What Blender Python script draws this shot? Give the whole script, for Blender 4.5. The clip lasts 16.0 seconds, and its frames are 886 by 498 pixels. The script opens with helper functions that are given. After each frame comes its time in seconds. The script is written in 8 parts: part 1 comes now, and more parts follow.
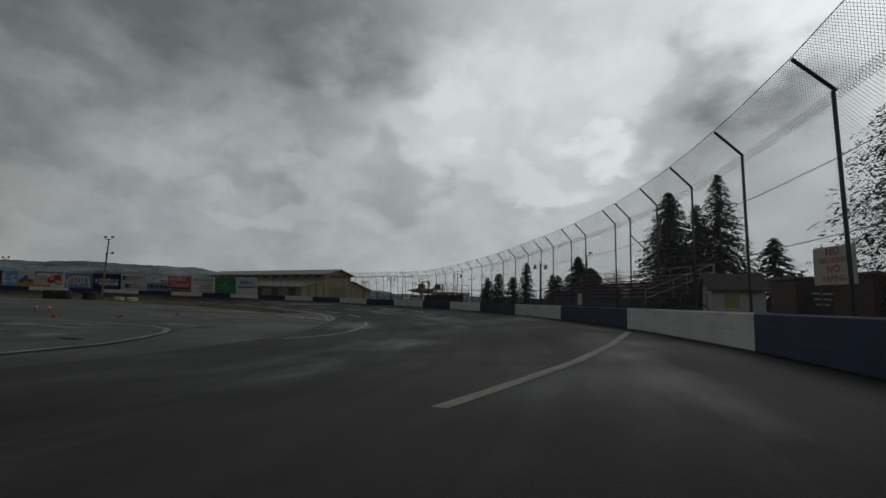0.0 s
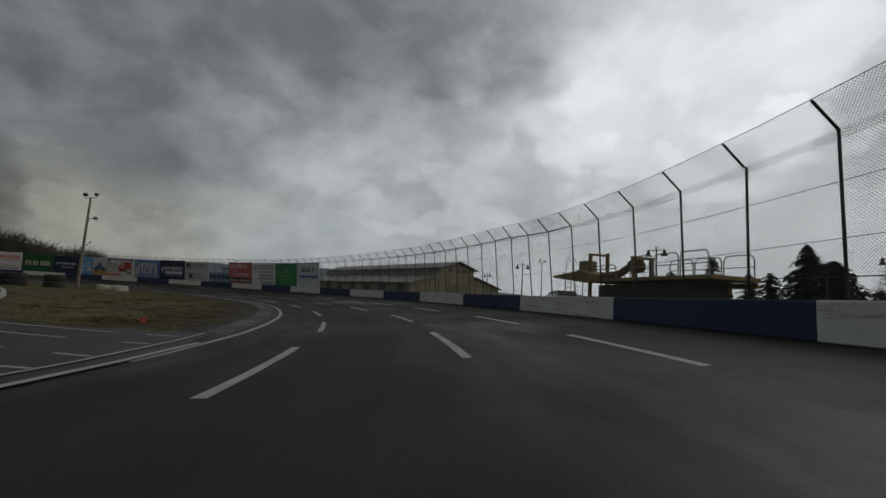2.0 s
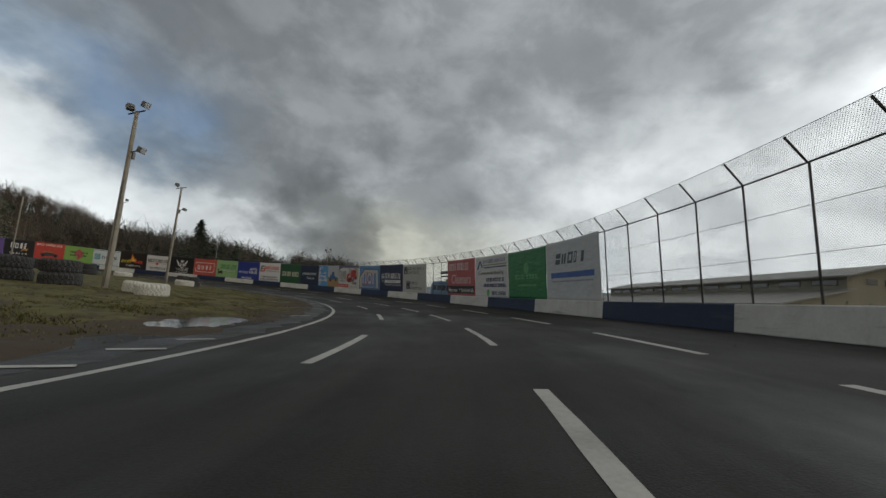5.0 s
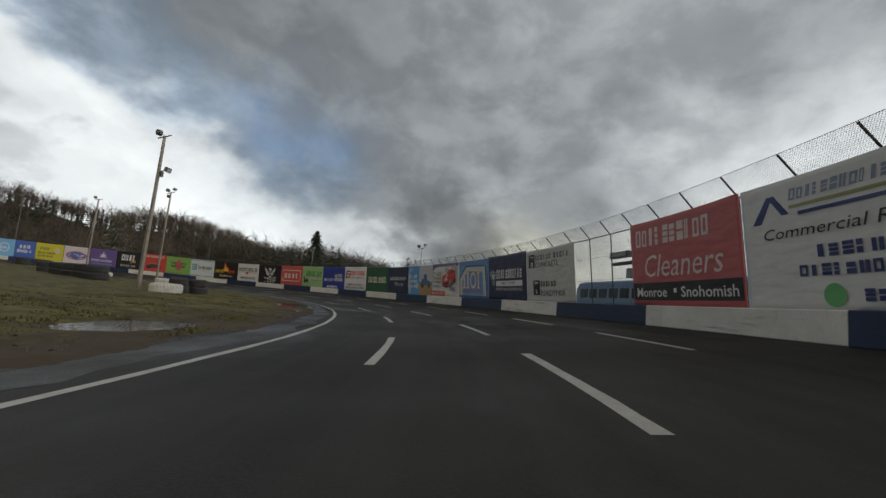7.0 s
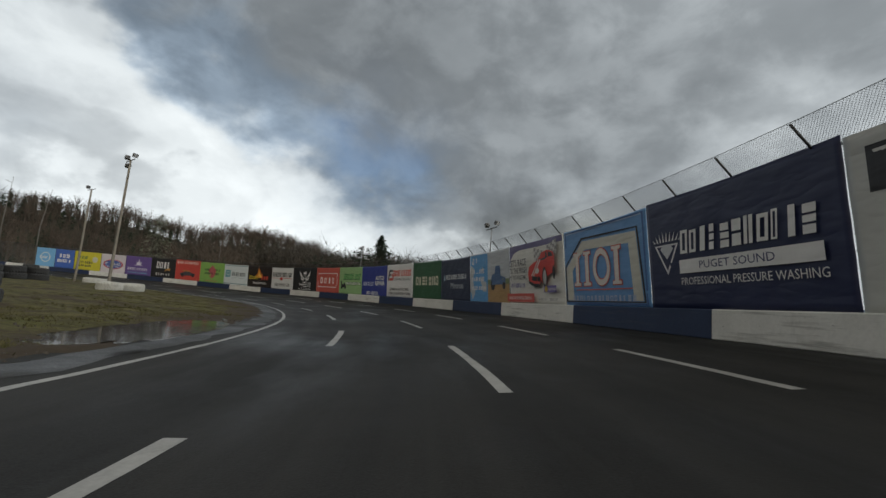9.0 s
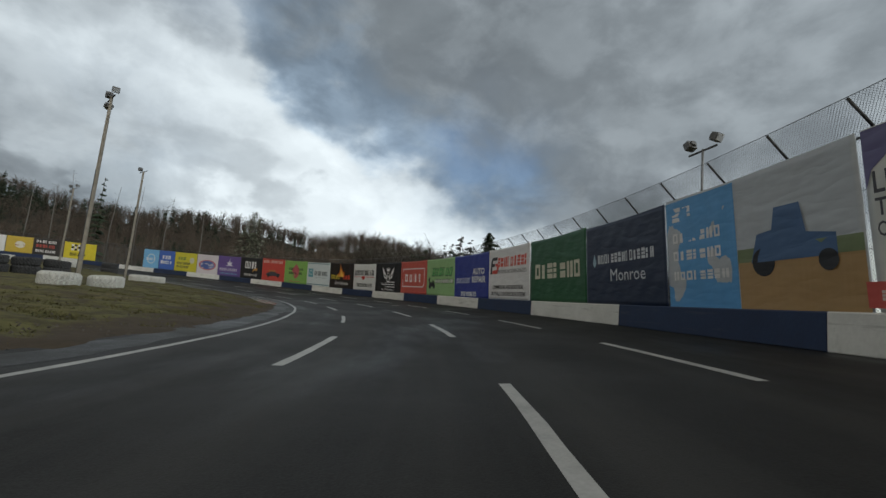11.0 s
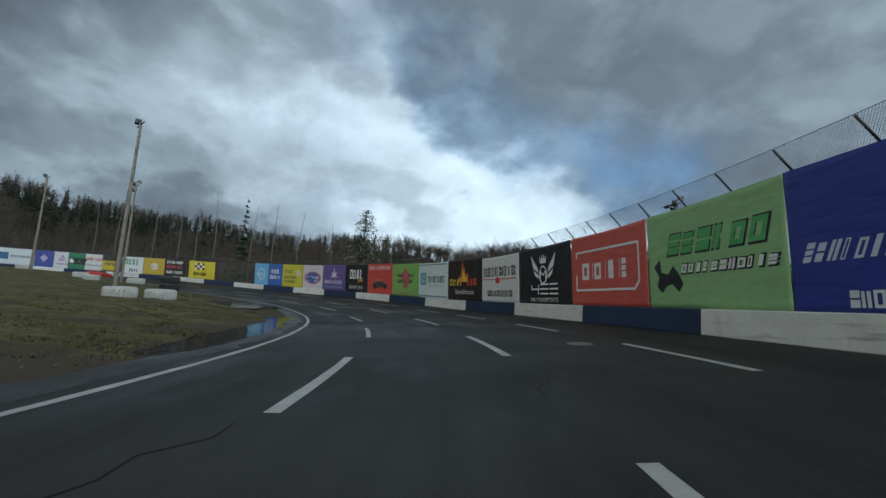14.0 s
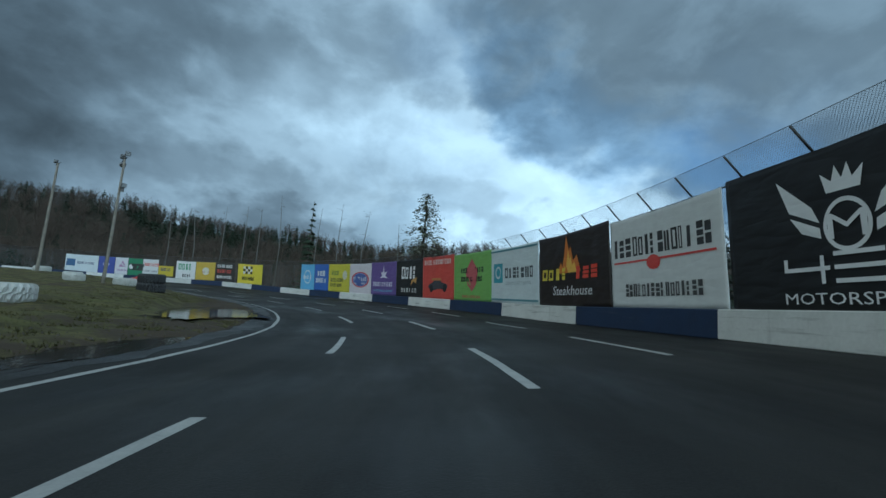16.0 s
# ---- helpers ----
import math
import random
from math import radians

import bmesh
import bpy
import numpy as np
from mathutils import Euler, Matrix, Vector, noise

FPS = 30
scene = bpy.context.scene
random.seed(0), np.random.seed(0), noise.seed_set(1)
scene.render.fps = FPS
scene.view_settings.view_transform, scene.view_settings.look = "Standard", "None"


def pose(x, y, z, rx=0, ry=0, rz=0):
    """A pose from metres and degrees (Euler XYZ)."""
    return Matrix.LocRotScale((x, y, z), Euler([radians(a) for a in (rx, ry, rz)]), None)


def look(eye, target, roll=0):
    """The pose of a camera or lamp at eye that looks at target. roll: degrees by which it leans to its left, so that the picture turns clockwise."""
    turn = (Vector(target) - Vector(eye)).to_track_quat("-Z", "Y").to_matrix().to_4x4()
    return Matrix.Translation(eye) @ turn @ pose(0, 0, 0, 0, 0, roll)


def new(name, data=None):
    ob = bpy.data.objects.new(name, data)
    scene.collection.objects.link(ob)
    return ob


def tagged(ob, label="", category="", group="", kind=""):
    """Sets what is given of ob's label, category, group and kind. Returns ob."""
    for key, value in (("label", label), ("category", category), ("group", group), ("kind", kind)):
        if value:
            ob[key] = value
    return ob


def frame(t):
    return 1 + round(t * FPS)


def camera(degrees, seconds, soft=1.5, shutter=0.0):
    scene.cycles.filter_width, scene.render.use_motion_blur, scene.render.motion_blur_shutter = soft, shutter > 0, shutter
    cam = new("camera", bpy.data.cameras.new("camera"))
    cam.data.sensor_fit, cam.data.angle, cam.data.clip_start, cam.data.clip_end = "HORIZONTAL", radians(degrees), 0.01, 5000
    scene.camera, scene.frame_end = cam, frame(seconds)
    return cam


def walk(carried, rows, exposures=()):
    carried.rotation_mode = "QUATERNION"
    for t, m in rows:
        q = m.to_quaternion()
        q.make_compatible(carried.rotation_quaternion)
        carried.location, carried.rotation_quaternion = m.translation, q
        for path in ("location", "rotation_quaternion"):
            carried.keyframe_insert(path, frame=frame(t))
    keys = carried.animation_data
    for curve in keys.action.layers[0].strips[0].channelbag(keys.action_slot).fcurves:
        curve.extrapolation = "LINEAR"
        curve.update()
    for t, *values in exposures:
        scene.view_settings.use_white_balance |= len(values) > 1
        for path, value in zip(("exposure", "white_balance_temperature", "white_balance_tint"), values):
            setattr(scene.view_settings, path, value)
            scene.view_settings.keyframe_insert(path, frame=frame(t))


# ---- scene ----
import functools

# The camera: carried in a car that takes a long left-hand bend of an oval speedway.
cam = camera(90.77, 16.0)
PATH = [
    (0, (13.857, 22.553, 0.698), (12.5684, 24.0637, 0.9361), 2.09),
    (0.5, (7.962, 29.692, 0.528), (6.6012, 31.1385, 0.7684), 2.39),
    (1, (1.883, 36.093, 0.409), (0.4247, 37.4414, 0.6459), 2.77),
    (1.5, (-4.026, 41.558, 0.331), (-5.6024, 42.7660, 0.5638), 3.00),
    (2, (-9.866, 45.816, 0.340), (-11.5599, 46.8562, 0.5635), 3.49),
    (2.5, (-15.587, 49.253, 0.307), (-17.3819, 50.1082, 0.5257), 3.96),
    (3, (-21.364, 51.895, 0.296), (-23.2376, 52.5585, 0.5156), 4.44),
    (3.5, (-26.942, 53.768, 0.234), (-28.8751, 54.2289, 0.4562), 4.80),
    (4, (-32.584, 55.080, 0.161), (-34.5565, 55.3172, 0.3943), 4.96),
    (4.5, (-37.802, 55.349, 0.073), (-39.7876, 55.3955, 0.3104), 5.01),
    (4.7, (-39.770, 55.460, 0.059), (-41.7558, 55.4275, 0.2971), 5.17),
    (6.8, (-61.942, 52.552, 0.131), (-63.8140, 51.8899, 0.3693), 5.44),
    (7, (-64.022, 52.093, 0.116), (-65.8813, 51.3974, 0.3592), 5.28),
    (7.5, (-68.853, 50.780, 0.107), (-70.6862, 50.0219, 0.3627), 5.09),
    (8, (-73.239, 49.095, 0.133), (-75.0423, 48.2710, 0.3930), 4.96),
    (8.5, (-77.321, 47.299, 0.188), (-79.0840, 46.3919, 0.4500), 5.01),
    (9, (-81.374, 45.338, 0.241), (-83.0795, 44.3255, 0.4979), 4.80),
    (9.5, (-85.033, 43.216, 0.264), (-86.6673, 42.0902, 0.5133), 4.63),
    (10, (-88.246, 40.891, 0.228), (-89.8002, 39.6561, 0.4731), 4.69),
    (10.2, (-89.432, 40.167, 0.228), (-90.9548, 38.8939, 0.4713), 4.91),
    (12.3, (-100.716, 28.856, 0.271), (-101.8806, 27.2487, 0.5175), 4.46),
    (12.5, (-101.704, 27.686, 0.268), (-102.8269, 26.0495, 0.5183), 4.23),
    (13, (-103.963, 24.754, 0.273), (-104.9913, 23.0577, 0.5266), 3.97),
    (13.5, (-105.998, 21.699, 0.287), (-106.9321, 19.9485, 0.5395), 3.80),
    (14, (-107.586, 18.583, 0.349), (-108.4413, 16.7918, 0.5973), 3.97),
    (14.5, (-109.155, 15.318, 0.342), (-109.9259, 13.4892, 0.5929), 3.93),
    (15, (-110.661, 12.126, 0.346), (-111.3408, 10.2618, 0.5940), 4.03),
    (15.5, (-112.119, 8.990, 0.313), (-112.7153, 7.0978, 0.5665), 4.09),
    (16, (-113.611, 5.575, 0.245), (-114.1206, 3.6599, 0.5126), 4.18),
]

EXPOSURES = [(0, -1.15, 6450, 9), (1.5, -1.0, 6450, 9), (2.5, -0.78, 6450, 9), (4.7, -0.12, 6500, 9), (7, 0.02, 6550, 10), (9, 0.03, 6450, 9), (10.2, 0.03, 6300, 8), (12.5, 0.03, 5950, 5), (14.5, 0.03, 5250, -1), (16, 0.03, 4800, -7)]
walk(cam, [(t, look(e, a, r)) for t, e, a, r in PATH], EXPOSURES)

# ---- sky and sun ----
SUN_AZ, SUN_EL = radians(98), radians(30)


def heading(az, el):
    az, el = radians(az), radians(el)
    return Vector((math.cos(az) * math.cos(el), math.sin(az) * math.cos(el), math.sin(el)))


world = bpy.data.worlds.new("overcast_sky")
scene.world = world
world.use_nodes = True
wt = world.node_tree
wt.nodes.clear()


def wnode(kind, **inputs):
    n = wt.nodes.new(kind)
    for k, v in inputs.items():
        n.inputs[k].default_value = v
    return n


def wmath(op, a, b=None, clamp=False):
    n = wt.nodes.new("ShaderNodeMath")
    n.operation, n.use_clamp = op, clamp
    for slot, v in ((0, a), (1, b)):
        if v is None:
            continue
        if isinstance(v, (int, float)):
            n.inputs[slot].default_value = v
        else:
            wt.links.new(v, n.inputs[slot])
    return n.outputs[0]


way = wt.nodes.new("ShaderNodeTexCoord").outputs["Generated"]
sep = wt.nodes.new("ShaderNodeSeparateXYZ")
wt.links.new(way, sep.inputs[0])


def wnoise(scale, detail, rough, distort, shift):
    m = wt.nodes.new("ShaderNodeMapping")
    m.inputs["Location"].default_value = shift
    wt.links.new(way, m.inputs["Vector"])
    m.inputs["Scale"].default_value = (1, 1, 1.5)
    n = wt.nodes.new("ShaderNodeTexNoise")
    n.inputs["Scale"].default_value, n.inputs["Detail"].default_value = scale, detail
    n.inputs["Roughness"].default_value, n.inputs["Distortion"].default_value = rough, distort
    wt.links.new(m.outputs[0], n.inputs["Vector"])
    return n.outputs["Fac"]


billow = wnoise(3.4, 7, 0.5, 0.1, (3.1, 1.7, 0))
puff = wnoise(10.5, 6, 0.5, 0.15, (0.4, 7.3, 2))
bend_a = wnoise(5.2, 5, 0.5, 0.0, (5.2, 2.2, 4))
bend_e = wnoise(6.0, 5, 0.5, 0.0, (1.2, 8.2, 6))
# bearing and height of the view line, in degrees, pushed about so that the cloud edges billow
bearing = wmath("MULTIPLY", wmath("ARCTAN2", sep.outputs[1], sep.outputs[0]), 180 / math.pi)
bearing = wmath("ADD", bearing, wmath("MULTIPLY", wmath("LESS_THAN", bearing, 0.0), 360.0))
bearing = wmath("ADD", bearing, wmath("MULTIPLY", wmath("SUBTRACT", bend_a, 0.5), 26.0))
height = wmath("MULTIPLY", wmath("ARCSINE", sep.outputs[2]), 180 / math.pi)
height = wmath("ADD", height, wmath("MULTIPLY", wmath("SUBTRACT", bend_e, 0.5), 13.0))
# cloud brightness in layers above the horizon: one value every 12 degrees of bearing from 84 to 312
LOW_LAYERS = [
    (8, [245, 275, 255, 248, 240, 226, 212, 205, 198, 176, 160, 158, 236, 248, 188, 154, 150, 154, 104, 100]),
    (15, [310, 250, 250, 270, 285, 242, 220, 222, 160, 144, 134, 142, 175, 248, 224, 164, 168, 178, 106, 98]),
    (22, [325, 165, 298, 308, 300, 275, 212, 196, 160, 153, 140, 124, 132, 170, 224, 202, 170, 136, 102, 100]),
]
HIGH_LAYERS = [
    (29, [325, 280, 303, 303, 276, 196, 160, 151, 151, 150, 138, 122, 123, 140, 184, 178, 154, 130, 111, 116]),
    (37, [315, 300, 292, 272, 238, 178, 160, 156, 158, 160, 149, 131, 126, 138, 168, 163, 150, 137, 126, 122]),
    (62, [125, 125, 122, 118, 114, 112, 110, 108, 107, 106, 106, 106, 106, 108, 112, 114, 114, 112, 110, 110]),
]
along_sky = wmath("DIVIDE", bearing, 360.0)
total, below = None, None
for tall, values in LOW_LAYERS + HIGH_LAYERS:
    band = wt.nodes.new("ShaderNodeValToRGB")
    band.color_ramp.interpolation = "CARDINAL"
    while len(band.color_ramp.elements) < len(values) + 3:
        band.color_ramp.elements.new(0.5)
    # out of view, low sky is brightened to light the banners and zenith darkened
    knots = [(0.0, 228 if tall < 30 else 125)] + [((84 + 12 * k) / 360, v) for k, v in enumerate(values)] + [(0.93, 215 if tall < 30 else 115), (1.0, 228 if tall < 30 else 125)]
    for e, (pos, v) in zip(band.color_ramp.elements, knots):
        e.position, e.color = pos, (v / 400, v / 400, v / 400, 1.0)
    wt.links.new(along_sky, band.inputs[0])
    if total is None:
        total = band.outputs[0]
    else:
        mix = wt.nodes.new("ShaderNodeMixRGB")
        part_way = wt.nodes.new("ShaderNodeMapRange")
        part_way.interpolation_type = "SMOOTHSTEP"
        part_way.inputs["From Min"].default_value, part_way.inputs["From Max"].default_value = below, tall
        wt.links.new(height, part_way.inputs["Value"])
        wt.links.new(part_way.outputs[0], mix.inputs[0])
        wt.links.new(total, mix.inputs[1])
        wt.links.new(band.outputs[0], mix.inputs[2])
        total = mix.outputs[0]
    below = tall
total = wmath("MULTIPLY", total, 400 / 255)
total = wmath("ADD", total, wmath("MULTIPLY", wmath("SUBTRACT", billow, 0.5), 0.16))
total = wmath("ADD", total, wmath("MULTIPLY", wmath("SUBTRACT", puff, 0.5), 0.12))


def eased(value, lo, hi):
    n = wt.nodes.new("ShaderNodeMapRange")
    n.interpolation_type = "SMOOTHSTEP"
    n.inputs["From Min"].default_value, n.inputs["From Max"].default_value = lo, hi
    wt.links.new(value, n.inputs["Value"])
    return n.outputs[0]


# single clouds and gaps: each pulls the brightness towards its own value inside a frayed, slanting oval
fray_a = wmath("MULTIPLY", wmath("SUBTRACT", wnoise(6.0, 5, 0.5, 0.15, (2.2, 6.1, 3)), 0.5), 15.0)
fray_e = wmath("MULTIPLY", wmath("SUBTRACT", wnoise(6.5, 5, 0.5, 0.15, (8.2, 0.6, 7)), 0.5), 11.0)
bearing_f, height_f = wmath("ADD", bearing, fray_a), wmath("ADD", height, fray_e)


def wmix(a, b, fac):
    return wmath("ADD", a, wmath("MULTIPLY", wmath("SUBTRACT", b, a), fac))


def cloud(az, el, wide, tall, slant, value, amount=0.8, soft=0.85):
    """An oval of cloud round a bearing and height (degrees), rising by slant degrees for each degree of bearing."""
    global total
    da = wmath("SUBTRACT", bearing_f, az)
    de = wmath("SUBTRACT", wmath("SUBTRACT", height_f, el), wmath("MULTIPLY", da, slant))
    q = wmath("ADD", wmath("POWER", wmath("DIVIDE", da, wide), 2.0), wmath("POWER", wmath("DIVIDE", de, tall), 2.0))
    total = wmix(total, value, wmath("MULTIPLY", eased(q, 1.0 + soft, max(0.0, 1.0 - soft)), amount))


# the great dark bank: its lower edge climbs from the horizon, with bright sky under it
bank_foot = wt.nodes.new("ShaderNodeValToRGB")
BANK = [(190, -8), (199, -1), (203, 5), (208, 9), (212, 10.6), (221, 12.2), (231, 16.5), (240, 20), (248, 27), (258, 37), (268, 60), (360, 60)]
while len(bank_foot.color_ramp.elements) < len(BANK):
    bank_foot.color_ramp.elements.new(0.5)
for e, (az, el) in zip(bank_foot.color_ramp.elements, BANK):
    e.position, e.color = az / 360, ((el + 10) / 100,) * 3 + (1.0,)
wt.links.new(wmath("DIVIDE", bearing_f, 360.0), bank_foot.inputs[0])
over = wmath("SUBTRACT", height_f, wmath("SUBTRACT", wmath("MULTIPLY", bank_foot.outputs[0], 100.0), 10.0))
in_reach = wmath("MULTIPLY", eased(bearing, 188.0, 204.0), eased(bearing, 262.0, 250.0))
total = wmix(total, wmath("ADD", wmath("MULTIPLY", wmath("SUBTRACT", billow, 0.5), 0.34), 0.565), wmath("MULTIPLY", wmath("MULTIPLY", eased(over, -2.0, 5.5), in_reach), 0.75))
total = wmix(total, 0.93, wmath("MULTIPLY", wmath("MULTIPLY", eased(over, 1.0, -5.5), in_reach), 0.6))
# over the bend's entry: a smooth grey sheet with a slanting edge, small bright gaps and puffs
cloud(170, 36, 27, 12, 0.45, 0.62, 0.5)
cloud(112, 21, 14, 5, -0.15, 1.14, 0.6)
cloud(128, 23, 12, 4, 0.1, 1.08, 0.6)
cloud(107, 20, 5, 2, 0.1, 1.36, 0.7)
cloud(119, 17, 7, 1.6, 0, 1.25, 0.6)
cloud(131, 26, 6, 2.2, 0.2, 1.22, 0.6)
cloud(100, 22, 6, 6, -0.4, 0.88, 0.65)
cloud(139, 15, 6, 4.5, -0.1, 0.78, 0.55)
cloud(152, 14, 5, 2.5, 0.2, 0.76, 0.6)
cloud(125, 13, 9, 2, 0, 0.92, 0.5)
cloud(146, 10, 16, 1.6, 0, 0.98, 0.5)
cloud(160, 15, 7, 2.4, 0.1, 0.88, 0.5)
cloud(88, 30, 9, 6, 0, 1.42, 0.6)
# the dark rain shaft and the pale glow beside it
cloud(198, 9, 7, 8, 0.25, 0.44, 0.75)
cloud(212, 5, 7, 3, 0.2, 0.80, 0.5)
cloud(190, 8, 8, 6, 0, 0.58, 0.5)
cloud(182, 12, 11, 6, 0, 0.70, 0.55)
cloud(183, 5, 7, 2.2, 0, 0.76, 0.55)
# over the back stretch: pale breaks between low grey rolls
cloud(262, 16, 12, 5, -0.15, 0.76, 0.6)
cloud(248, 12, 9, 5, 0, 0.92, 0.6)
cloud(256, 13.5, 7, 3.2, 0.1, 0.70, 0.55)
cloud(252, 22, 7, 5, 0.5, 0.80, 0.5)
cloud(248, 11.5, 5, 2, 0, 0.70, 0.5)
cloud(277, 9, 12, 2.6, 0, 0.46, 0.65)
cloud(272, 20, 5, 2, 0.3, 0.72, 0.5)
cloud(285, 16, 9, 3, 0.2, 0.48, 0.5)
cloud(279, 14, 6, 1.6, 0.2, 0.62, 0.5)
cloud(262, 31, 9, 5, 0, 0.56, 0.5)
heap = eased(wnoise(6.2, 6, 0.55, 0.25, (7.7, 3.1, 5)), 0.40, 0.64)
total = wmath("ADD", total, wmath("MULTIPLY", wmath("SUBTRACT", heap, 0.5), 0.075))
firm = wmath("ADD", wmath("MULTIPLY", eased(total, 0.46, 0.88), 0.58), 0.40)
total = wmath("ADD", wmath("MULTIPLY", total, 0.82), wmath("MULTIPLY", wmath("MINIMUM", firm, wmath("ADD", total, 0.2)), 0.18))
BLUES = [(222, 17, 7.5, 1.1), (215, 16, 5, 0.7), (163, 8, 2.5, 0.8), (228, 22, 5, 0.5), (258, 33, 6, 0.5), (262, 14, 8, 0.3)]
blue = 0.0
for az, el, wide, amount in BLUES:
    d = wt.nodes.new("ShaderNodeVectorMath")
    d.operation = "DOT_PRODUCT"
    wt.links.new(way, d.inputs[0])
    d.inputs[1].default_value = heading(az, el)
    g = wmath("EXPONENT", wmath("MULTIPLY", wmath("SUBTRACT", d.outputs["Value"], 1.0), 1 / (1 - math.cos(radians(wide)))))
    blue = wmath("ADD", wmath("MULTIPLY", g, amount), blue)
ramp = wt.nodes.new("ShaderNodeValToRGB")
for e, (pos, c) in zip(ramp.color_ramp.elements, ((0.45, (0.895, 0.962, 1.0)), (0.95, (0.975, 1.0, 0.98)))):
    e.position, e.color = pos, (*c, 1)
wt.links.new(total, ramp.inputs[0])
lit = wt.nodes.new("ShaderNodeVectorMath")
lit.operation = "SCALE"
wt.links.new(ramp.outputs[0], lit.inputs[0])
wt.links.new(wmath("MULTIPLY", wmath("POWER", wmath("MINIMUM", wmath("MAXIMUM", total, 0.3), 1.5), 2.2), 1.05), lit.inputs["Scale"])
# warm cast added to the unseen sky overhead and behind, to warm lit surfaces
aside = wmath("MAXIMUM", eased(height, 36.0, 58.0), wmath("MAXIMUM", eased(bearing, 312.0, 335.0), eased(bearing, 78.0, 55.0)))
cast = wt.nodes.new("ShaderNodeMixRGB")
cast.inputs[1].default_value, cast.inputs[2].default_value = (0.975, 1.0, 1.035, 1), (1.13, 1.0, 0.86, 1)
wt.links.new(aside, cast.inputs[0])
tinted = wt.nodes.new("ShaderNodeMixRGB")
tinted.blend_type = "MULTIPLY"
tinted.inputs[0].default_value = 1.0
wt.links.new(lit.outputs[0], tinted.inputs[1])
wt.links.new(cast.outputs[0], tinted.inputs[2])
glow = wt.nodes.new("ShaderNodeMixRGB")
glow.blend_type = "MULTIPLY"
glow.inputs[2].default_value = (1.05, 1.0, 0.84, 1)
low = wmath("EXPONENT", wmath("MULTIPLY", wmath("POWER", wmath("DIVIDE", wmath("SUBTRACT", bearing, 189.0), 13.0), 2.0), -1.0))
wt.links.new(wmath("MULTIPLY", low, eased(height, 17.0, 6.0)), glow.inputs[0])
wt.links.new(tinted.outputs[0], glow.inputs[1])
sky = wt.nodes.new("ShaderNodeTexSky")
sky.sky_type, sky.sun_disc = "NISHITA", False
sky.sun_elevation, sky.sun_rotation = SUN_EL, math.pi / 2 - SUN_AZ
clear = wt.nodes.new("ShaderNodeVectorMath")
clear.operation = "SCALE"
clear.inputs["Scale"].default_value = 0.1
wt.links.new(sky.outputs[0], clear.inputs[0])
hole = wnoise(5.5, 5, 0.55, 0.4, (9.0, 4.4, 1))
thin = wmath("MULTIPLY", blue, wmath("MULTIPLY", wmath("SUBTRACT", hole, 0.36), 3.5, True), True)
cover = wt.nodes.new("ShaderNodeMixRGB")
wt.links.new(wmath("MULTIPLY", thin, 0.42), cover.inputs[0])
wt.links.new(glow.outputs[0], cover.inputs[1])
wt.links.new(clear.outputs[0], cover.inputs[2])
# bluer vapour where the cover thins along the bank's edge
haze = wt.nodes.new("ShaderNodeMixRGB")
haze.blend_type = "MULTIPLY"
haze.inputs[2].default_value = (0.74, 0.9, 1.1, 1)
rim = wmath("MULTIPLY", wmath("MULTIPLY", eased(over, -3.0, 3.0), eased(over, 14.0, 4.0)), wmath("MULTIPLY", eased(bearing, 206.0, 218.0), eased(bearing, 256.0, 246.0)))
wt.links.new(wmath("MULTIPLY", rim, 0.75), haze.inputs[0])
wt.links.new(cover.outputs[0], haze.inputs[1])
bg = wt.nodes.new("ShaderNodeBackground")
bg.inputs["Strength"].default_value = 1.0
wt.links.new(haze.outputs[0], bg.inputs["Color"])
out = wt.nodes.new("ShaderNodeOutputWorld")
wt.links.new(bg.outputs[0], out.inputs["Surface"])

sun_data = bpy.data.lights.new("sun", "SUN")
sun_data.energy, sun_data.angle, sun_data.color = 0.35, radians(20), (1.0, 0.96, 0.9)
sun = new("sun", sun_data)
sun.matrix_world = look(heading(98, 30) * 100, (0, 0, 0))


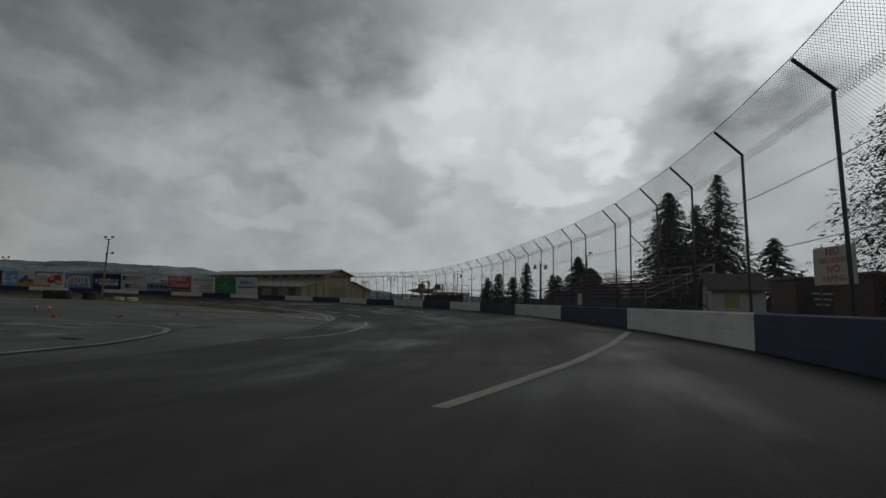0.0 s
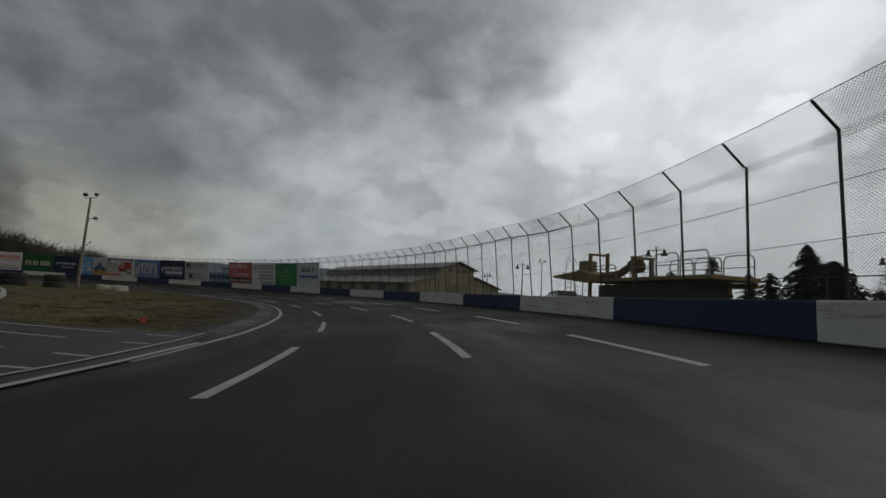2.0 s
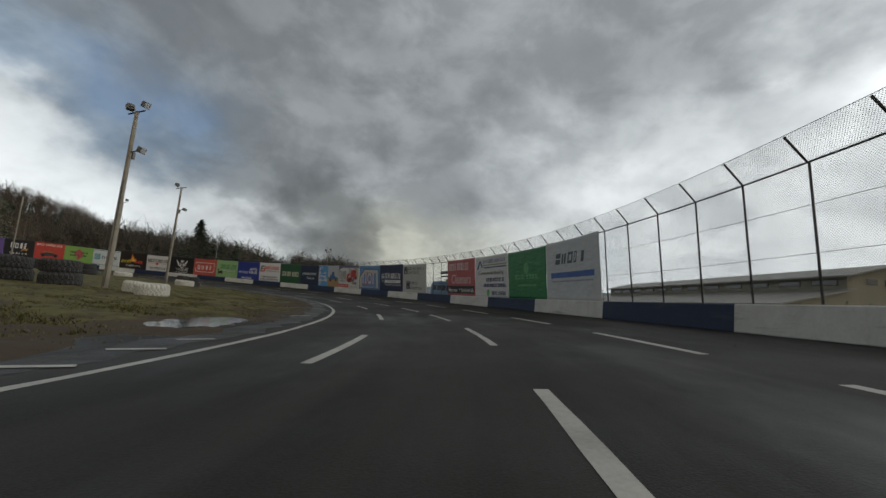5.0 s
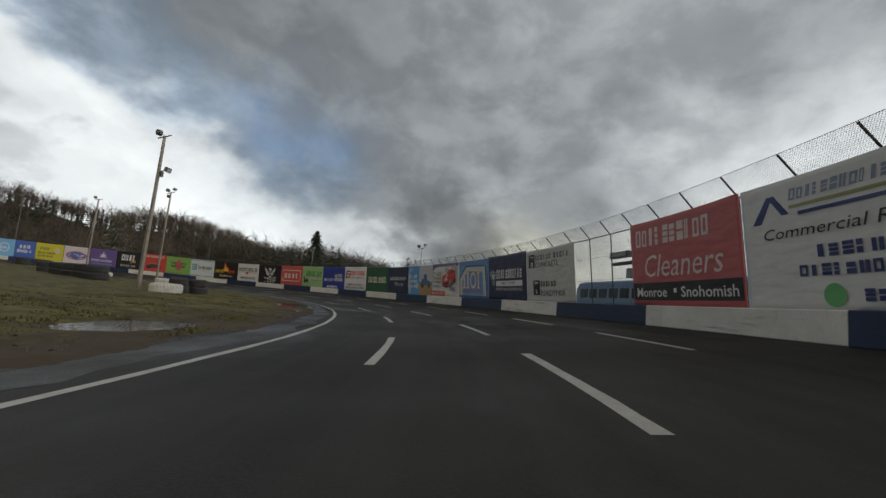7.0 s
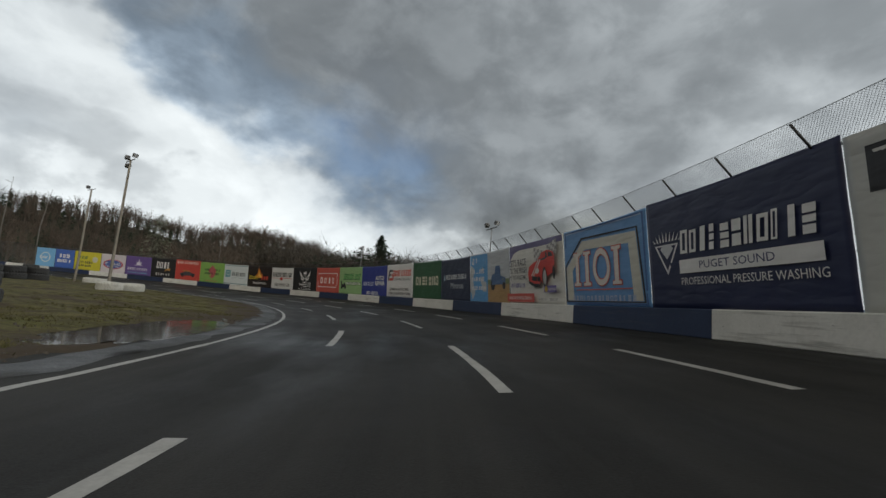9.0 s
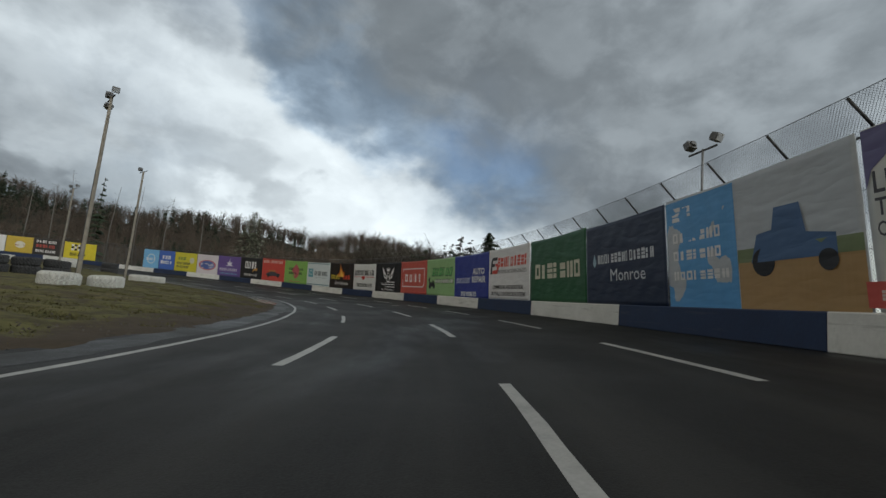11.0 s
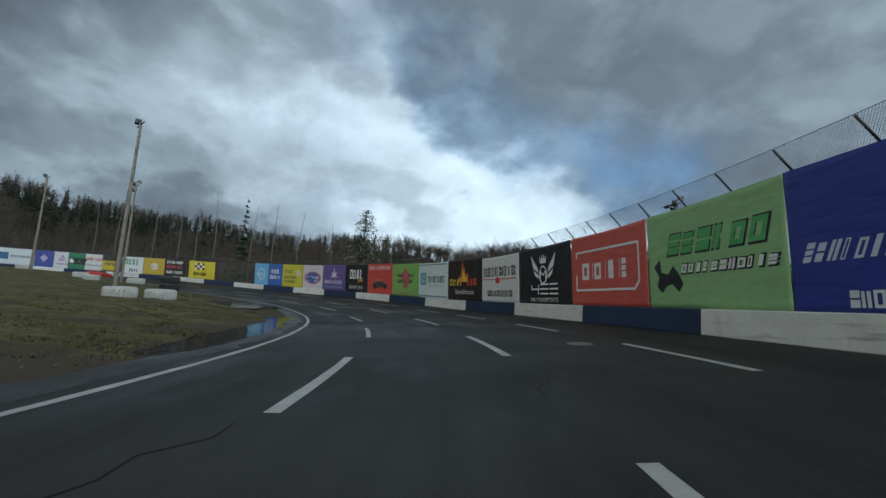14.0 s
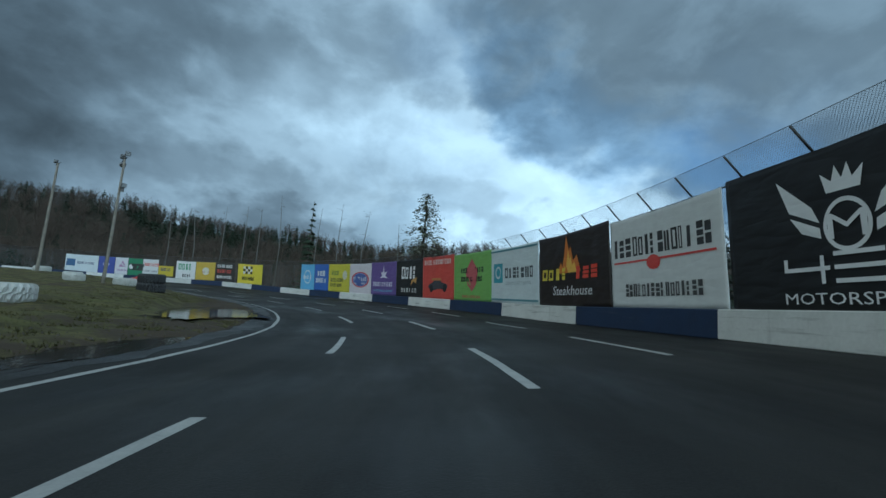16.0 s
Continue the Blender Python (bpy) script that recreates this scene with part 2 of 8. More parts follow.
# ---- materials ----
def material(name, base, other=None, scale=3.0, rough=0.7, rough2=None, metal=0.0, bump=0.2, fine=40.0, spread=0.5, coat=0.0, rand=0.0, spec=0.5):
    """Two colours mixed by coarse and fine grain, with relief; rand varies it from object to object."""
    m = bpy.data.materials.new(name)
    m.use_nodes = True
    nt = m.node_tree
    p = nt.nodes["Principled BSDF"]
    tex = nt.nodes.new("ShaderNodeTexCoord")
    pos = tex.outputs["Object"]
    coarse = nt.nodes.new("ShaderNodeTexNoise")
    coarse.inputs["Scale"].default_value, coarse.inputs["Detail"].default_value, coarse.inputs["Roughness"].default_value = scale, 6, 0.6
    grain = nt.nodes.new("ShaderNodeTexNoise")
    grain.inputs["Scale"].default_value, grain.inputs["Detail"].default_value = fine, 3
    for n in (coarse, grain):
        nt.links.new(pos, n.inputs["Vector"])
    add = nt.nodes.new("ShaderNodeMath")
    add.operation = "MULTIPLY_ADD"
    nt.links.new(grain.outputs["Fac"], add.inputs[0])
    add.inputs[1].default_value = 0.45
    nt.links.new(coarse.outputs["Fac"], add.inputs[2])
    rmp = nt.nodes.new("ShaderNodeMapRange")
    rmp.inputs["From Min"].default_value, rmp.inputs["From Max"].default_value = 0.72 - spread / 2, 0.72 + spread / 2
    nt.links.new(add.outputs[0], rmp.inputs["Value"])
    mix = nt.nodes.new("ShaderNodeMixRGB")
    other = other or tuple(c * 0.7 for c in base)
    mix.inputs[1].default_value, mix.inputs[2].default_value = (*base, 1), (*other, 1)
    nt.links.new(rmp.outputs[0], mix.inputs[0])
    colour = mix.outputs[0]
    if rand:
        info = nt.nodes.new("ShaderNodeObjectInfo")
        hsv = nt.nodes.new("ShaderNodeHueSaturation")
        vr = nt.nodes.new("ShaderNodeMapRange")
        vr.inputs["To Min"].default_value, vr.inputs["To Max"].default_value = 1 - rand, 1 + rand
        nt.links.new(info.outputs["Random"], vr.inputs["Value"])
        nt.links.new(vr.outputs[0], hsv.inputs["Value"])
        nt.links.new(colour, hsv.inputs["Color"])
        colour = hsv.outputs[0]
    nt.links.new(colour, p.inputs["Base Color"])
    rr = nt.nodes.new("ShaderNodeMapRange")
    rr.inputs["To Min"].default_value, rr.inputs["To Max"].default_value = rough, rough if rough2 is None else rough2
    nt.links.new(rmp.outputs[0], rr.inputs["Value"])
    nt.links.new(rr.outputs[0], p.inputs["Roughness"])
    p.inputs["Metallic"].default_value, p.inputs["Coat Weight"].default_value = metal, coat
    p.inputs["Specular IOR Level"].default_value = spec
    if bump:
        b = nt.nodes.new("ShaderNodeBump")
        b.inputs["Strength"].default_value, b.inputs["Distance"].default_value = bump, 0.02
        nt.links.new(add.outputs[0], b.inputs["Height"])
        nt.links.new(b.outputs[0], p.inputs["Normal"])
    return m


PAVING = material("old_asphalt", (0.021, 0.022, 0.0215), (0.045, 0.0455, 0.044), 0.16, 0.7, 0.45, bump=0.35, fine=45, spread=0.5, spec=0.3)
LINE = material("road_paint", (0.52, 0.52, 0.5), (0.3, 0.3, 0.29), 2.2, 0.6, bump=0.15, fine=30, spread=0.6)
WORN_LINE = material("worn_road_paint", (0.3, 0.3, 0.29), (0.12, 0.12, 0.115), 1.8, 0.7, bump=0.15, fine=24, spread=0.5)
START_LINE = material("cream_road_paint", (0.3, 0.29, 0.24), (0.16, 0.155, 0.13), 1.8, 0.7, bump=0.15, fine=24, spread=0.5)


def streaky(name, base, other, worn):
    """Asphalt with long streaks along the lane and damp blotches; its coordinates run along and across the track."""
    m = material(name, base, other, 0.22, 0.82, 0.62, bump=0.4, fine=60, spread=0.45, spec=0.2)
    nt = m.node_tree
    p = nt.nodes["Principled BSDF"]
    plain_colour = p.inputs["Base Color"].links[0].from_socket
    plain_rough = p.inputs["Roughness"].links[0].from_socket
    uv = nt.nodes.new("ShaderNodeUVMap")

    def stretched(scale, detail, lo, hi):
        mp = nt.nodes.new("ShaderNodeMapping")
        mp.inputs["Scale"].default_value = scale
        nt.links.new(uv.outputs[0], mp.inputs["Vector"])
        n = nt.nodes.new("ShaderNodeTexNoise")
        n.inputs["Scale"].default_value, n.inputs["Detail"].default_value, n.inputs["Roughness"].default_value = 1.0, detail, 0.6
        nt.links.new(mp.outputs[0], n.inputs["Vector"])
        r = nt.nodes.new("ShaderNodeMapRange")
        r.inputs["From Min"].default_value, r.inputs["From Max"].default_value = lo, hi
        nt.links.new(n.outputs["Fac"], r.inputs["Value"])
        return r.outputs[0]

    mix = nt.nodes.new("ShaderNodeMixRGB")
    nt.links.new(stretched((0.035, 1.1, 1), 6, 0.42, 0.72), mix.inputs[0])
    nt.links.new(plain_colour, mix.inputs[1])
    mix.inputs[2].default_value = (*worn, 1)
    damp = nt.nodes.new("ShaderNodeMixRGB")
    damp.blend_type = "MULTIPLY"
    blot = stretched((0.09, 0.3, 1), 7, 0.5, 0.68)
    nt.links.new(blot, damp.inputs[0])
    nt.links.new(mix.outputs[0], damp.inputs[1])
    damp.inputs[2].default_value = (0.6, 0.6, 0.61, 1)
    nt.links.new(damp.outputs[0], p.inputs["Base Color"])
    gloss = nt.nodes.new("ShaderNodeMixRGB")
    nt.links.new(blot, gloss.inputs[0])
    nt.links.new(plain_rough, gloss.inputs[1])
    gloss.inputs[2].default_value = (0.42, 0.42, 0.42, 1)
    nt.links.new(gloss.outputs[0], p.inputs["Roughness"])
    return m


TRACK = streaky("track_asphalt", (0.017, 0.0175, 0.017), (0.03, 0.0297, 0.0285), (0.042, 0.0415, 0.039))
GHOST_LINE = material("ghost_road_paint", (0.3, 0.3, 0.29), (0.06, 0.06, 0.058), 1.6, 0.6, bump=0.1, fine=20, spread=0.4)
WET = material("wet_asphalt", (0.014, 0.0145, 0.015), (0.034, 0.033, 0.03), 0.8, 0.36, 0.75, bump=0.3, fine=30, spread=0.5, spec=0.4)
SEALANT = material("crack_sealant", (0.012, 0.012, 0.012), (0.02, 0.02, 0.02), 3, 0.8, spec=0.15)
WALL_WHITE = material("white_wall_paint", (0.72, 0.72, 0.69), (0.5, 0.5, 0.475), 0.9, 0.75, bump=0.35, fine=14, spread=0.7, rand=0.08)
WALL_BLUE = material("blue_wall_paint", (0.012, 0.03, 0.085), (0.008, 0.017, 0.05), 0.9, 0.65, bump=0.35, fine=14, spread=0.7, rand=0.1)


def scuffed(m, mark, amount):
    """Long low rubber scuffs, drips and chipped spots over a painted wall."""
    nt = m.node_tree
    p = nt.nodes["Principled BSDF"]
    colour = p.inputs["Base Color"].links[0].from_socket
    tex = nt.nodes.new("ShaderNodeTexCoord")
    for scale, lo, hi, power in (((0.5, 0.5, 7.0), 0.56, 0.74, amount), ((2.6, 2.6, 0.5), 0.6, 0.8, amount * 0.5), ((9.0, 9.0, 12.0), 0.68, 0.72, amount * 0.8)):
        mp = nt.nodes.new("ShaderNodeMapping")
        mp.inputs["Scale"].default_value = scale
        nt.links.new(tex.outputs["Object"], mp.inputs["Vector"])
        n = nt.nodes.new("ShaderNodeTexNoise")
        n.inputs["Scale"].default_value, n.inputs["Detail"].default_value, n.inputs["Roughness"].default_value = 1.0, 7, 0.62
        nt.links.new(mp.outputs[0], n.inputs["Vector"])
        r = nt.nodes.new("ShaderNodeMapRange")
        r.inputs["From Min"].default_value, r.inputs["From Max"].default_value, r.inputs["To Max"].default_value = lo, hi, power
        nt.links.new(n.outputs["Fac"], r.inputs["Value"])
        mix = nt.nodes.new("ShaderNodeMixRGB")
        nt.links.new(r.outputs[0], mix.inputs[0])
        nt.links.new(colour, mix.inputs[1])
        mix.inputs[2].default_value = (*mark, 1)
        colour = mix.outputs[0]
    nt.links.new(colour, p.inputs["Base Color"])


scuffed(WALL_WHITE, (0.16, 0.155, 0.145), 0.75)
scuffed(WALL_BLUE, (0.05, 0.06, 0.09), 0.7)
GALV = material("galvanised_steel", (0.3, 0.31, 0.32), (0.18, 0.185, 0.19), 5, 0.5, metal=0.6, bump=0.05, fine=60)
DARK_STEEL = material("weathered_steel", (0.09, 0.09, 0.09), (0.05, 0.05, 0.05), 5, 0.55, metal=0.5, bump=0.05, fine=60)
WOOD_POLE = material("weathered_pole", (0.3, 0.27, 0.22), (0.17, 0.15, 0.12), 2.5, 0.85, bump=0.4, fine=25)
RUBBER = material("black_rubber", (0.02, 0.02, 0.021), (0.04, 0.04, 0.04), 6, 0.65, bump=0.3)
WHITE_RUBBER = material("white_painted_rubber", (0.62, 0.62, 0.58), (0.35, 0.34, 0.3), 3, 0.7, bump=0.3, spread=0.7)
BARK = material("bark", (0.1, 0.085, 0.07), (0.05, 0.042, 0.035), 6, 0.9, bump=0.6)
PALE_BARK = material("pale_bark", (0.2, 0.19, 0.17), (0.11, 0.1, 0.09), 6, 0.9, bump=0.4)
IVY = material("ivy_leaves", (0.13, 0.145, 0.095), (0.22, 0.215, 0.165), 0.8, 0.8, bump=0, fine=9, rand=0.2, spec=0.2)
NEEDLES = material("conifer_needles", (0.022, 0.034, 0.02), (0.045, 0.06, 0.034), 0.8, 0.8, bump=0, fine=9, rand=0.3, spec=0.2)
DARK_TWIGS = material("wet_twigs", (0.085, 0.075, 0.062), (0.05, 0.045, 0.038), 0.8, 0.9, bump=0, fine=9, rand=0.2, spec=0.2)
TWIGS = material("bare_twigs", (0.16, 0.128, 0.1), (0.1, 0.08, 0.063), 0.8, 0.9, bump=0, fine=9, rand=0.25, spec=0.2)


def plain(name, colour, rough=0.6, metal=0.0, rand=0.0, dirt=0.75, scale=1.5):
    return material(name, colour, tuple(c * dirt for c in colour), scale, rough, metal=metal, bump=0.06, fine=22, spread=0.8, rand=rand)


# ---- building blocks ----
def link(name, bm, mat, parent=None, label="", smooth=False):
    me = bpy.data.meshes.new(name)
    bm.to_mesh(me)
    bm.free()
    for m in mat if isinstance(mat, (list, tuple)) else (mat,):
        me.materials.append(m)
    if smooth:
        me.shade_smooth()
    ob = new(name, me)
    if parent is not None:
        ob.parent = parent
    if label:
        ob["label"] = label
    return ob


def part(name, bm, mat, parent, label="", smooth=False):
    return link(name, bm, mat, parent, label, smooth)


def sheet(name, verts, faces, mat, parent=None, label="", smooth=True):
    me = bpy.data.meshes.new(name)
    me.from_pydata(verts, [], faces)
    me.materials.append(mat)
    if smooth:
        me.shade_smooth()
    ob = new(name, me)
    if parent is not None:
        ob.parent = parent
    if label:
        ob["label"] = label
    return ob


def empty(name, place, turn=0.0):
    ob = new(name)
    ob.matrix_world = pose(*place, 0, 0, turn)
    return ob


def box(bm, c, size, bevel=0.0, m=None):
    made = bmesh.ops.create_cube(bm, size=1.0)
    bmesh.ops.scale(bm, vec=size, verts=made["verts"])
    if m is not None:
        bmesh.ops.transform(bm, matrix=m, verts=made["verts"])
    bmesh.ops.translate(bm, vec=c, verts=made["verts"])
    if bevel:
        edges = list({e for v in made["verts"] for e in v.link_edges})
        bmesh.ops.bevel(bm, geom=edges, offset=bevel, segments=2, affect="EDGES", profile=0.7)
    return bm


def tube(bm, points, radius, sides=6, taper=None, caps=True):
    """A round bar through the points; radius may shrink to taper."""
    rings = []
    n = len(points)
    for i, p in enumerate(points):
        p = Vector(p)
        ahead = (Vector(points[min(i + 1, n - 1)]) - Vector(points[max(i - 1, 0)])).normalized()
        side = ahead.cross(Vector((0, 0, 1)) if abs(ahead.z) < 0.9 else Vector((1, 0, 0))).normalized()
        up = side.cross(ahead)
        r = radius if taper is None else radius + (taper - radius) * i / max(n - 1, 1)
        rings.append([bm.verts.new(p + (side * math.cos(a) + up * math.sin(a)) * r) for a in (2 * math.pi * k / sides for k in range(sides))])
    for a, b in zip(rings, rings[1:]):
        for k in range(sides):
            bm.faces.new((a[k], a[(k + 1) % sides], b[(k + 1) % sides], b[k]))
    if caps:
        bm.faces.new(rings[0][::-1])
        bm.faces.new(rings[-1])
    return bm


def lathe(bm, profile, sides=20, origin=(0, 0, 0)):
    rings = []
    o = Vector(origin)
    for r, z in profile:
        rings.append([bm.verts.new(o + Vector((r * math.cos(a), r * math.sin(a), z))) for a in (2 * math.pi * k / sides for k in range(sides))])
    for a, b in zip(rings, rings[1:]):
        for k in range(sides):
            bm.faces.new((a[k], a[(k + 1) % sides], b[(k + 1) % sides], b[k]))
    return bm


# ---- plan of the track: the inner face of the outer wall, as a bend of changing curvature ----
BEND = [(-60, 0.0), (-20, 0.0), (8, 0.022), (20, 0.0341), (40, 0.0209), (60, 0.0140), (80, 0.01365), (100, 0.0135), (120, 0.01267), (140, 0.01215),
        (160, 0.01229), (180, 0.01294), (200, 0.0140), (220, 0.01506), (240, 0.0145), (255, 0.0105), (270, 0.0120), (285, 0.0148), (300, 0.0141), (325, 0.0141), (345, 0.0), (470, 0.0)]
STEP = 0.25
LANE = np.arange(-60, 470, STEP)
kappa = np.interp(LANE, [b[0] for b in BEND], [b[1] for b in BEND])
HEAD = np.cumsum(kappa) * STEP
I100 = int(round((100 + 60) / STEP))
HEAD = HEAD - HEAD[I100] + 3.10412
WX = np.cumsum(np.cos(HEAD)) * STEP
WY = np.cumsum(np.sin(HEAD)) * STEP
WX, WY = WX - WX[I100] - 42.305, WY - WY[I100] + 62.542


def bank(s):
    return np.interp(s, [0, 60], [0.044, 0.1])


def foot(s):
    """Height of the wall's foot."""
    return np.interp(s, [222, 266, 285, 330], [0.0, 0.65, 1.15, 1.4])


def at(s, d, z):
    """s metres along the wall, d metres in from its face, z metres over its foot."""
    hd = np.interp(s, LANE, HEAD)
    return Vector((float(np.interp(s, LANE, WX) - d * math.sin(hd)), float(np.interp(s, LANE, WY) + d * math.cos(hd)), float(z + foot(s))))


EDGE = 12.3


def fall(d):
    """The banking flattens towards the inner edge."""
    d = np.clip(d, 0, EDGE)
    return d - 0.0745 * np.clip(d - 6, 0, None) ** 2


def infield(y):
    return np.interp(y, [-60, -43, -31, -11.6, 8.5, 26, 38.6, 60], [1.3, 0.9, 0.2, -0.45, -0.55, -0.75, -0.8, -0.85])


POOLS = [(133.0, 137.0, 13.4, 15.3), (154.0, 163.5, 12.1, 14.6), (196.0, 210.0, 12.2, 13.6), (209.5, 216.0, 12.3, 13.5), (223.0, 241.5, 12.4, 17.0), (110.0, 115.0, 12.4, 13.8)]


def level(s, d, y):
    """Height of the surface, with shallow hollows where water stands."""
    z = slope_level(s, d, y)
    for s0, s1, d0, d1 in POOLS:
        sm, dm = (s0 + s1) / 2, (d0 + d1) / 2
        e = ((s - sm) / (s1 - s0) * 2) ** 2 + ((d - dm) / (d1 - d0) * 2) ** 2
        g = np.clip(1.6 - e, 0, 1) * (np.asarray(d) > EDGE)
        z = z + (pool_height(s0, s1, d0, d1) - 0.035 - z) * g
    return z


def pooled(s, d):
    """One inside the hollows where water stands, falling to nought past their rims."""
    return max(float(np.clip(1.7 - ((s - (s0 + s1) / 2) / (s1 - s0) * 2) ** 2 - ((d - (d0 + d1) / 2) / (d1 - d0) * 2) ** 2, 0, 1)) for s0, s1, d0, d1 in POOLS)


@functools.lru_cache(maxsize=None)
def pool_height(s0, s1, d0, d1):
    p = at((s0 + s1) / 2, (d0 + d1) / 2, 0)
    low = float(slope_level((s0 + s1) / 2, EDGE, p.y))
    return low + 0.35 * (float(slope_level((s0 + s1) / 2, (d0 + d1) / 2, p.y)) - low) - 0.02


def slope_level(s, d, y):
    """Height of the surface over the wall's foot line, as an absolute height."""
    rim = foot(s) - bank(s) * fall(EDGE)
    inner = infield(y)
    f = np.clip((d - EDGE) / 8.5, 0, 1)
    f = f * f * (3 - 2 * f)
    return np.where(d < EDGE, foot(s) - bank(s) * fall(d), rim + (inner - rim) * f)


def on_ground(s, d, lift=0.0):
    p = at(s, d, 0)
    p.z = float(level(s, d, p.y)) + lift
    return p


def turn_at(s):
    return math.degrees(float(np.interp(s, LANE, HEAD)))


def nearest(x, y):
    k = np.argmin((WX[::4] - x) ** 2 + (WY[::4] - y) ** 2) * 4
    d = math.cos(HEAD[k]) * (y - WY[k]) - math.sin(HEAD[k]) * (x - WX[k])
    return float(LANE[k]), float(d)


def ground_z(x, y):
    s, d = nearest(x, y)
    return float(level(s, d, y)) if d > 0 else float(foot(s)) - 0.05


def inner_edge(s):
    """How far the inner edge of the racing surface strays from its usual distance."""
    return float(np.interp(s, [70, 76, 82, 97, 104, 115, 130, 150, 165, 184, 250], [-0.1, -0.3, -0.4, -0.6, -0.6, -0.35, -0.15, -0.05, 0.0, 0.27, 0.25]))


def ribbon(name, s0, s1, d0, d1, mat, parent=None, lift=0.006, step=1.0, cols=1, label="", ragged=0.0, follow=None):
    """A strip of paint or paving that lies on the banked surface."""
    n = max(1, int(round((s1 - s0) / step)))
    verts, faces = [], []
    for i in range(n + 1):
        s = s0 + (s1 - s0) * i / n
        for j in range(cols + 1):
            w = ragged * noise.noise((s * 1.3, j * 7.1, 0.5)) if ragged else 0
            w += follow(s) if follow else 0
            verts.append(on_ground(s, d0 + (d1 - d0) * j / cols + w, lift))
    for i in range(n):
        for j in range(cols):
            a = i * (cols + 1) + j
            faces.append((a, a + cols + 1, a + cols + 2, a + 1))
    return sheet(name, verts, faces, mat, parent, label)


# ---- ground ----
def grass_material(name, edge_mud):
    m = material(name, (0.1, 0.108, 0.03), (0.165, 0.135, 0.058), 0.35, 0.9, bump=0.9, fine=7, spread=0.6, spec=0.2)
    nt = m.node_tree
    p = nt.nodes["Principled BSDF"]
    grass = p.inputs["Base Color"].links[0].from_socket
    tex = nt.nodes.new("ShaderNodeTexCoord")
    n1 = nt.nodes.new("ShaderNodeTexNoise")
    n1.inputs["Scale"].default_value, n1.inputs["Detail"].default_value, n1.inputs["Roughness"].default_value = 0.4, 9, 0.72
    nt.links.new(tex.outputs["Object"], n1.inputs["Vector"])
    bare = nt.nodes.new("ShaderNodeMapRange")
    bare.inputs["From Min"].default_value, bare.inputs["From Max"].default_value = 0.51, 0.62
    nt.links.new(n1.outputs["Fac"], bare.inputs["Value"])
    fac = bare.outputs[0]
    if edge_mud:
        uv = nt.nodes.new("ShaderNodeUVMap")
        sp = nt.nodes.new("ShaderNodeSeparateXYZ")
        nt.links.new(uv.outputs[0], sp.inputs[0])
        near = nt.nodes.new("ShaderNodeMapRange")
        near.inputs["From Min"].default_value, near.inputs["From Max"].default_value = 3.2, 0.2
        nt.links.new(sp.outputs[0], near.inputs["Value"])
        both = nt.nodes.new("ShaderNodeMath")
        both.operation = "MULTIPLY_ADD"
        nt.links.new(near.outputs[0], both.inputs[0])
        both.inputs[1].default_value = 0.2
        nt.links.new(n1.outputs["Fac"], both.inputs[2])
        nt.links.new(both.outputs[0], bare.inputs["Value"])
    tone = nt.nodes.new("ShaderNodeTexNoise")
    tone.inputs["Scale"].default_value, tone.inputs["Detail"].default_value, tone.inputs["Roughness"].default_value = 1.3, 10, 0.78
    nt.links.new(tex.outputs["Object"], tone.inputs["Vector"])
    deep = nt.nodes.new("ShaderNodeMapRange")
    deep.inputs["From Min"].default_value, deep.inputs["From Max"].default_value, deep.inputs["To Max"].default_value = 0.44, 0.58, 0.9
    nt.links.new(tone.outputs["Fac"], deep.inputs["Value"])
    dark = nt.nodes.new("ShaderNodeMixRGB")
    nt.links.new(deep.outputs[0], dark.inputs[0])
    nt.links.new(grass, dark.inputs[1])
    dark.inputs[2].default_value = (0.048, 0.042, 0.02, 1)
    grass = dark.outputs[0]
    mud = nt.nodes.new("ShaderNodeTexNoise")
    mud.inputs["Scale"].default_value, mud.inputs["Detail"].default_value, mud.inputs["Roughness"].default_value = 3.5, 9, 0.75
    nt.links.new(tex.outputs["Object"], mud.inputs["Vector"])
    mudc = nt.nodes.new("ShaderNodeMixRGB")
    mudc.inputs[1].default_value, mudc.inputs[2].default_value = (0.034, 0.027, 0.019, 1), (0.095, 0.072, 0.048, 1)
    nt.links.new(mud.outputs["Fac"], mudc.inputs[0])
    mix = nt.nodes.new("ShaderNodeMixRGB")
    nt.links.new(fac, mix.inputs[0])
    nt.links.new(grass, mix.inputs[1])
    nt.links.new(mudc.outputs[0], mix.inputs[2])
    nt.links.new(mix.outputs[0], p.inputs["Base Color"])
    return m


GRASS = grass_material("rough_grass", False)
VERGE = grass_material("muddy_verge_grass", True)


def graded(lo, hi, step, far):
    inner = list(np.arange(lo, hi + step, step))
    a, b, g = inner[0], inner[-1], step
    before, after = [], []
    while a > -far:
        g *= 1.35
        a -= g
        before.append(a)
    g = step
    while b < far:
        g *= 1.35
        b += g
        after.append(b)
    return np.array(before[::-1] + inner + after)


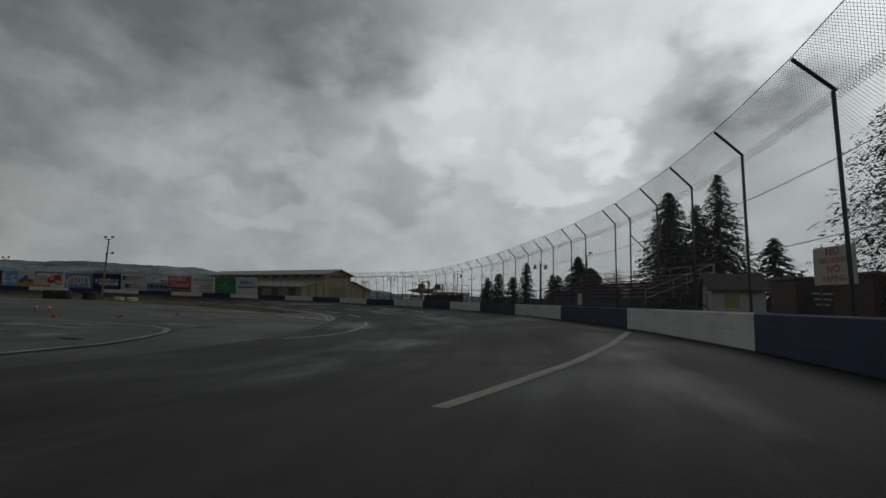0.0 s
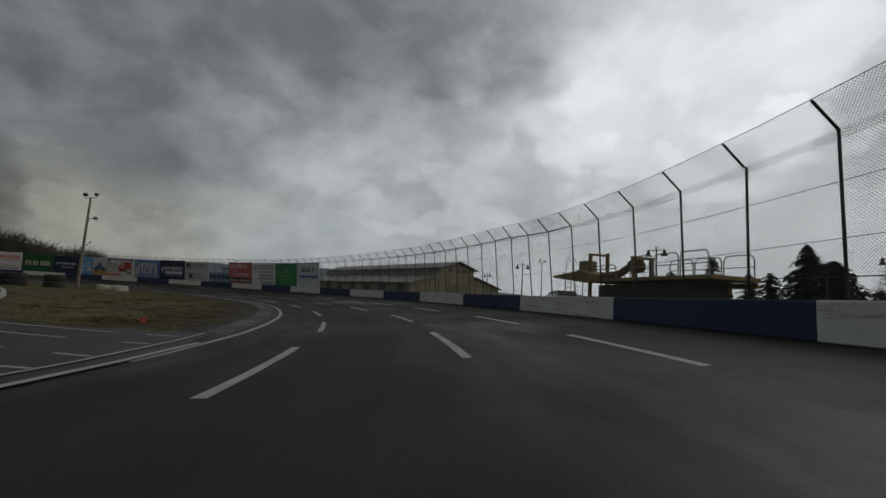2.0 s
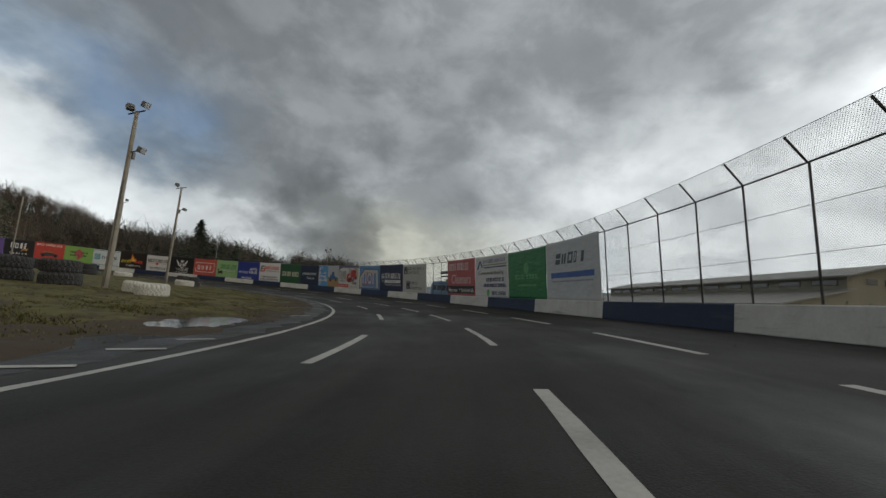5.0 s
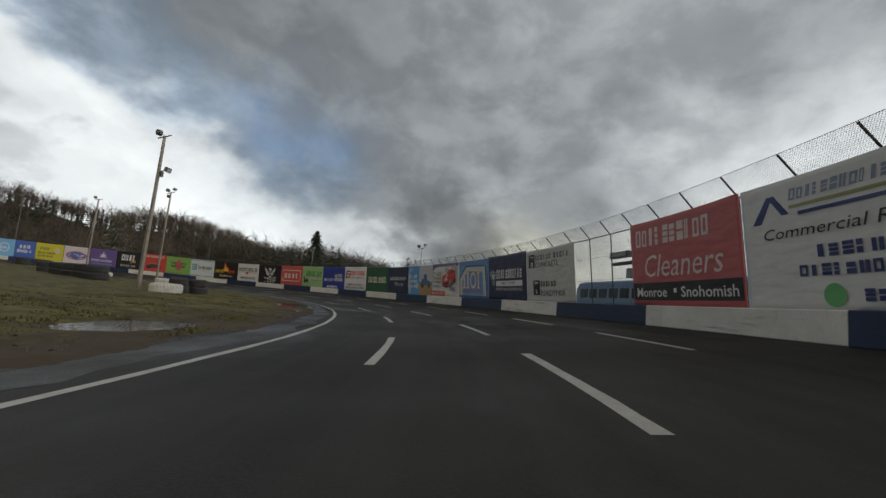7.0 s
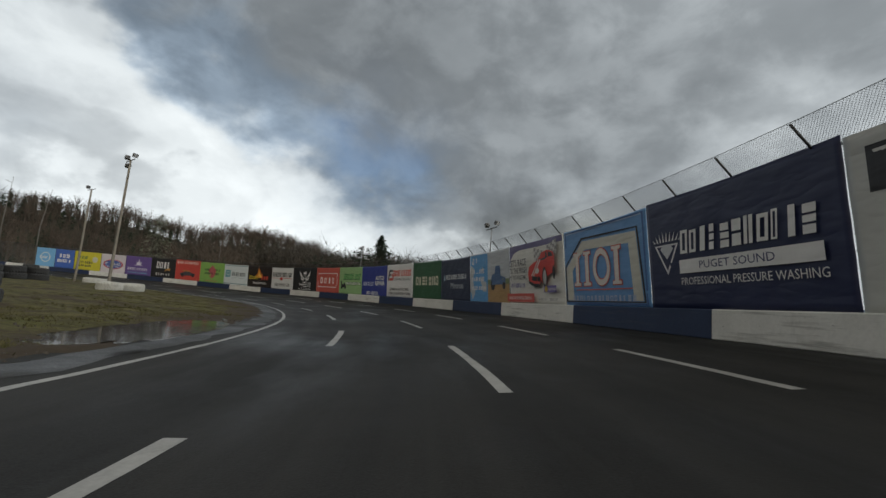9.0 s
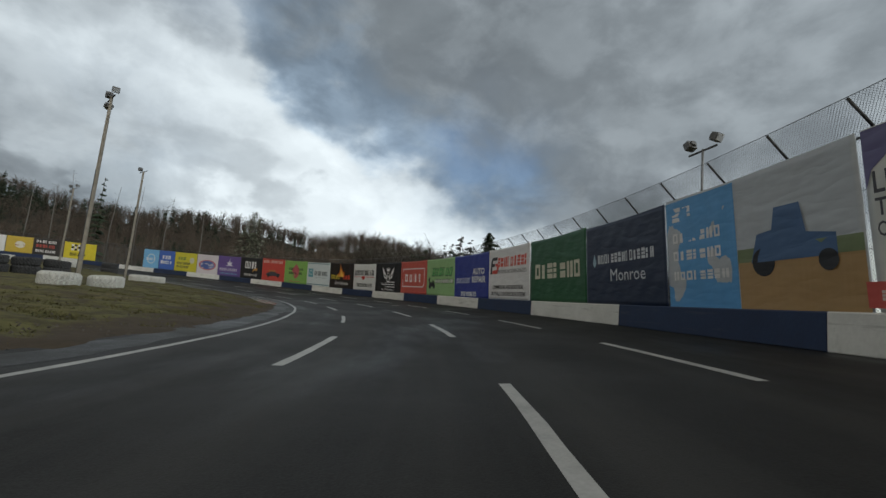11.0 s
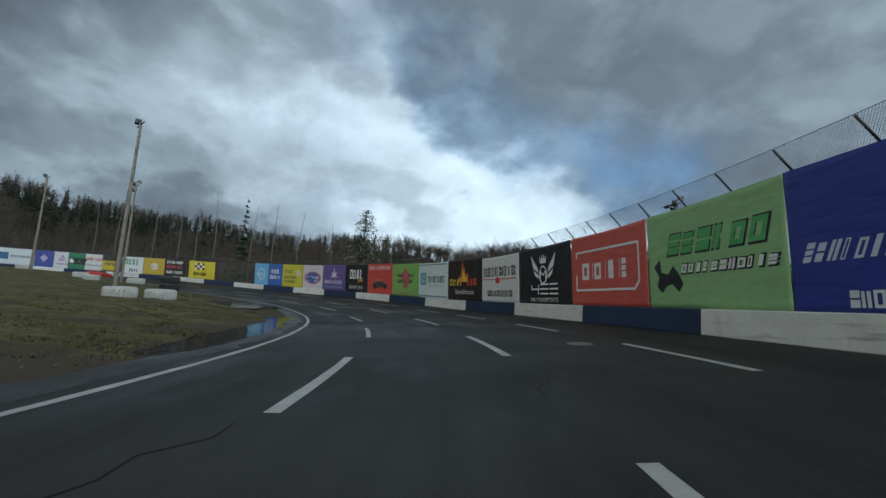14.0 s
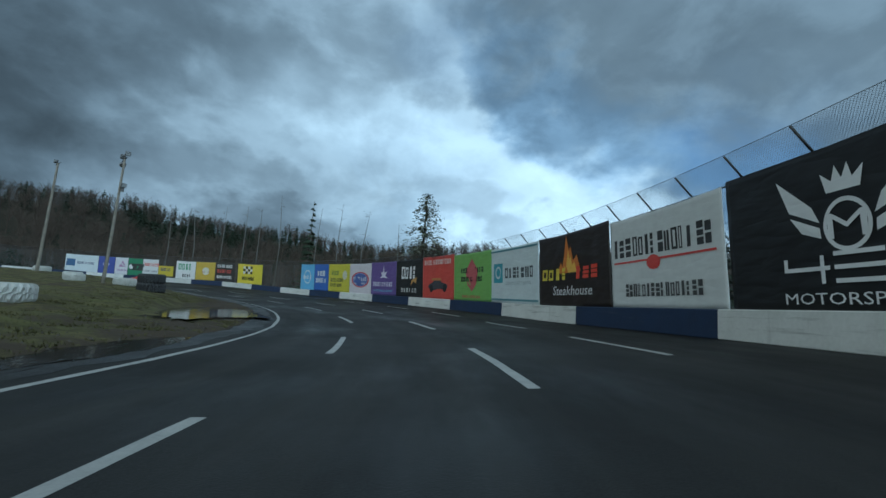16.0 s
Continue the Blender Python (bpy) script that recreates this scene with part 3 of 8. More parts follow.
gx, gy = graded(-138, 60, 1.5, 3500), graded(-96, 84, 1.5, 3500)
GX, GY = np.meshgrid(gx, gy)
flatx, flaty = GX.ravel(), GY.ravel()
best = np.full(flatx.shape, 1e18)
which = np.zeros(flatx.shape, int)
for k in range(0, len(LANE), 4):
    dist = (flatx - WX[k]) ** 2 + (flaty - WY[k]) ** 2
    closer = dist < best
    best[closer], which[closer] = dist[closer], k
gs = LANE[which]
gd = np.cos(HEAD[which]) * (flaty - WY[which]) - np.sin(HEAD[which]) * (flatx - WX[which])
gz = np.where(gd > 0, level(gs, gd, flaty), foot(gs) - 0.05)
gz = np.where((gd > 0.2) & (gd < 21.5), gz - 0.35, gz)
nx, ny = len(gx), len(gy)
faces = [(j * nx + i, j * nx + i + 1, (j + 1) * nx + i + 1, (j + 1) * nx + i) for j in range(ny - 1) for i in range(nx - 1)]
ground = sheet("ground", list(zip(flatx.tolist(), flaty.tolist(), gz.tolist())), faces, GRASS)
tagged(ground, "rough winter grass and bare mud around the track", "ground", kind="structure")

road = ribbon("road", -40, 420, -0.3, EDGE + 0.3, TRACK, lift=0.0, step=1.5, cols=24)
layer = road.data.uv_layers.new(name="UVMap")
for lp in road.data.loops:
    row, col = divmod(lp.vertex_index, 25)
    layer.data[lp.index].uv = (row * 1.5, col * 0.54)
tagged(road, "dark damp asphalt of a banked speedway bend", "road", kind="structure")

# verge: from the asphalt's edge up to the infield, with a coordinate for the distance from the edge
verge_s = np.arange(62, 400, 0.5)


def island(s):
    """How far in from the wall the grass reaches before the infield paving."""
    return np.interp(s, [62, 76, 83, 93, 106, 120, 140], [12.6, 17.4, 19.8, 22.4, 24.9, 27.5, 40])


verge_d = np.concatenate([[EDGE - 0.05, EDGE + 0.25, EDGE + 0.6], np.arange(EDGE + 0.9, 26.5, 0.4)])
verts, faces, dist = [], [], []
for s in verge_s:
    for d in verge_d:
        rough = 0.085 * noise.fractal((s * 0.7, d * 0.9, 1.0), 0.7, 2.0, 5) if d > EDGE + 0.2 else 0
        rough *= 1 - pooled(s, d + inner_edge(s))
        wave = 0.4 * noise.noise((s * 0.35, 3.3, 0)) if d < EDGE + 0.7 else 0
        p = on_ground(s, d + wave + inner_edge(s), rough)
        if d < EDGE + 0.2:
            p.z -= 0.02
        verts.append(p)
        dist.append(d - EDGE)
nd = len(verge_d)
for i in range(len(verge_s) - 1):
    for j in range(nd - 1):
        if verge_d[j] > island(verge_s[i]) + 0.8:
            continue
        a = i * nd + j
        faces.append((a, a + nd, a + nd + 1, a + 1))
verge = sheet("verge", verts, faces, VERGE)
uv = verge.data.uv_layers.new(name="UVMap")
for lp in verge.data.loops:
    uv.data[lp.index].uv = (dist[lp.vertex_index], 0)
tagged(verge, "muddy grass verge sloping up from the track edge", "verge", kind="structure")

# white edge line and lane dashes
edge_line = ribbon("edge_line", 70, 330, 11.18, 11.31, LINE, lift=0.004, step=0.8, ragged=0.03, follow=inner_edge)
tagged(edge_line, "solid white painted line along the inner track edge", "road marking", kind="structure")
wet = ribbon("wet_margin", 72, 330, 11.62, EDGE + 0.03, WET, lift=0.004, step=0.7, cols=4, ragged=0.28, follow=inner_edge)
tagged(wet, "wet asphalt margin between edge line and muddy verge", "road", kind="structure")
LANES = [
    ([9.15, 8.95, 9.1, 8.95, 8.85, 8.85, 9.3, 9.05, 8.8, 8.1], 5.0, [67.2, 76.6, 86.0, 96.4, 106.2, 119.0, 131.0, 143.4, 155.5, 168.3, 179.6, 191.4, 202.0, 212.6, 226.0, 238.5, 250.5, 262.5, 275.0]),
    ([6.05, 5.85, 6.5, 6.4, 6.35, 6.1, 6.15, 5.95, 5.75, 5.3], 5.2, [69.8, 79.6, 89.8, 99.4, 109.2, 118.6, 127.6, 137.2, 149.9, 161.8, 173.6, 184.6, 196.3, 208.0, 220.6, 233.0, 245.0, 257.0, 269.0]),
    ([3.2, 3.05, 3.6, 3.4, 3.15, 3.25, 3.0, 2.9, 2.7, 2.2], 4.4, [67.9, 76.2, 85.9, 94.2, 100.8, 107.6, 116.0, 124.5, 133.0, 141.2, 149.6, 157.4, 167.0, 176.0, 185.4, 193.4, 202.0, 210.6, 219.0, 228.0, 237.0, 246.0]),
]
for side, length, starts in LANES:
    for s in starts:
        d = float(np.interp(s, [60, 80, 100, 120, 140, 160, 182, 205, 216, 229], side))
        wide = 0.075 + random.uniform(-0.008, 0.012)
        dash = ribbon("lane_dash", s, s + length + random.uniform(-0.3, 0.3), d - wide, d + wide, LINE, lift=0.004, step=0.6, ragged=0.015)
        tagged(dash, "worn white dashed lane line on dark asphalt", "road marking", group="lane dashes", kind="structure")
faint = ribbon("lane_dash", 57.2, 60.9, 1.8, 1.92, WORN_LINE, lift=0.004, step=0.6, ragged=0.02)
tagged(faint, "almost worn away white dash near the wall", "road marking", group="lane dashes", kind="structure")

# ---- outer wall ----
BOUNDS = [5.1, 12.4, 19.8, 27.1, 34.5, 41.9, 49.3, 56.3, 63.0, 69.5, 76.0, 83.2, 90.4, 97.6, 104.8, 112.1, 119.2, 126.2, 133.3, 140.5, 147.9, 155.25, 162.3, 169.6, 176.9,
          184.45, 191.8, 199.1, 206.0, 213.1, 220.2]
while BOUNDS[-1] < 380:
    BOUNDS.append(BOUNDS[-1] + 7.2)
wall = empty("wall_outer", at(100, 0, 0))
tagged(wall, "low concrete speedway wall painted in blue and white blocks", "wall", kind="structure")
WALL_TOP = 0.7
PROFILE = [(0.0, -0.5), (0.0, WALL_TOP - 0.03), (-0.03, WALL_TOP), (-0.3, WALL_TOP), (-0.33, WALL_TOP - 0.03), (-0.33, -0.5)]


def along(name, s0, s1, profile, mat, parent, step=1.2, label="", wobble=0.0):
    """A solid strip with the given cross-section (metres in, metres up), following the bend."""
    bm = bmesh.new()
    n = max(1, int(math.ceil((s1 - s0) / step)))
    rings = []
    for i in range(n + 1):
        s = s0 + (s1 - s0) * i / n
        w = wobble * noise.noise((s * 0.6, 2.0, 0.0))
        rings.append([bm.verts.new(at(s, d + w, z)) for d, z in profile])
    k = len(profile)
    for a, b in zip(rings, rings[1:]):
        for j in range(k):
            bm.faces.new((a[j], b[j], b[(j + 1) % k], a[(j + 1) % k]))
    bm.faces.new(rings[0])
    bm.faces.new(rings[-1][::-1])
    bmesh.ops.recalc_face_normals(bm, faces=bm.faces)
    ob = part(name, bm, mat, parent, label)
    if parent is not None:
        ob.matrix_parent_inverse = parent.matrix_world.inverted()
    return ob


for i, (a, b) in enumerate(zip(BOUNDS, BOUNDS[1:])):
    white = i % 2 == 0
    along("wall_panel", a + 0.008, b - 0.008, PROFILE, WALL_WHITE if white else WALL_BLUE, wall, wobble=0.02)

# narrow dark strip with ragged edges where wall and asphalt meet
tar = ribbon("base_strip", -20, 330, -0.02, 0.05, SEALANT, lift=0.004, step=0.5, ragged=0.035)
tagged(tar, "narrow dark strip along the wall's foot", "joint", kind="structure")
plate = sheet("cover_plate", [tuple(at(198.0 + 0.42 * math.cos(0.2244 * k), 3.9 + 0.3 * math.sin(0.2244 * k), 0) + Vector((0, 0, on_ground(198.0 + 0.42 * math.cos(0.2244 * k), 3.9 + 0.3 * math.sin(0.2244 * k), 0.012).z - float(foot(198.0))))) for k in range(28)], [tuple(range(28))], plain("worn_cover", (0.2, 0.19, 0.16), 0.6), None, "", False)
tagged(plate, "worn pale cover plate set in the asphalt", "cover plate", kind="structure")

# ---- catch fence on the wall ----
def wire_material(name, cell, gauge):
    """Woven wire: thin diagonal strands with open air between them."""
    m = bpy.data.materials.new(name)
    m.use_nodes = True
    nt = m.node_tree
    p = nt.nodes["Principled BSDF"]
    p.inputs["Base Color"].default_value, p.inputs["Metallic"].default_value, p.inputs["Roughness"].default_value = (0.13, 0.135, 0.14, 1), 0.4, 0.55
    uv = nt.nodes.new("ShaderNodeUVMap")
    sp = nt.nodes.new("ShaderNodeSeparateXYZ")
    nt.links.new(uv.outputs[0], sp.inputs[0])

    def mth(op, a, b=None):
        n = nt.nodes.new("ShaderNodeMath")
        n.operation = op
        for slot, v in ((0, a), (1, b)):
            if v is None:
                continue
            if isinstance(v, (int, float)):
                n.inputs[slot].default_value = v
            else:
                nt.links.new(v, n.inputs[slot])
        return n.outputs[0]

    strands = []
    for op in ("ADD", "SUBTRACT"):
        t = mth("DIVIDE", mth(op, sp.outputs[0], sp.outputs[1]), cell)
        strands.append(mth("LESS_THAN", mth("FRACT", t), gauge / cell))
    solid = mth("MAXIMUM", strands[0], strands[1])
    nt.links.new(solid, p.inputs["Alpha"])
    return m


WIRE = wire_material("chain_link_wire", 0.06, 0.0068)


def fence_mesh(name, s0, s1, rows, parent, label=""):
    n = max(1, int(math.ceil((s1 - s0) / 1.0)))
    verts, faces, uvs = [], [], []
    run = [0.0]
    for (d0, z0), (d1, z1) in zip(rows, rows[1:]):
        run.append(run[-1] + math.hypot(d1 - d0, z1 - z0))
    for i in range(n + 1):
        s = s0 + (s1 - s0) * i / n
        for (d, z), v in zip(rows, run):
            verts.append(at(s, d + fence_d(s, z), rise(s, z)))
            uvs.append((s, v))
    k = len(rows)
    for i in range(n):
        for j in range(k - 1):
            a = i * k + j
            faces.append((a, a + k, a + k + 1, a + 1))
    ob = sheet(name, verts, faces, WIRE, parent, label)
    ob.matrix_parent_inverse = parent.matrix_world.inverted()
    layer = ob.data.uv_layers.new(name="UVMap")
    for lp in ob.data.loops:
        layer.data[lp.index].uv = uvs[lp.vertex_index]
    return ob


BENDZ, TIP_D, TIP_Z = 3.7, 0.41, 4.2
FOOT_Z = 0.35


def fence_d(s, z):
    """How far in from the wall's face the fence stands: past the entry it is bolted behind the wall and leans over the track."""
    low = np.interp(s, [70, 80, 165, 185], [-0.12, -0.36, -0.34, -0.3])
    high = np.interp(s, [70, 80, 165, 185], [-0.1, -0.04, -0.02, -0.1])
    return float(low + (high - low) * (min(z, BENDZ) - 0.7) / (BENDZ - 0.7))


def rise(s, z):
    """The fence stands a little higher or lower from stretch to stretch."""
    knee = np.interp(s, [30, 40, 47, 53, 56, 59, 63, 66, 70, 75, 81, 85, 104, 112, 120], [3.75, 3.87, 3.98, 4.0, 3.93, 3.84, 3.78, 3.67, 3.56, 3.45, 3.5, 3.7, 3.79, 3.75, 3.7])
    return float(WALL_TOP + (z - WALL_TOP) * (knee - WALL_TOP) / (BENDZ - WALL_TOP)) if z > WALL_TOP else z


def fence_tilt(s):
    return math.degrees(math.atan((fence_d(s, BENDZ) - fence_d(s, 0.7)) / (BENDZ - 0.7)))


fence = empty("catch_fence", at(100, -0.1, 0.7))
tagged(fence, "galvanised chain-link catch fence with inward-leaning arms on a concrete wall", "fence")
RUNS = [(11.0, 29.4, 8), (32.0, 34.8, 2), (37.3, 41.8, 3), (43.1, 46.35, 2), (48.15, 50.6, 2), (52.4, 60.95, 5), (63.0, 67.25, 3), (69.05, 77.15, 5), (79.0, 90.2, 7), (92.0, 100.9, 6), (102.4, 117.6, 9), (119.4, 136.3, 10), (138.1, 146.7, 6),
        (148.7, 160.4, 7), (161.9, 170.4, 6), (172.2, 179.9, 5), (181.7, 190.7, 6), (192.5, 208.8, 10), (210.6, 221.0, 7), (222.9, 344.8, 66)]
POSTS = [float(s) for a, b, n in RUNS for s in np.linspace(a, b, n)]
bm = bmesh.new()
tube(bm, [(0, 0, 0), (0, 0, BENDZ - FOOT_Z)], 0.027, 8)
post_me = bpy.data.meshes.new("post")
bm.to_mesh(post_me)
bm.free()
bm = bmesh.new()
tube(bm, [(0, 0, 0), (0, TIP_D + 0.1, TIP_Z - BENDZ)], 0.026, 8)
arm_me = bpy.data.meshes.new("arm")
bm.to_mesh(arm_me)
bm.free()
for me in (post_me, arm_me):
    me.materials.append(DARK_STEEL)
    me.shade_smooth()
inv = fence.matrix_world.inverted()
for s in POSTS:
    for me, z, tilt in ((post_me, FOOT_Z - 0.01, fence_tilt(s)), (arm_me, BENDZ - 0.02, 0.0)):
        ob = new(me.name, me)
        ob.parent, ob.matrix_parent_inverse = fence, inv
        p = at(s, fence_d(s, z), rise(s, z))
        ob.matrix_basis = pose(p.x, p.y, p.z, 0, 0, turn_at(s)) @ pose(0, 0, 0, random.uniform(-0.6, 0.6) - tilt, random.uniform(-0.6, 0.6), 0) @ Matrix.Diagonal((1, 1, (rise(s, BENDZ) - FOOT_Z) / (BENDZ - FOOT_Z), 1))
for a in range(24, 345, 20):
    fence_mesh("wire_mesh", a, a + 20, [(0.05, WALL_TOP - 0.1), (0.05, BENDZ)], fence)
    fence_mesh("wire_overhang", a, a + 20, [(0.05, BENDZ - 0.2) if a < 100 else (0.0, BENDZ), (TIP_D + 0.1, TIP_Z)], fence)


def rail(name, s0, s1, d, z, radius, mat, parent, step=2.0, sag=0.0):
    bm = bmesh.new()
    n = max(1, int((s1 - s0) / step))
    pts = [at(s0 + (s1 - s0) * i / n, d + fence_d(s0 + (s1 - s0) * i / n, z), rise(s0 + (s1 - s0) * i / n, z) + sag * noise.noise((i * 0.4, z, 0))) for i in range(n + 1)]
    tube(bm, pts, radius, 5)
    ob = part(name, bm, mat, parent, "", True)
    ob.matrix_parent_inverse = parent.matrix_world.inverted()
    return ob


rail("top_rail", 79, 345, 0.0, BENDZ - 0.03, 0.024, DARK_STEEL, fence)
for z in (1.75, 2.75):
    rail("tension_cable", 24, 345, 0.07, z, 0.006, DARK_STEEL, fence, sag=0.03)
rail("edge_wire", 24, 345, TIP_D + 0.1, TIP_Z, 0.007, GALV, fence)

# ---- infield paving inside the bend's entry ----
px, py = np.arange(-62, 24, 1.25), np.arange(-90, 54, 1.25)
verts, faces, keep = [], [], {}
for j, y in enumerate(py):
    for i, x in enumerate(px):
        s, d = nearest(x, y)
        ok = (s < 63 and d > 13.5) or (63 <= s < 130 and d > island(s) - 0.2)
        if ok:
            keep[i, j] = len(verts)
            verts.append((x, y, float(level(s, d, y)) + (0.03 if d > 16.4 or s > 63 else -0.08)))
for i, j in list(keep):
    q = [(i, j), (i + 1, j), (i + 1, j + 1), (i, j + 1)]
    if all(k in keep for k in q):
        faces.append(tuple(keep[k] for k in q))
paving = sheet("infield_paving", verts, faces, PAVING)
tagged(paving, "worn patched grey asphalt apron of the infield", "paving", kind="structure")
entry = ribbon("entry_apron", -40, 64, EDGE + 0.2, 17.2, PAVING, lift=0.004, step=1.0, cols=6)
tagged(entry, "worn asphalt apron beside the bend's entry", "paving", kind="structure")


def stripe(name, pts, wide, mat, lift=0.03, label="white painted line on worn asphalt"):
    """A painted line through places on the ground."""
    fine_pts = []
    for (x0, y0), (x1, y1) in zip(pts, pts[1:]):
        n = max(1, int(math.hypot(x1 - x0, y1 - y0) / 0.8))
        fine_pts += [(x0 + (x1 - x0) * k / n, y0 + (y1 - y0) * k / n) for k in range(n)]
    fine_pts.append(pts[-1])
    verts, faces = [], []
    for k, (x, y) in enumerate(fine_pts):
        a, b = Vector(fine_pts[max(k - 1, 0)]), Vector(fine_pts[min(k + 1, len(fine_pts) - 1)])
        dr = (b - a).normalized()
        for sgn in (-1, 1):
            vx, vy = x - dr.y * wide / 2 * sgn, y + dr.x * wide / 2 * sgn
            verts.append((vx, vy, ground_z(vx, vy) + lift))
    for k in range(len(fine_pts) - 1):
        faces.append((2 * k, 2 * k + 1, 2 * k + 3, 2 * k + 2))
    ob = sheet(name, verts, faces, mat)
    return tagged(ob, label, "road marking", kind="structure")


stripe("island_line", [(-11.8, 40.7), (-14.6, 41.1), (-17.8, 41.35), (-21.4, 41.5), (-25.0, 41.4), (-28.2, 41.0), (-31.5, 40.5), (-38.0, 39.3), (-47.0, 37.2), (-57.0, 34.3)], 0.22, LINE, 0.04)
stripe("nose_line", [(-11.8, 40.8), (-12.9, 41.8), (-13.8, 42.7), (-16.0, 44.1), (-18.1, 45.3), (-20.4, 46.45)], 0.14, LINE, 0.03)
stripe("nose_line_inner", [(-12.6, 41.25), (-13.9, 42.2), (-15.6, 43.3), (-18.0, 44.75), (-20.6, 46.0), (-22.4, 46.7)], 0.08, LINE, 0.05)
for a, b in (((-13.7, 41.1), (-13.5, 41.5)), ((-15.1, 41.2), (-14.4, 42.3)), ((-16.4, 41.3), (-15.6, 43.1)), ((-18.1, 41.4), (-16.9, 43.9)), ((-19.7, 41.5), (-17.6, 44.4)),
             ((-21.7, 41.6), (-18.6, 44.9)), ((-23.2, 41.6), (-20.2, 45.6)), ((-24.6, 41.65), (-21.6, 46.1))):
    stripe("hatch_line", [a, b], 0.1, LINE, 0.045, "white hatching stripe on the island nose")
nose = [(-11.5, 40.5), (-18.0, 41.0), (-25.7, 41.3), (-23.8, 43.4), (-22.6, 46.95), (-20.0, 46.15), (-17.5, 44.9), (-15.2, 43.45), (-12.7, 41.75)]
n = len(nose)
island_paving = sheet("island_nose", [(x, y, ground_z(x, y) + z) for z in (0.027, -0.25) for x, y in nose], [tuple(range(n))] + [(k, n + k, n + (k + 1) % n, (k + 1) % n) for k in range(n)], PAVING, None, "", False)
tagged(island_paving, "paved nose of the grass island", "paving", kind="structure")
stripe("guide_line", [(0.0, 30.6), (-0.8, 33.1), (-2.0, 34.9), (-4.0, 37.2), (-6.6, 39.8), (-9.6, 42.2)], 0.2, GHOST_LINE, 0.006)
stripe("start_line", [(9.32, 36.98), (10.09, 33.4), (10.67, 29.93), (10.84, 28.04), (10.95, 26.8), (11.02, 25.9)], 0.2, START_LINE, 0.005, "worn cream line running from the wall across the track")
stripe("infield_curve", [(3.0, 20.5), (1.2, 23.7), (-0.1, 25.6), (-1.7, 26.9), (-3.7, 28.2), (-5.3, 28.8), (-6.9, 28.8), (-8.8, 27.9), (-11.5, 26.4), (-15.0, 23.5)], 0.22, GHOST_LINE, 0.036)
for (x0, y0), (x1, y1) in (((-33.7, 35.6), (-27.3, 35.7)), ((-19.2, 35.6), (-14.9, 35.6)), ((-19.0, 32.0), (-14.8, 32.1)), ((-24.1, 31.9), (-23.2, 33.6)), ((-9.5, 24.6), (-6.2, 26.2)), ((-11.0, 20.0), (-5.5, 24.2))):
    stripe("infield_dash", [(x0, y0), (x1, y1)], 0.15, WORN_LINE, 0.036, "faded white dash on infield asphalt")
TICKS = [(98.2, 11.6, 98.7, 11.05), (100.4, 11.6, 100.8, 11.0), (102.7, 11.6, 103.1, 11.0), (104.5, 11.6, 105.0, 11.0), (106.3, 11.6, 106.8, 11.1), (108.0, 11.6, 108.5, 11.2), (118.0, 12.1, 119.2, 11.6)]
for s0, d0, s1, d1 in TICKS:
    a, b = on_ground(s0, d0), on_ground(s1, d1)
    stripe("edge_tick", [(a.x, a.y), (b.x, b.y)], 0.14, LINE, 0.012, "short white tick beside the edge line")
# films of rain left on the infield paving
FILM = material("rain_film", (0.02, 0.021, 0.021), (0.03, 0.03, 0.03), 0.9, 0.34, 0.75, bump=0.2, fine=14, spread=0.35, spec=0.4)
for k, (x, y, rx, ry, turn) in enumerate(((-8.2, 26.0, 3.6, 1.0, 0.5), (-5.2, 24.2, 2.6, 0.8, 0.5), (-7.4, 30.2, 1.6, 0.7, 0.3), (-13.0, 33.4, 2.8, 0.6, 0.2), (-11.5, 22.0, 3.4, 1.0, 0.6))):
    n, ring = 48, []
    for q in range(n):
        a = 2 * math.pi * q / n
        f = 1 + 0.6 * noise.noise((math.cos(a) * 1.8 + k * 7, math.sin(a) * 1.8, 0)) + 0.3 * noise.noise((math.cos(a) * 5 + k * 7, math.sin(a) * 5, 3))
        u, v = math.cos(a) * rx * f, math.sin(a) * ry * f
        ring.append((x + u * math.cos(turn) - v * math.sin(turn), y + u * math.sin(turn) + v * math.cos(turn)))
    film = sheet("rain_film", [(qx, qy, ground_z(qx, qy) + 0.034) for qx, qy in ring] + [(x, y, ground_z(x, y) + 0.034)], [(q, (q + 1) % n, n) for q in range(n)], FILM)
    tagged(film, "thin film of rain water on worn asphalt", "puddle", group="puddles", kind="structure")
# sealed cracks and joints in the racing surface
for k in range(12):
    s0, d0 = random.uniform(60, 260), random.uniform(1.0, 11.5)
    pts = [on_ground(s0 + i * 0.5 * (1 if k % 3 else 0.15), d0 + (noise.noise((k * 3.1, i * 0.6, 0)) * 0.5 + (0 if k % 3 else i * 0.35))) for i in range(random.randint(6, 12))]
    crack = stripe("sealed_crack", [(p.x, p.y) for p in pts if 0.3 < nearest(p.x, p.y)[1] < 12.4] or [(pts[0].x, pts[0].y), (pts[1].x, pts[1].y)], 0.022, SEALANT, 0.004, "tar-sealed crack in the asphalt")

# ---- banners along the wall ----
PAINTS = {}


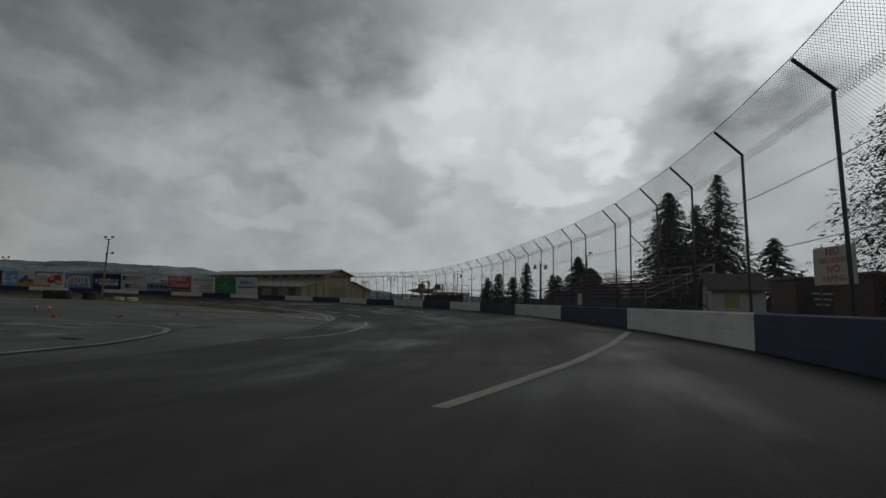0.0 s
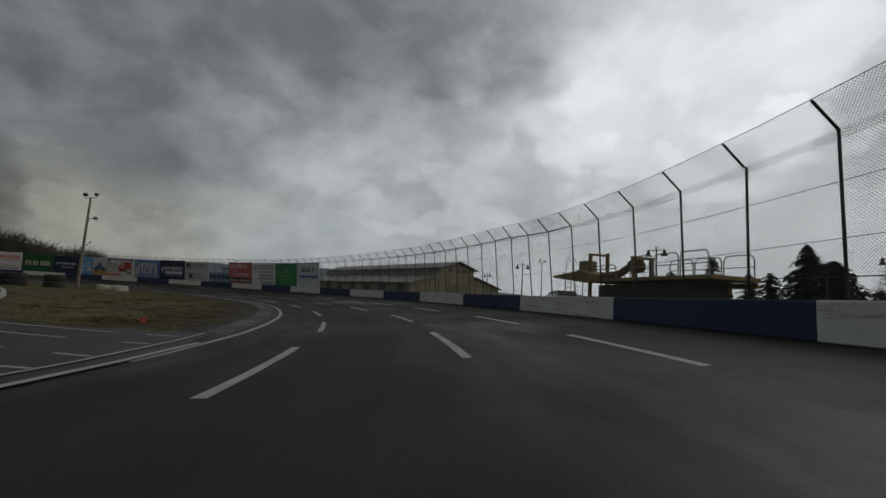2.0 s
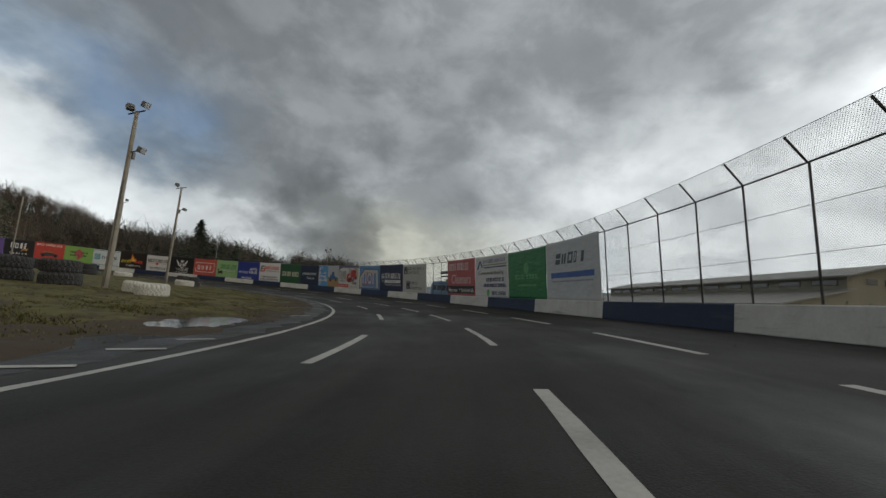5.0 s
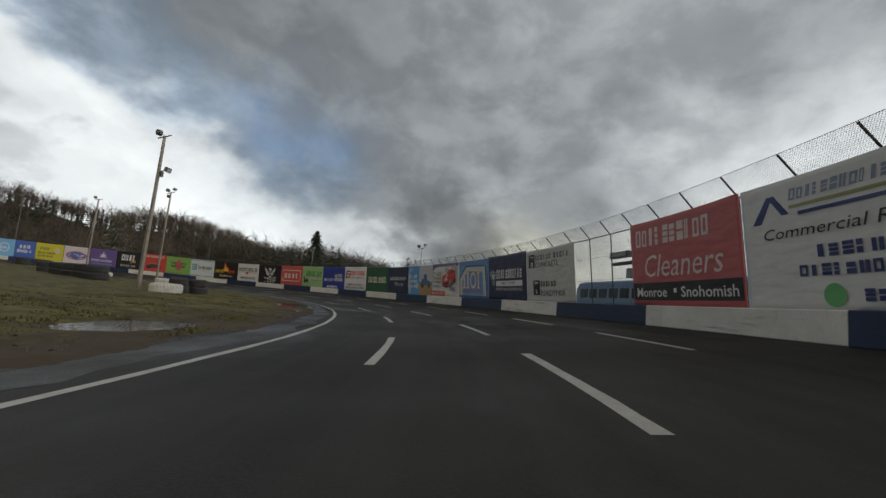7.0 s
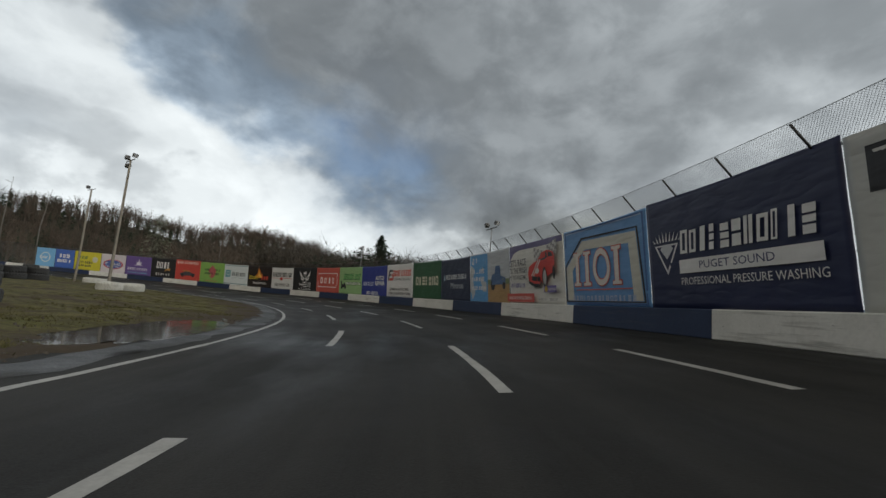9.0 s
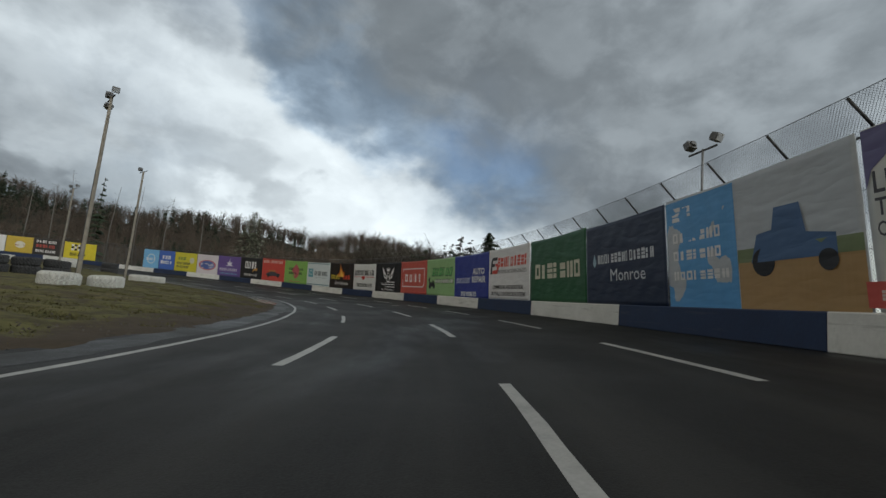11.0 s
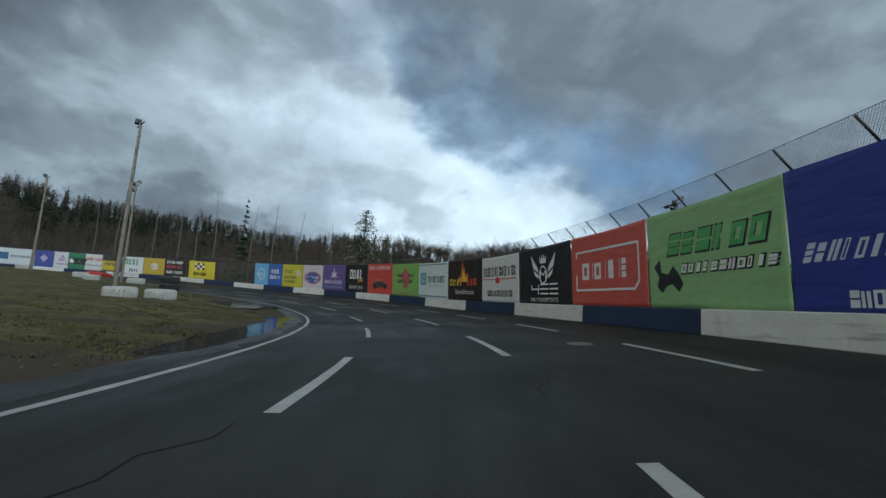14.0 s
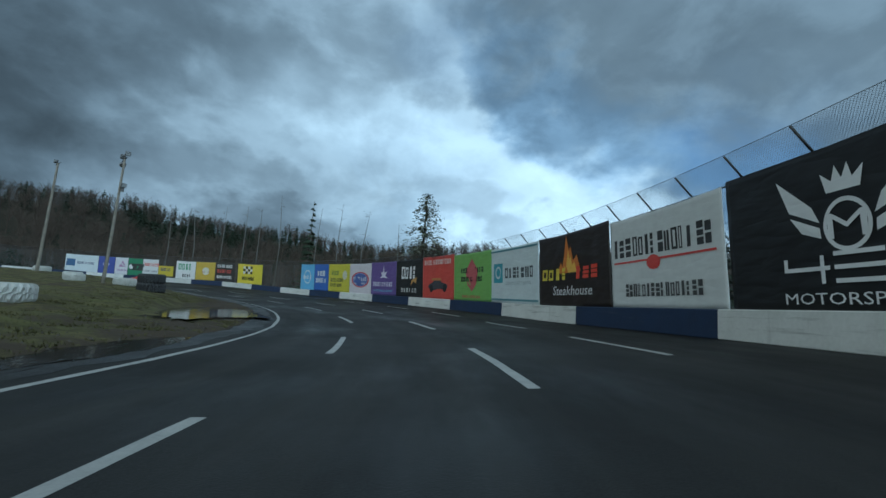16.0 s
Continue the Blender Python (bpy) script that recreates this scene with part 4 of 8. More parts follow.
def creased(m):
    """Slanting folds and pulled wrinkles over a hung sheet."""
    nt = m.node_tree
    p = nt.nodes["Principled BSDF"]
    tex = nt.nodes.new("ShaderNodeTexCoord")
    under = p.inputs["Normal"].links[0].from_socket
    for tilt, scale, deep in ((0.6, 0.9, 0.05), (-0.5, 1.7, 0.03)):
        mp = nt.nodes.new("ShaderNodeMapping")
        mp.inputs["Rotation"].default_value = (0, tilt, 0)
        mp.inputs["Scale"].default_value = (0.5, 1.0, 1.6)
        nt.links.new(tex.outputs["Object"], mp.inputs["Vector"])
        folds = nt.nodes.new("ShaderNodeTexNoise")
        folds.inputs["Scale"].default_value, folds.inputs["Detail"].default_value = scale, 2
        nt.links.new(mp.outputs[0], folds.inputs["Vector"])
        off = nt.nodes.new("ShaderNodeMath")
        off.operation = "SUBTRACT"
        off.inputs[1].default_value = 0.5
        nt.links.new(folds.outputs["Fac"], off.inputs[0])
        fold = nt.nodes.new("ShaderNodeMath")
        fold.operation = "ABSOLUTE"
        nt.links.new(off.outputs[0], fold.inputs[0])
        b = nt.nodes.new("ShaderNodeBump")
        b.inputs["Strength"].default_value, b.inputs["Distance"].default_value = 0.55, deep * 2
        nt.links.new(fold.outputs[0], b.inputs["Height"])
        nt.links.new(under, b.inputs["Normal"])
        under = b.outputs[0]
    nt.links.new(under, p.inputs["Normal"])
    return m


def ink(colour):
    key = tuple(round(min(c * 1.22, 0.8), 3) for c in colour)
    if key not in PAINTS:
        PAINTS[key] = creased(material("printed_vinyl", key, tuple(c * 0.8 for c in key), 1.2, 0.5, bump=0.08, fine=5, spread=0.9))
    return PAINTS[key]


def glyphs(text, height, width=None, slant=0.0, bold=0.0):
    """Outline triangles of a line of lettering: points from its lower left corner, and faces."""
    cu = bpy.data.curves.new("lettering", "FONT")
    cu.body, cu.size, cu.resolution_u = text, 1.0, 2
    cu.shear, cu.offset = slant, bold
    ob = bpy.data.objects.new("lettering", cu)
    scene.collection.objects.link(ob)
    bpy.context.view_layer.update()
    me = bpy.data.meshes.new_from_object(ob.evaluated_get(bpy.context.evaluated_depsgraph_get()))
    pts = [(v.co.x, v.co.y) for v in me.vertices]
    fcs = [tuple(p.vertices) for p in me.polygons]
    bpy.data.objects.remove(ob)
    bpy.data.curves.remove(cu)
    bpy.data.meshes.remove(me)
    x0, x1 = min(p[0] for p in pts), max(p[0] for p in pts)
    cap = max(p[1] for p in pts)
    sy = height / cap
    sx = width / (x1 - x0) if width else sy
    return [((x - x0) * sx, y * sy) for x, y in pts], fcs


def blocks(count, width, height, slant=0.0, gap=0.22):
    """A row of plain upright frames, bars and split blocks that stands for a brand's name."""
    pts, fcs = [], []
    step = width / count

    def quad(x0, y0, x1, y1):
        base = len(pts)
        pts.extend([(x + slant * y, y) for x, y in ((x0, y0), (x1, y0), (x1, y1), (x0, y1))])
        fcs.append((base, base + 1, base + 2, base + 3))

    for i in range(count):
        w = step * (1 - gap) * (1.0, 0.9, 1.04, 0.55, 0.95)[i % 5]
        h = height * (1.0, 0.94, 1.0, 1.0, 0.92, 0.97)[i % 6]
        x, t = i * step, min(w * 0.3, h * 0.24)
        style = (0, 1, 2, 3, 0, 4, 2)[(i * 3 + count) % 7]
        if style == 0:
            base = len(pts)
            ring = [(x, 0), (x + w, 0), (x + w, h), (x, h), (x + t, t), (x + w - t, t), (x + w - t, h - t), (x + t, h - t)]
            pts.extend([(q + slant * y, y) for q, y in ring])
            fcs.extend([(base + k, base + (k + 1) % 4, base + 4 + (k + 1) % 4, base + 4 + k) for k in range(4)])
        elif style == 1:
            quad(x, 0, x + w * 0.4, h)
            quad(x + w * 0.58, 0, x + w, h)
        elif style == 2:
            quad(x, 0, x + w, h * 0.3)
            quad(x, h * 0.38, x + w, h * 0.62)
            quad(x, h * 0.7, x + w, h)
        elif style == 3:
            quad(x + w * 0.15, 0, x + w * 0.75, h)
        else:
            quad(x, 0, x + w, h * 0.45)
            quad(x, h * 0.56, x + w, h)
    return pts, fcs


def bar(w, h, n=None):
    n = n or max(1, int(w / 0.12))
    pts = [(w * i / n, y) for i in range(n + 1) for y in (0, h)]
    return pts, [(2 * i, 2 * i + 2, 2 * i + 3, 2 * i + 1) for i in range(n)]


def disc(r, sides=28, inner=0.0, sx=1.0):
    if inner:
        pts = [(sx * q * math.cos(2 * math.pi * k / sides), q * math.sin(2 * math.pi * k / sides)) for k in range(sides) for q in (inner, r)]
        return pts, [(2 * k, 2 * k + 1, (2 * k + 3) % (2 * sides), (2 * k + 2) % (2 * sides)) for k in range(sides)]
    pts = [(sx * r * math.cos(2 * math.pi * k / sides), r * math.sin(2 * math.pi * k / sides)) for k in range(sides)]
    return pts, [tuple(range(sides))]


def outline(pts, thick):
    """A closed frame of the given thickness along a polygon."""
    c = (sum(p[0] for p in pts) / len(pts), sum(p[1] for p in pts) / len(pts))
    inner = []
    for x, y in pts:
        l = math.hypot(x - c[0], y - c[1])
        inner.append((x + (c[0] - x) * thick / l * 1.4, y + (c[1] - y) * thick / l * 1.4))
    n = len(pts)
    return list(pts) + inner, [(k, (k + 1) % n, n + (k + 1) % n, n + k) for k in range(n)]


def pieces(pts, fcs):
    """Splits a drawing into its separate letters or shapes (parts one above the other stay together)."""
    root = list(range(len(pts)))

    def find(k):
        while root[k] != k:
            root[k] = root[root[k]]
            k = root[k]
        return k

    for f in fcs:
        for k in f[1:]:
            root[find(k)] = find(f[0])
    spans = {}
    for f in fcs:
        for k in f:
            r = find(k)
            lo, hi = spans.get(r, (1e9, -1e9))
            spans[r] = min(lo, pts[k][0]), max(hi, pts[k][0])
    groups = []
    for r, (lo, hi) in sorted(spans.items(), key=lambda q: q[1]):
        for g in groups:
            if min(hi, g[1]) - max(lo, g[0]) > 0.6 * min(hi - lo, g[1] - g[0]):
                g[2].add(r)
                g[0], g[1] = min(lo, g[0]), max(hi, g[1])
                break
        else:
            groups.append([lo, hi, {r}])
    for lo, hi, roots in groups:
        some = [f for f in fcs if find(f[0]) in roots]
        used = sorted({k for f in some for k in f})
        new_index = {k: i for i, k in enumerate(used)}
        yield [pts[k] for k in used], [tuple(new_index[k] for k in f) for f in some]


BANNER_LOW, BANNER_HIGH = 0.71, 3.74


def banner(s_near, s_far, ground_colour, items, label, d=0.1, low=BANNER_LOW, high=BANNER_HIGH, name="banner"):
    """A printed sheet hung on the fence; items are drawn in metres from its lower left corner, as seen from the track."""
    width, height = s_far - s_near, high - low
    thing = empty(name, at((s_near + s_far) / 2, d + fence_d((s_near + s_far) / 2, low), low), turn_at((s_near + s_far) / 2))
    bpy.context.view_layer.update()
    inv = thing.matrix_world.inverted()
    tagged(thing, label, "banner", group="banners along the wall")
    nu, nv = 44, 20
    seed = s_near * 3.7

    def ripple(u, v):
        k = 0.016 * noise.noise((u * 1.3 + seed, v * 0.6, 0)) + 0.012 * noise.noise((u * 0.9 + v * 1.4 + seed, 1.0, 2.0)) + 0.007 * noise.noise((u * 2.4 - v * 2.1 + seed, 4.0, 1.0))
        return k

    bm = bmesh.new()
    for side in (0, 1):
        grid = []
        for i in range(nu + 1):
            col = []
            for j in range(nv + 1):
                u, v = width * i / nu, height * j / nv
                sag = -0.03 * math.sin(math.pi * i / nu) if j == nv else 0
                col.append(bm.verts.new(at(s_far - u, d + fence_d(s_far - u, low + v) + ripple(u, v) - (0.025 if side else 0), low + v + sag)))
            grid.append(col)
        for i in range(nu):
            for j in range(nv):
                q = (grid[i][j], grid[i + 1][j], grid[i + 1][j + 1], grid[i][j + 1])
                bm.faces.new(q if side == 0 else q[::-1])
        if side == 0:
            front = grid
    rim = [front[i][0] for i in range(nu)] + [front[nu][j] for j in range(nv)] + [front[i][nv] for i in range(nu, 0, -1)] + [front[0][j] for j in range(nv, 0, -1)]
    rim2 = [grid[i][0] for i in range(nu)] + [grid[nu][j] for j in range(nv)] + [grid[i][nv] for i in range(nu, 0, -1)] + [grid[0][j] for j in range(nv, 0, -1)]
    for k in range(len(rim)):
        bm.faces.new((rim[k], rim2[k], rim2[(k + 1) % len(rim)], rim[(k + 1) % len(rim)]))
    for v in bm.verts:
        v.co = inv @ v.co
    part("sheet", bm, ink(ground_colour), thing, "", True)
    for depth, (pname, u, v, (pts, fcs), colour) in enumerate(items):
        u, v = u * width, v * height
        out_d = 0.006 + 0.0032 * depth + (0.004 if pname == "lettering" else 0)
        for piece, some in pieces(pts, fcs):
            verts = [inv @ at(s_far - (u + x), d + fence_d(s_far - (u + x), low + v + y) + ripple(u + x, v + y) + out_d, low + v + y) for x, y in piece]
            sheet(pname, verts, some, ink(colour), thing, "", False)
    return thing


W_, K_, NAVY = (0.68, 0.68, 0.66), (0.015, 0.015, 0.017), (0.02, 0.035, 0.14)


def word(text, u, v, h, colour, width=None, slant=0.0, bold=0.0):
    return ("lettering", u, v, glyphs(text, h, width, slant, bold), colour)


def mark(count, u, v, w, h, colour, slant=0.0, gap=0.22):
    return ("emblem", u, v, blocks(count, w, h, slant, gap), colour)


def strip(u, v, w, h, colour):
    return ("printed_band", u, v, bar(w, h), colour)


def shape(u, v, pts, colour):
    return ("emblem", u, v, (list(pts), [tuple(range(len(pts)))]), colour)


def round_shape(u, v, r, colour, inner=0.0, sx=1.0):
    return ("emblem", u, v, disc(r, 28, inner, sx), colour)


def frame_shape(u, v, pts, thick, colour):
    return ("emblem", u, v, outline(pts, thick), colour)


CAR = [(0, 0.28), (0.1, 0.12), (0.3, 0.06), (0.42, 0.0), (0.6, 0.0), (0.72, 0.08), (1.1, 0.1), (1.25, 0.02), (1.42, 0.03), (1.52, 0.14), (1.56, 0.36), (1.45, 0.52), (1.15, 0.62), (0.95, 0.86), (0.6, 0.9), (0.4, 0.66), (0.12, 0.5)]
FEATHERS = [[(0, 1.28), (0.72, 0.6), (0.86, 0.28), (0.24, 0.58)], [(0.26, 0.47), (0.86, 0.18), (0.88, -0.02), (0.48, 0.13)]]
CROWN = [(0, 0), (0.62, 0), (0.7, 0.38), (0.5, 0.2), (0.42, 0.48), (0.31, 0.22), (0.2, 0.48), (0.12, 0.2), (-0.08, 0.38)]
FLAME = [(0, 0), (0.3, 0.5), (0.42, 0.25), (0.62, 0.85), (0.8, 1.6), (1.0, 0.9), (1.12, 1.1), (1.3, 0.5), (1.6, 0.7), (1.85, 0)]
LEAF = [(0, 0), (0.35, 0.18), (0.15, 0.5), (0.45, 0.42), (0.55, 0.95), (0.65, 0.42), (0.95, 0.5), (0.75, 0.18), (1.1, 0), (0.55, 0.06)]
RIDER = [(0, 0.55), (0.25, 0.75), (0.3, 0.4), (0.55, 0.35), (0.75, 0.55), (0.95, 0.35), (1.1, 0.1), (0.95, -0.1), (0.7, 0.1), (0.45, 0.05), (0.3, -0.12), (0.1, 0.05), (0.2, 0.3)]


def mirrored(pts):
    top = max(p[0] for p in pts)
    return [(top - x, y) for x, y in pts][::-1]


banner(119.75, 125.2, (0.5, 0.52, 0.53), [mark(5, 0.2, 0.6, 3.2, 0.55, (0.06, 0.08, 0.11), 0.25), strip(0.1, 0.37, 4.4, 0.28, (0.06, 0.13, 0.38)), strip(0.12, 0.3, 4.2, 0.07, (0.3, 0.32, 0.34))],
       "pale grey vinyl banner with a slanted dark emblem and blue band")
banner(125.25, 130.4, (0.028, 0.19, 0.06), [round_shape(0.5, 0.62, 0.34, (0.1, 0.32, 0.13)), mark(8, 0.2, 0.4, 3.1, 0.28, (0.12, 0.36, 0.16)), strip(0.25, 0.25, 2.6, 0.12, (0.1, 0.3, 0.12))],
       "deep green vinyl banner with faded emblem", high=3.68)
banner(130.5, 136.1, (0.6, 0.61, 0.6), [shape(0.06, 0.68, [(0, 0), (0.5, 0.62), (0.72, 0.62), (1.1, 0.12), (0.9, 0.12), (0.62, 0.5), (0.28, 0)], NAVY), mark(18, 0.26, 0.82, 3.7, 0.26, (0.2, 0.23, 0.33), 0.2),
       strip(0.26, 0.76, 3.9, 0.07, (0.25, 0.26, 0.1)), strip(0.3, 0.7, 3.7, 0.08, NAVY), word("Commercial Roofing", 0.12, 0.54, 0.26, K_, 4.3, 0.2), mark(10, 0.36, 0.37, 3.0, 0.27, NAVY), mark(14, 0.28, 0.24, 3.8, 0.25, NAVY),
       round_shape(0.42, 0.1, 0.25, (0.12, 0.38, 0.14)), mark(9, 0.53, 0.06, 2.4, 0.24, NAVY)], "white roofing banner with navy roof emblem and green disc")
banner(136.2, 141.6, (0.42, 0.1, 0.1), [mark(4, 0.06, 0.7, 1.55, 0.62, (0.58, 0.5, 0.48), 0.05), mark(6, 0.36, 0.7, 2.3, 0.62, (0.58, 0.5, 0.48), 0.05), word("Cleaners", 0.15, 0.33, 0.78, (0.6, 0.52, 0.5), 3.9, 0.25),
       strip(0.01, 0.06, 5.3, 0.62, K_), word("Monroe", 0.05, 0.1, 0.33, W_, 1.75, 0, 0.012), strip(0.44, 0.145, 0.14, 0.14, W_), word("Snohomish", 0.51, 0.1, 0.33, W_, 2.45, 0, 0.012)], "faded red laundry banner with black lower band", high=3.76)
banner(146.35, 152.0, (0.46, 0.47, 0.45), [strip(0.06, 0.65, 0.78, 0.78, K_), mark(2, 0.08, 0.78, 0.55, 0.3, (0.5, 0.5, 0.48)), mark(1, 0.11, 0.67, 0.35, 0.26, (0.5, 0.5, 0.48)), mark(6, 0.215, 0.79, 2.0, 0.29, (0.07, 0.07, 0.07), 0, 0.4),
       mark(5, 0.61, 0.79, 1.75, 0.29, (0.07, 0.07, 0.07), 0, 0.4), word("CONCRETE", 0.215, 0.65, 0.29, (0.06, 0.06, 0.06), 2.75), strip(0.16, 0.12, 0.82, 0.85, K_), mark(2, 0.18, 0.27, 0.6, 0.33, (0.5, 0.5, 0.48)),
       mark(1, 0.21, 0.15, 0.35, 0.26, (0.5, 0.5, 0.48)), mark(6, 0.33, 0.28, 1.9, 0.3, (0.07, 0.07, 0.07), 0, 0.4), word("READYMIX", 0.33, 0.11, 0.3, (0.06, 0.06, 0.06), 2.8)], "grey concrete-supplier banner with black square emblems", high=3.72)
banner(152.05, 157.85, (0.012, 0.018, 0.06), [shape(0.05, 0.3, [(0, 0.85), (1.0, 0.85), (0.5, 0)], (0.6, 0.61, 0.63)), shape(0.065, 0.335, [(0.02, 0.7), (0.82, 0.7), (0.42, 0)], (0.012, 0.018, 0.06)), shape(0.093, 0.44, [(0, 0.3), (0.15, 0.42), (0.4, 0.42), (0.55, 0.3), (0.27, 0)], (0.5, 0.52, 0.55))]
       + [shape(0.05 + 0.0225 * k, 0.6, [(0, 0), (0.075, 0), (0.06 + 0.035 * (k - 4), 0.3 - 0.012 * (k - 4) ** 2)], (0.6, 0.61, 0.63)) for k in range(9)] + [mark(11, 0.24, 0.47, 3.9, 0.62, (0.72, 0.73, 0.75), 0.1), strip(0.23, 0.3, 4.0, 0.36, (0.7, 0.71, 0.72)),
       word("PUGET SOUND", 0.36, 0.33, 0.19, (0.02, 0.03, 0.1), 2.2), word("PROFESSIONAL PRESSURE WASHING", 0.24, 0.2, 0.19, (0.7, 0.71, 0.73), 4.0)], "dark navy cleaning-service banner with white lettering", high=3.8)
PORTAL = [(0.1, 0.1), (0.1, 1.42), (1.35, 2.4), (4.75, 2.32), (4.95, 0.1), (4.45, 0.1), (4.32, 1.98), (1.5, 2.06), (0.55, 1.28), (0.6, 0.1)]
PILLARS = [(0.9, 0.22), (1.62, 0.22), (3.55, 0.24)]


def pillar(u, w, grow, colour):
    """An upright with short feet and caps."""
    q, h = grow, 1.3
    ring = [(-0.14 - q, -q), (w + 0.14 + q, -q), (w + 0.14 + q, 0.1 + q), (w + q, 0.12 + q), (w + q, h - 0.12 - q), (w + 0.14 + q, h - 0.1 - q), (w + 0.14 + q, h + q), (-0.14 - q, h + q), (-0.14 - q, h - 0.1 - q), (-q, h - 0.12 - q), (-q, 0.12 + q), (-0.14 - q, 0.1 + q)]
    return shape(u / 5.35, 0.25, ring, colour)


banner(157.9, 163.25, (0.12, 0.27, 0.52), [frame_shape(0.015, 0.02, [(0, 0), (5.15, 0), (5.15, 2.9), (0, 2.9)], 0.07, (0.05, 0.12, 0.3)), strip(0.04, 0.95, 4.9, 0.05, (0.3, 0.4, 0.55)),
       frame_shape(0.01, 0.03, [(-0.02, 0.04), (-0.02, 1.5), (1.3, 2.54), (4.86, 2.46), (5.08, 0.04)], 0.07, K_), shape(0.01, 0.03, PORTAL, (0.5, 0.5, 0.44))]
       + [item for grow, colour in ((0.04, (0.5, 0.12, 0.09)), (0.0, (0.62, 0.58, 0.54))) for item in [pillar(u, w, grow, colour) for u, w in PILLARS] + [("emblem", 2.72 / 5.35, 0.464, disc(0.67 + grow, 26, 0.46 - grow, 0.82), colour)]]
       + [strip(0.17, 0.19, 3.6, 0.04, (0.5, 0.12, 0.09)), mark(16, 0.12, 0.06, 4.1, 0.2, (0.36, 0.42, 0.55), 0, 0.3)], "light blue builders' banner with cream portal and red-edged pillars")
RED_, GREY_ = (0.5, 0.045, 0.035), (0.3, 0.3, 0.3)
CAR_BODY = [(0.0, 0.62), (0.06, 0.36), (0.1, 0.2), (0.3, 0.1), (0.75, 0.02), (1.2, 0.05), (1.3, 0.3), (1.45, 0.12), (1.62, 0.06), (1.8, 0.14), (1.92, 0.42), (2.55, 0.62), (2.64, 0.9), (2.62, 1.35), (2.5, 1.5), (2.0, 1.62), (1.45, 1.56), (1.02, 1.22), (0.55, 1.12), (0.15, 0.95)]
CAR_GLASS = [(1.08, 1.2), (1.5, 1.5), (1.96, 1.55), (2.0, 1.28), (1.7, 1.2)]
CAR_SIDE = [(2.08, 1.3), (2.06, 1.54), (2.4, 1.47), (2.52, 1.3)]
CAR_LIP = [(0.05, 0.32), (0.1, 0.16), (0.32, 0.06), (0.78, -0.04), (1.22, 0.0), (1.2, 0.12), (0.72, 0.12), (0.3, 0.22)]
CAR_GRILLE = [(0.4, 0.3), (0.9, 0.24), (0.98, 0.44), (0.45, 0.5)]
CAR_STRIPES = [[(0.36, 0.5), (0.46, 0.5), (1.18, 1.24), (1.08, 1.23)], [(0.56, 0.5), (0.66, 0.49), (1.36, 1.22), (1.26, 1.23)]]
racer = [shape(0.42, 0.27, CAR_BODY, RED_), shape(0.42, 0.27, CAR_GLASS, (0.03, 0.035, 0.04)), shape(0.42, 0.27, CAR_SIDE, (0.03, 0.035, 0.04)), shape(0.42, 0.27, CAR_LIP, K_), shape(0.42, 0.27, CAR_GRILLE, K_)]
racer += [shape(0.42, 0.27, pts, (0.62, 0.56, 0.55)) for pts in CAR_STRIPES]
racer += [round_shape(0.625, 0.38, 0.13, K_), round_shape(0.6, 0.51, 0.14, (0.55, 0.52, 0.5), 0, 1.5), round_shape(0.73, 0.4, 0.46, K_, 0, 0.5), round_shape(0.735, 0.4, 0.34, (0.36, 0.36, 0.37), 0, 0.45), round_shape(0.89, 0.46, 0.3, K_, 0, 0.42)]
flags = [("emblem", 0.5 + side * 0.26 + 0.036 * i, 0.68 + 0.05 * j + 0.015 * i * (1 if side else -1), bar(0.19, 0.15, 1), (0.26, 0.26, 0.26) if (i + j) % 2 else (0.5, 0.5, 0.49)) for side in (0, 1) for i in range(5) for j in range(4)]
banner(163.35, 168.9, (0.6, 0.6, 0.57), [("printed_band", 0.0, 0.9, bar(5.5, 0.28), (0.13, 0.12, 0.24)), shape(0.0, 0.66, [(0, 0), (0.12, 0.32), (0.5, 0.6), (1.1, 0.73), (0, 0.73)], (0.13, 0.12, 0.24))] + flags + racer
       + [word("LET'S RACE", 0.05, 0.62, 0.36, (0.06, 0.06, 0.07), 1.95, 0, 0.015), word("TO THE FINISH", 0.05, 0.5, 0.28, (0.06, 0.06, 0.07), 2.0, 0, 0.015), word("OF THIS PANDEMIC.", 0.05, 0.39, 0.24, (0.06, 0.06, 0.07), 2.02, 0, 0.01),
          mark(11, 0.08, 0.26, 1.6, 0.22, (0.16, 0.15, 0.3)), strip(0.0, 0.02, 3.0, 0.42, (0.5, 0.09, 0.075)), mark(20, 0.04, 0.06, 2.5, 0.16, (0.6, 0.5, 0.48)), strip(0.72, 0.17, 1.15, 0.3, (0.15, 0.13, 0.34)),
          round_shape(0.76, 0.22, 0.14, (0.5, 0.36, 0.08)), mark(8, 0.8, 0.2, 0.75, 0.1, (0.5, 0.5, 0.55)), mark(6, 0.62, 0.05, 0.8, 0.1, GREY_), mark(6, 0.82, 0.05, 0.7, 0.1, GREY_)], "white racing banner with a red car picture, flags and red strip")
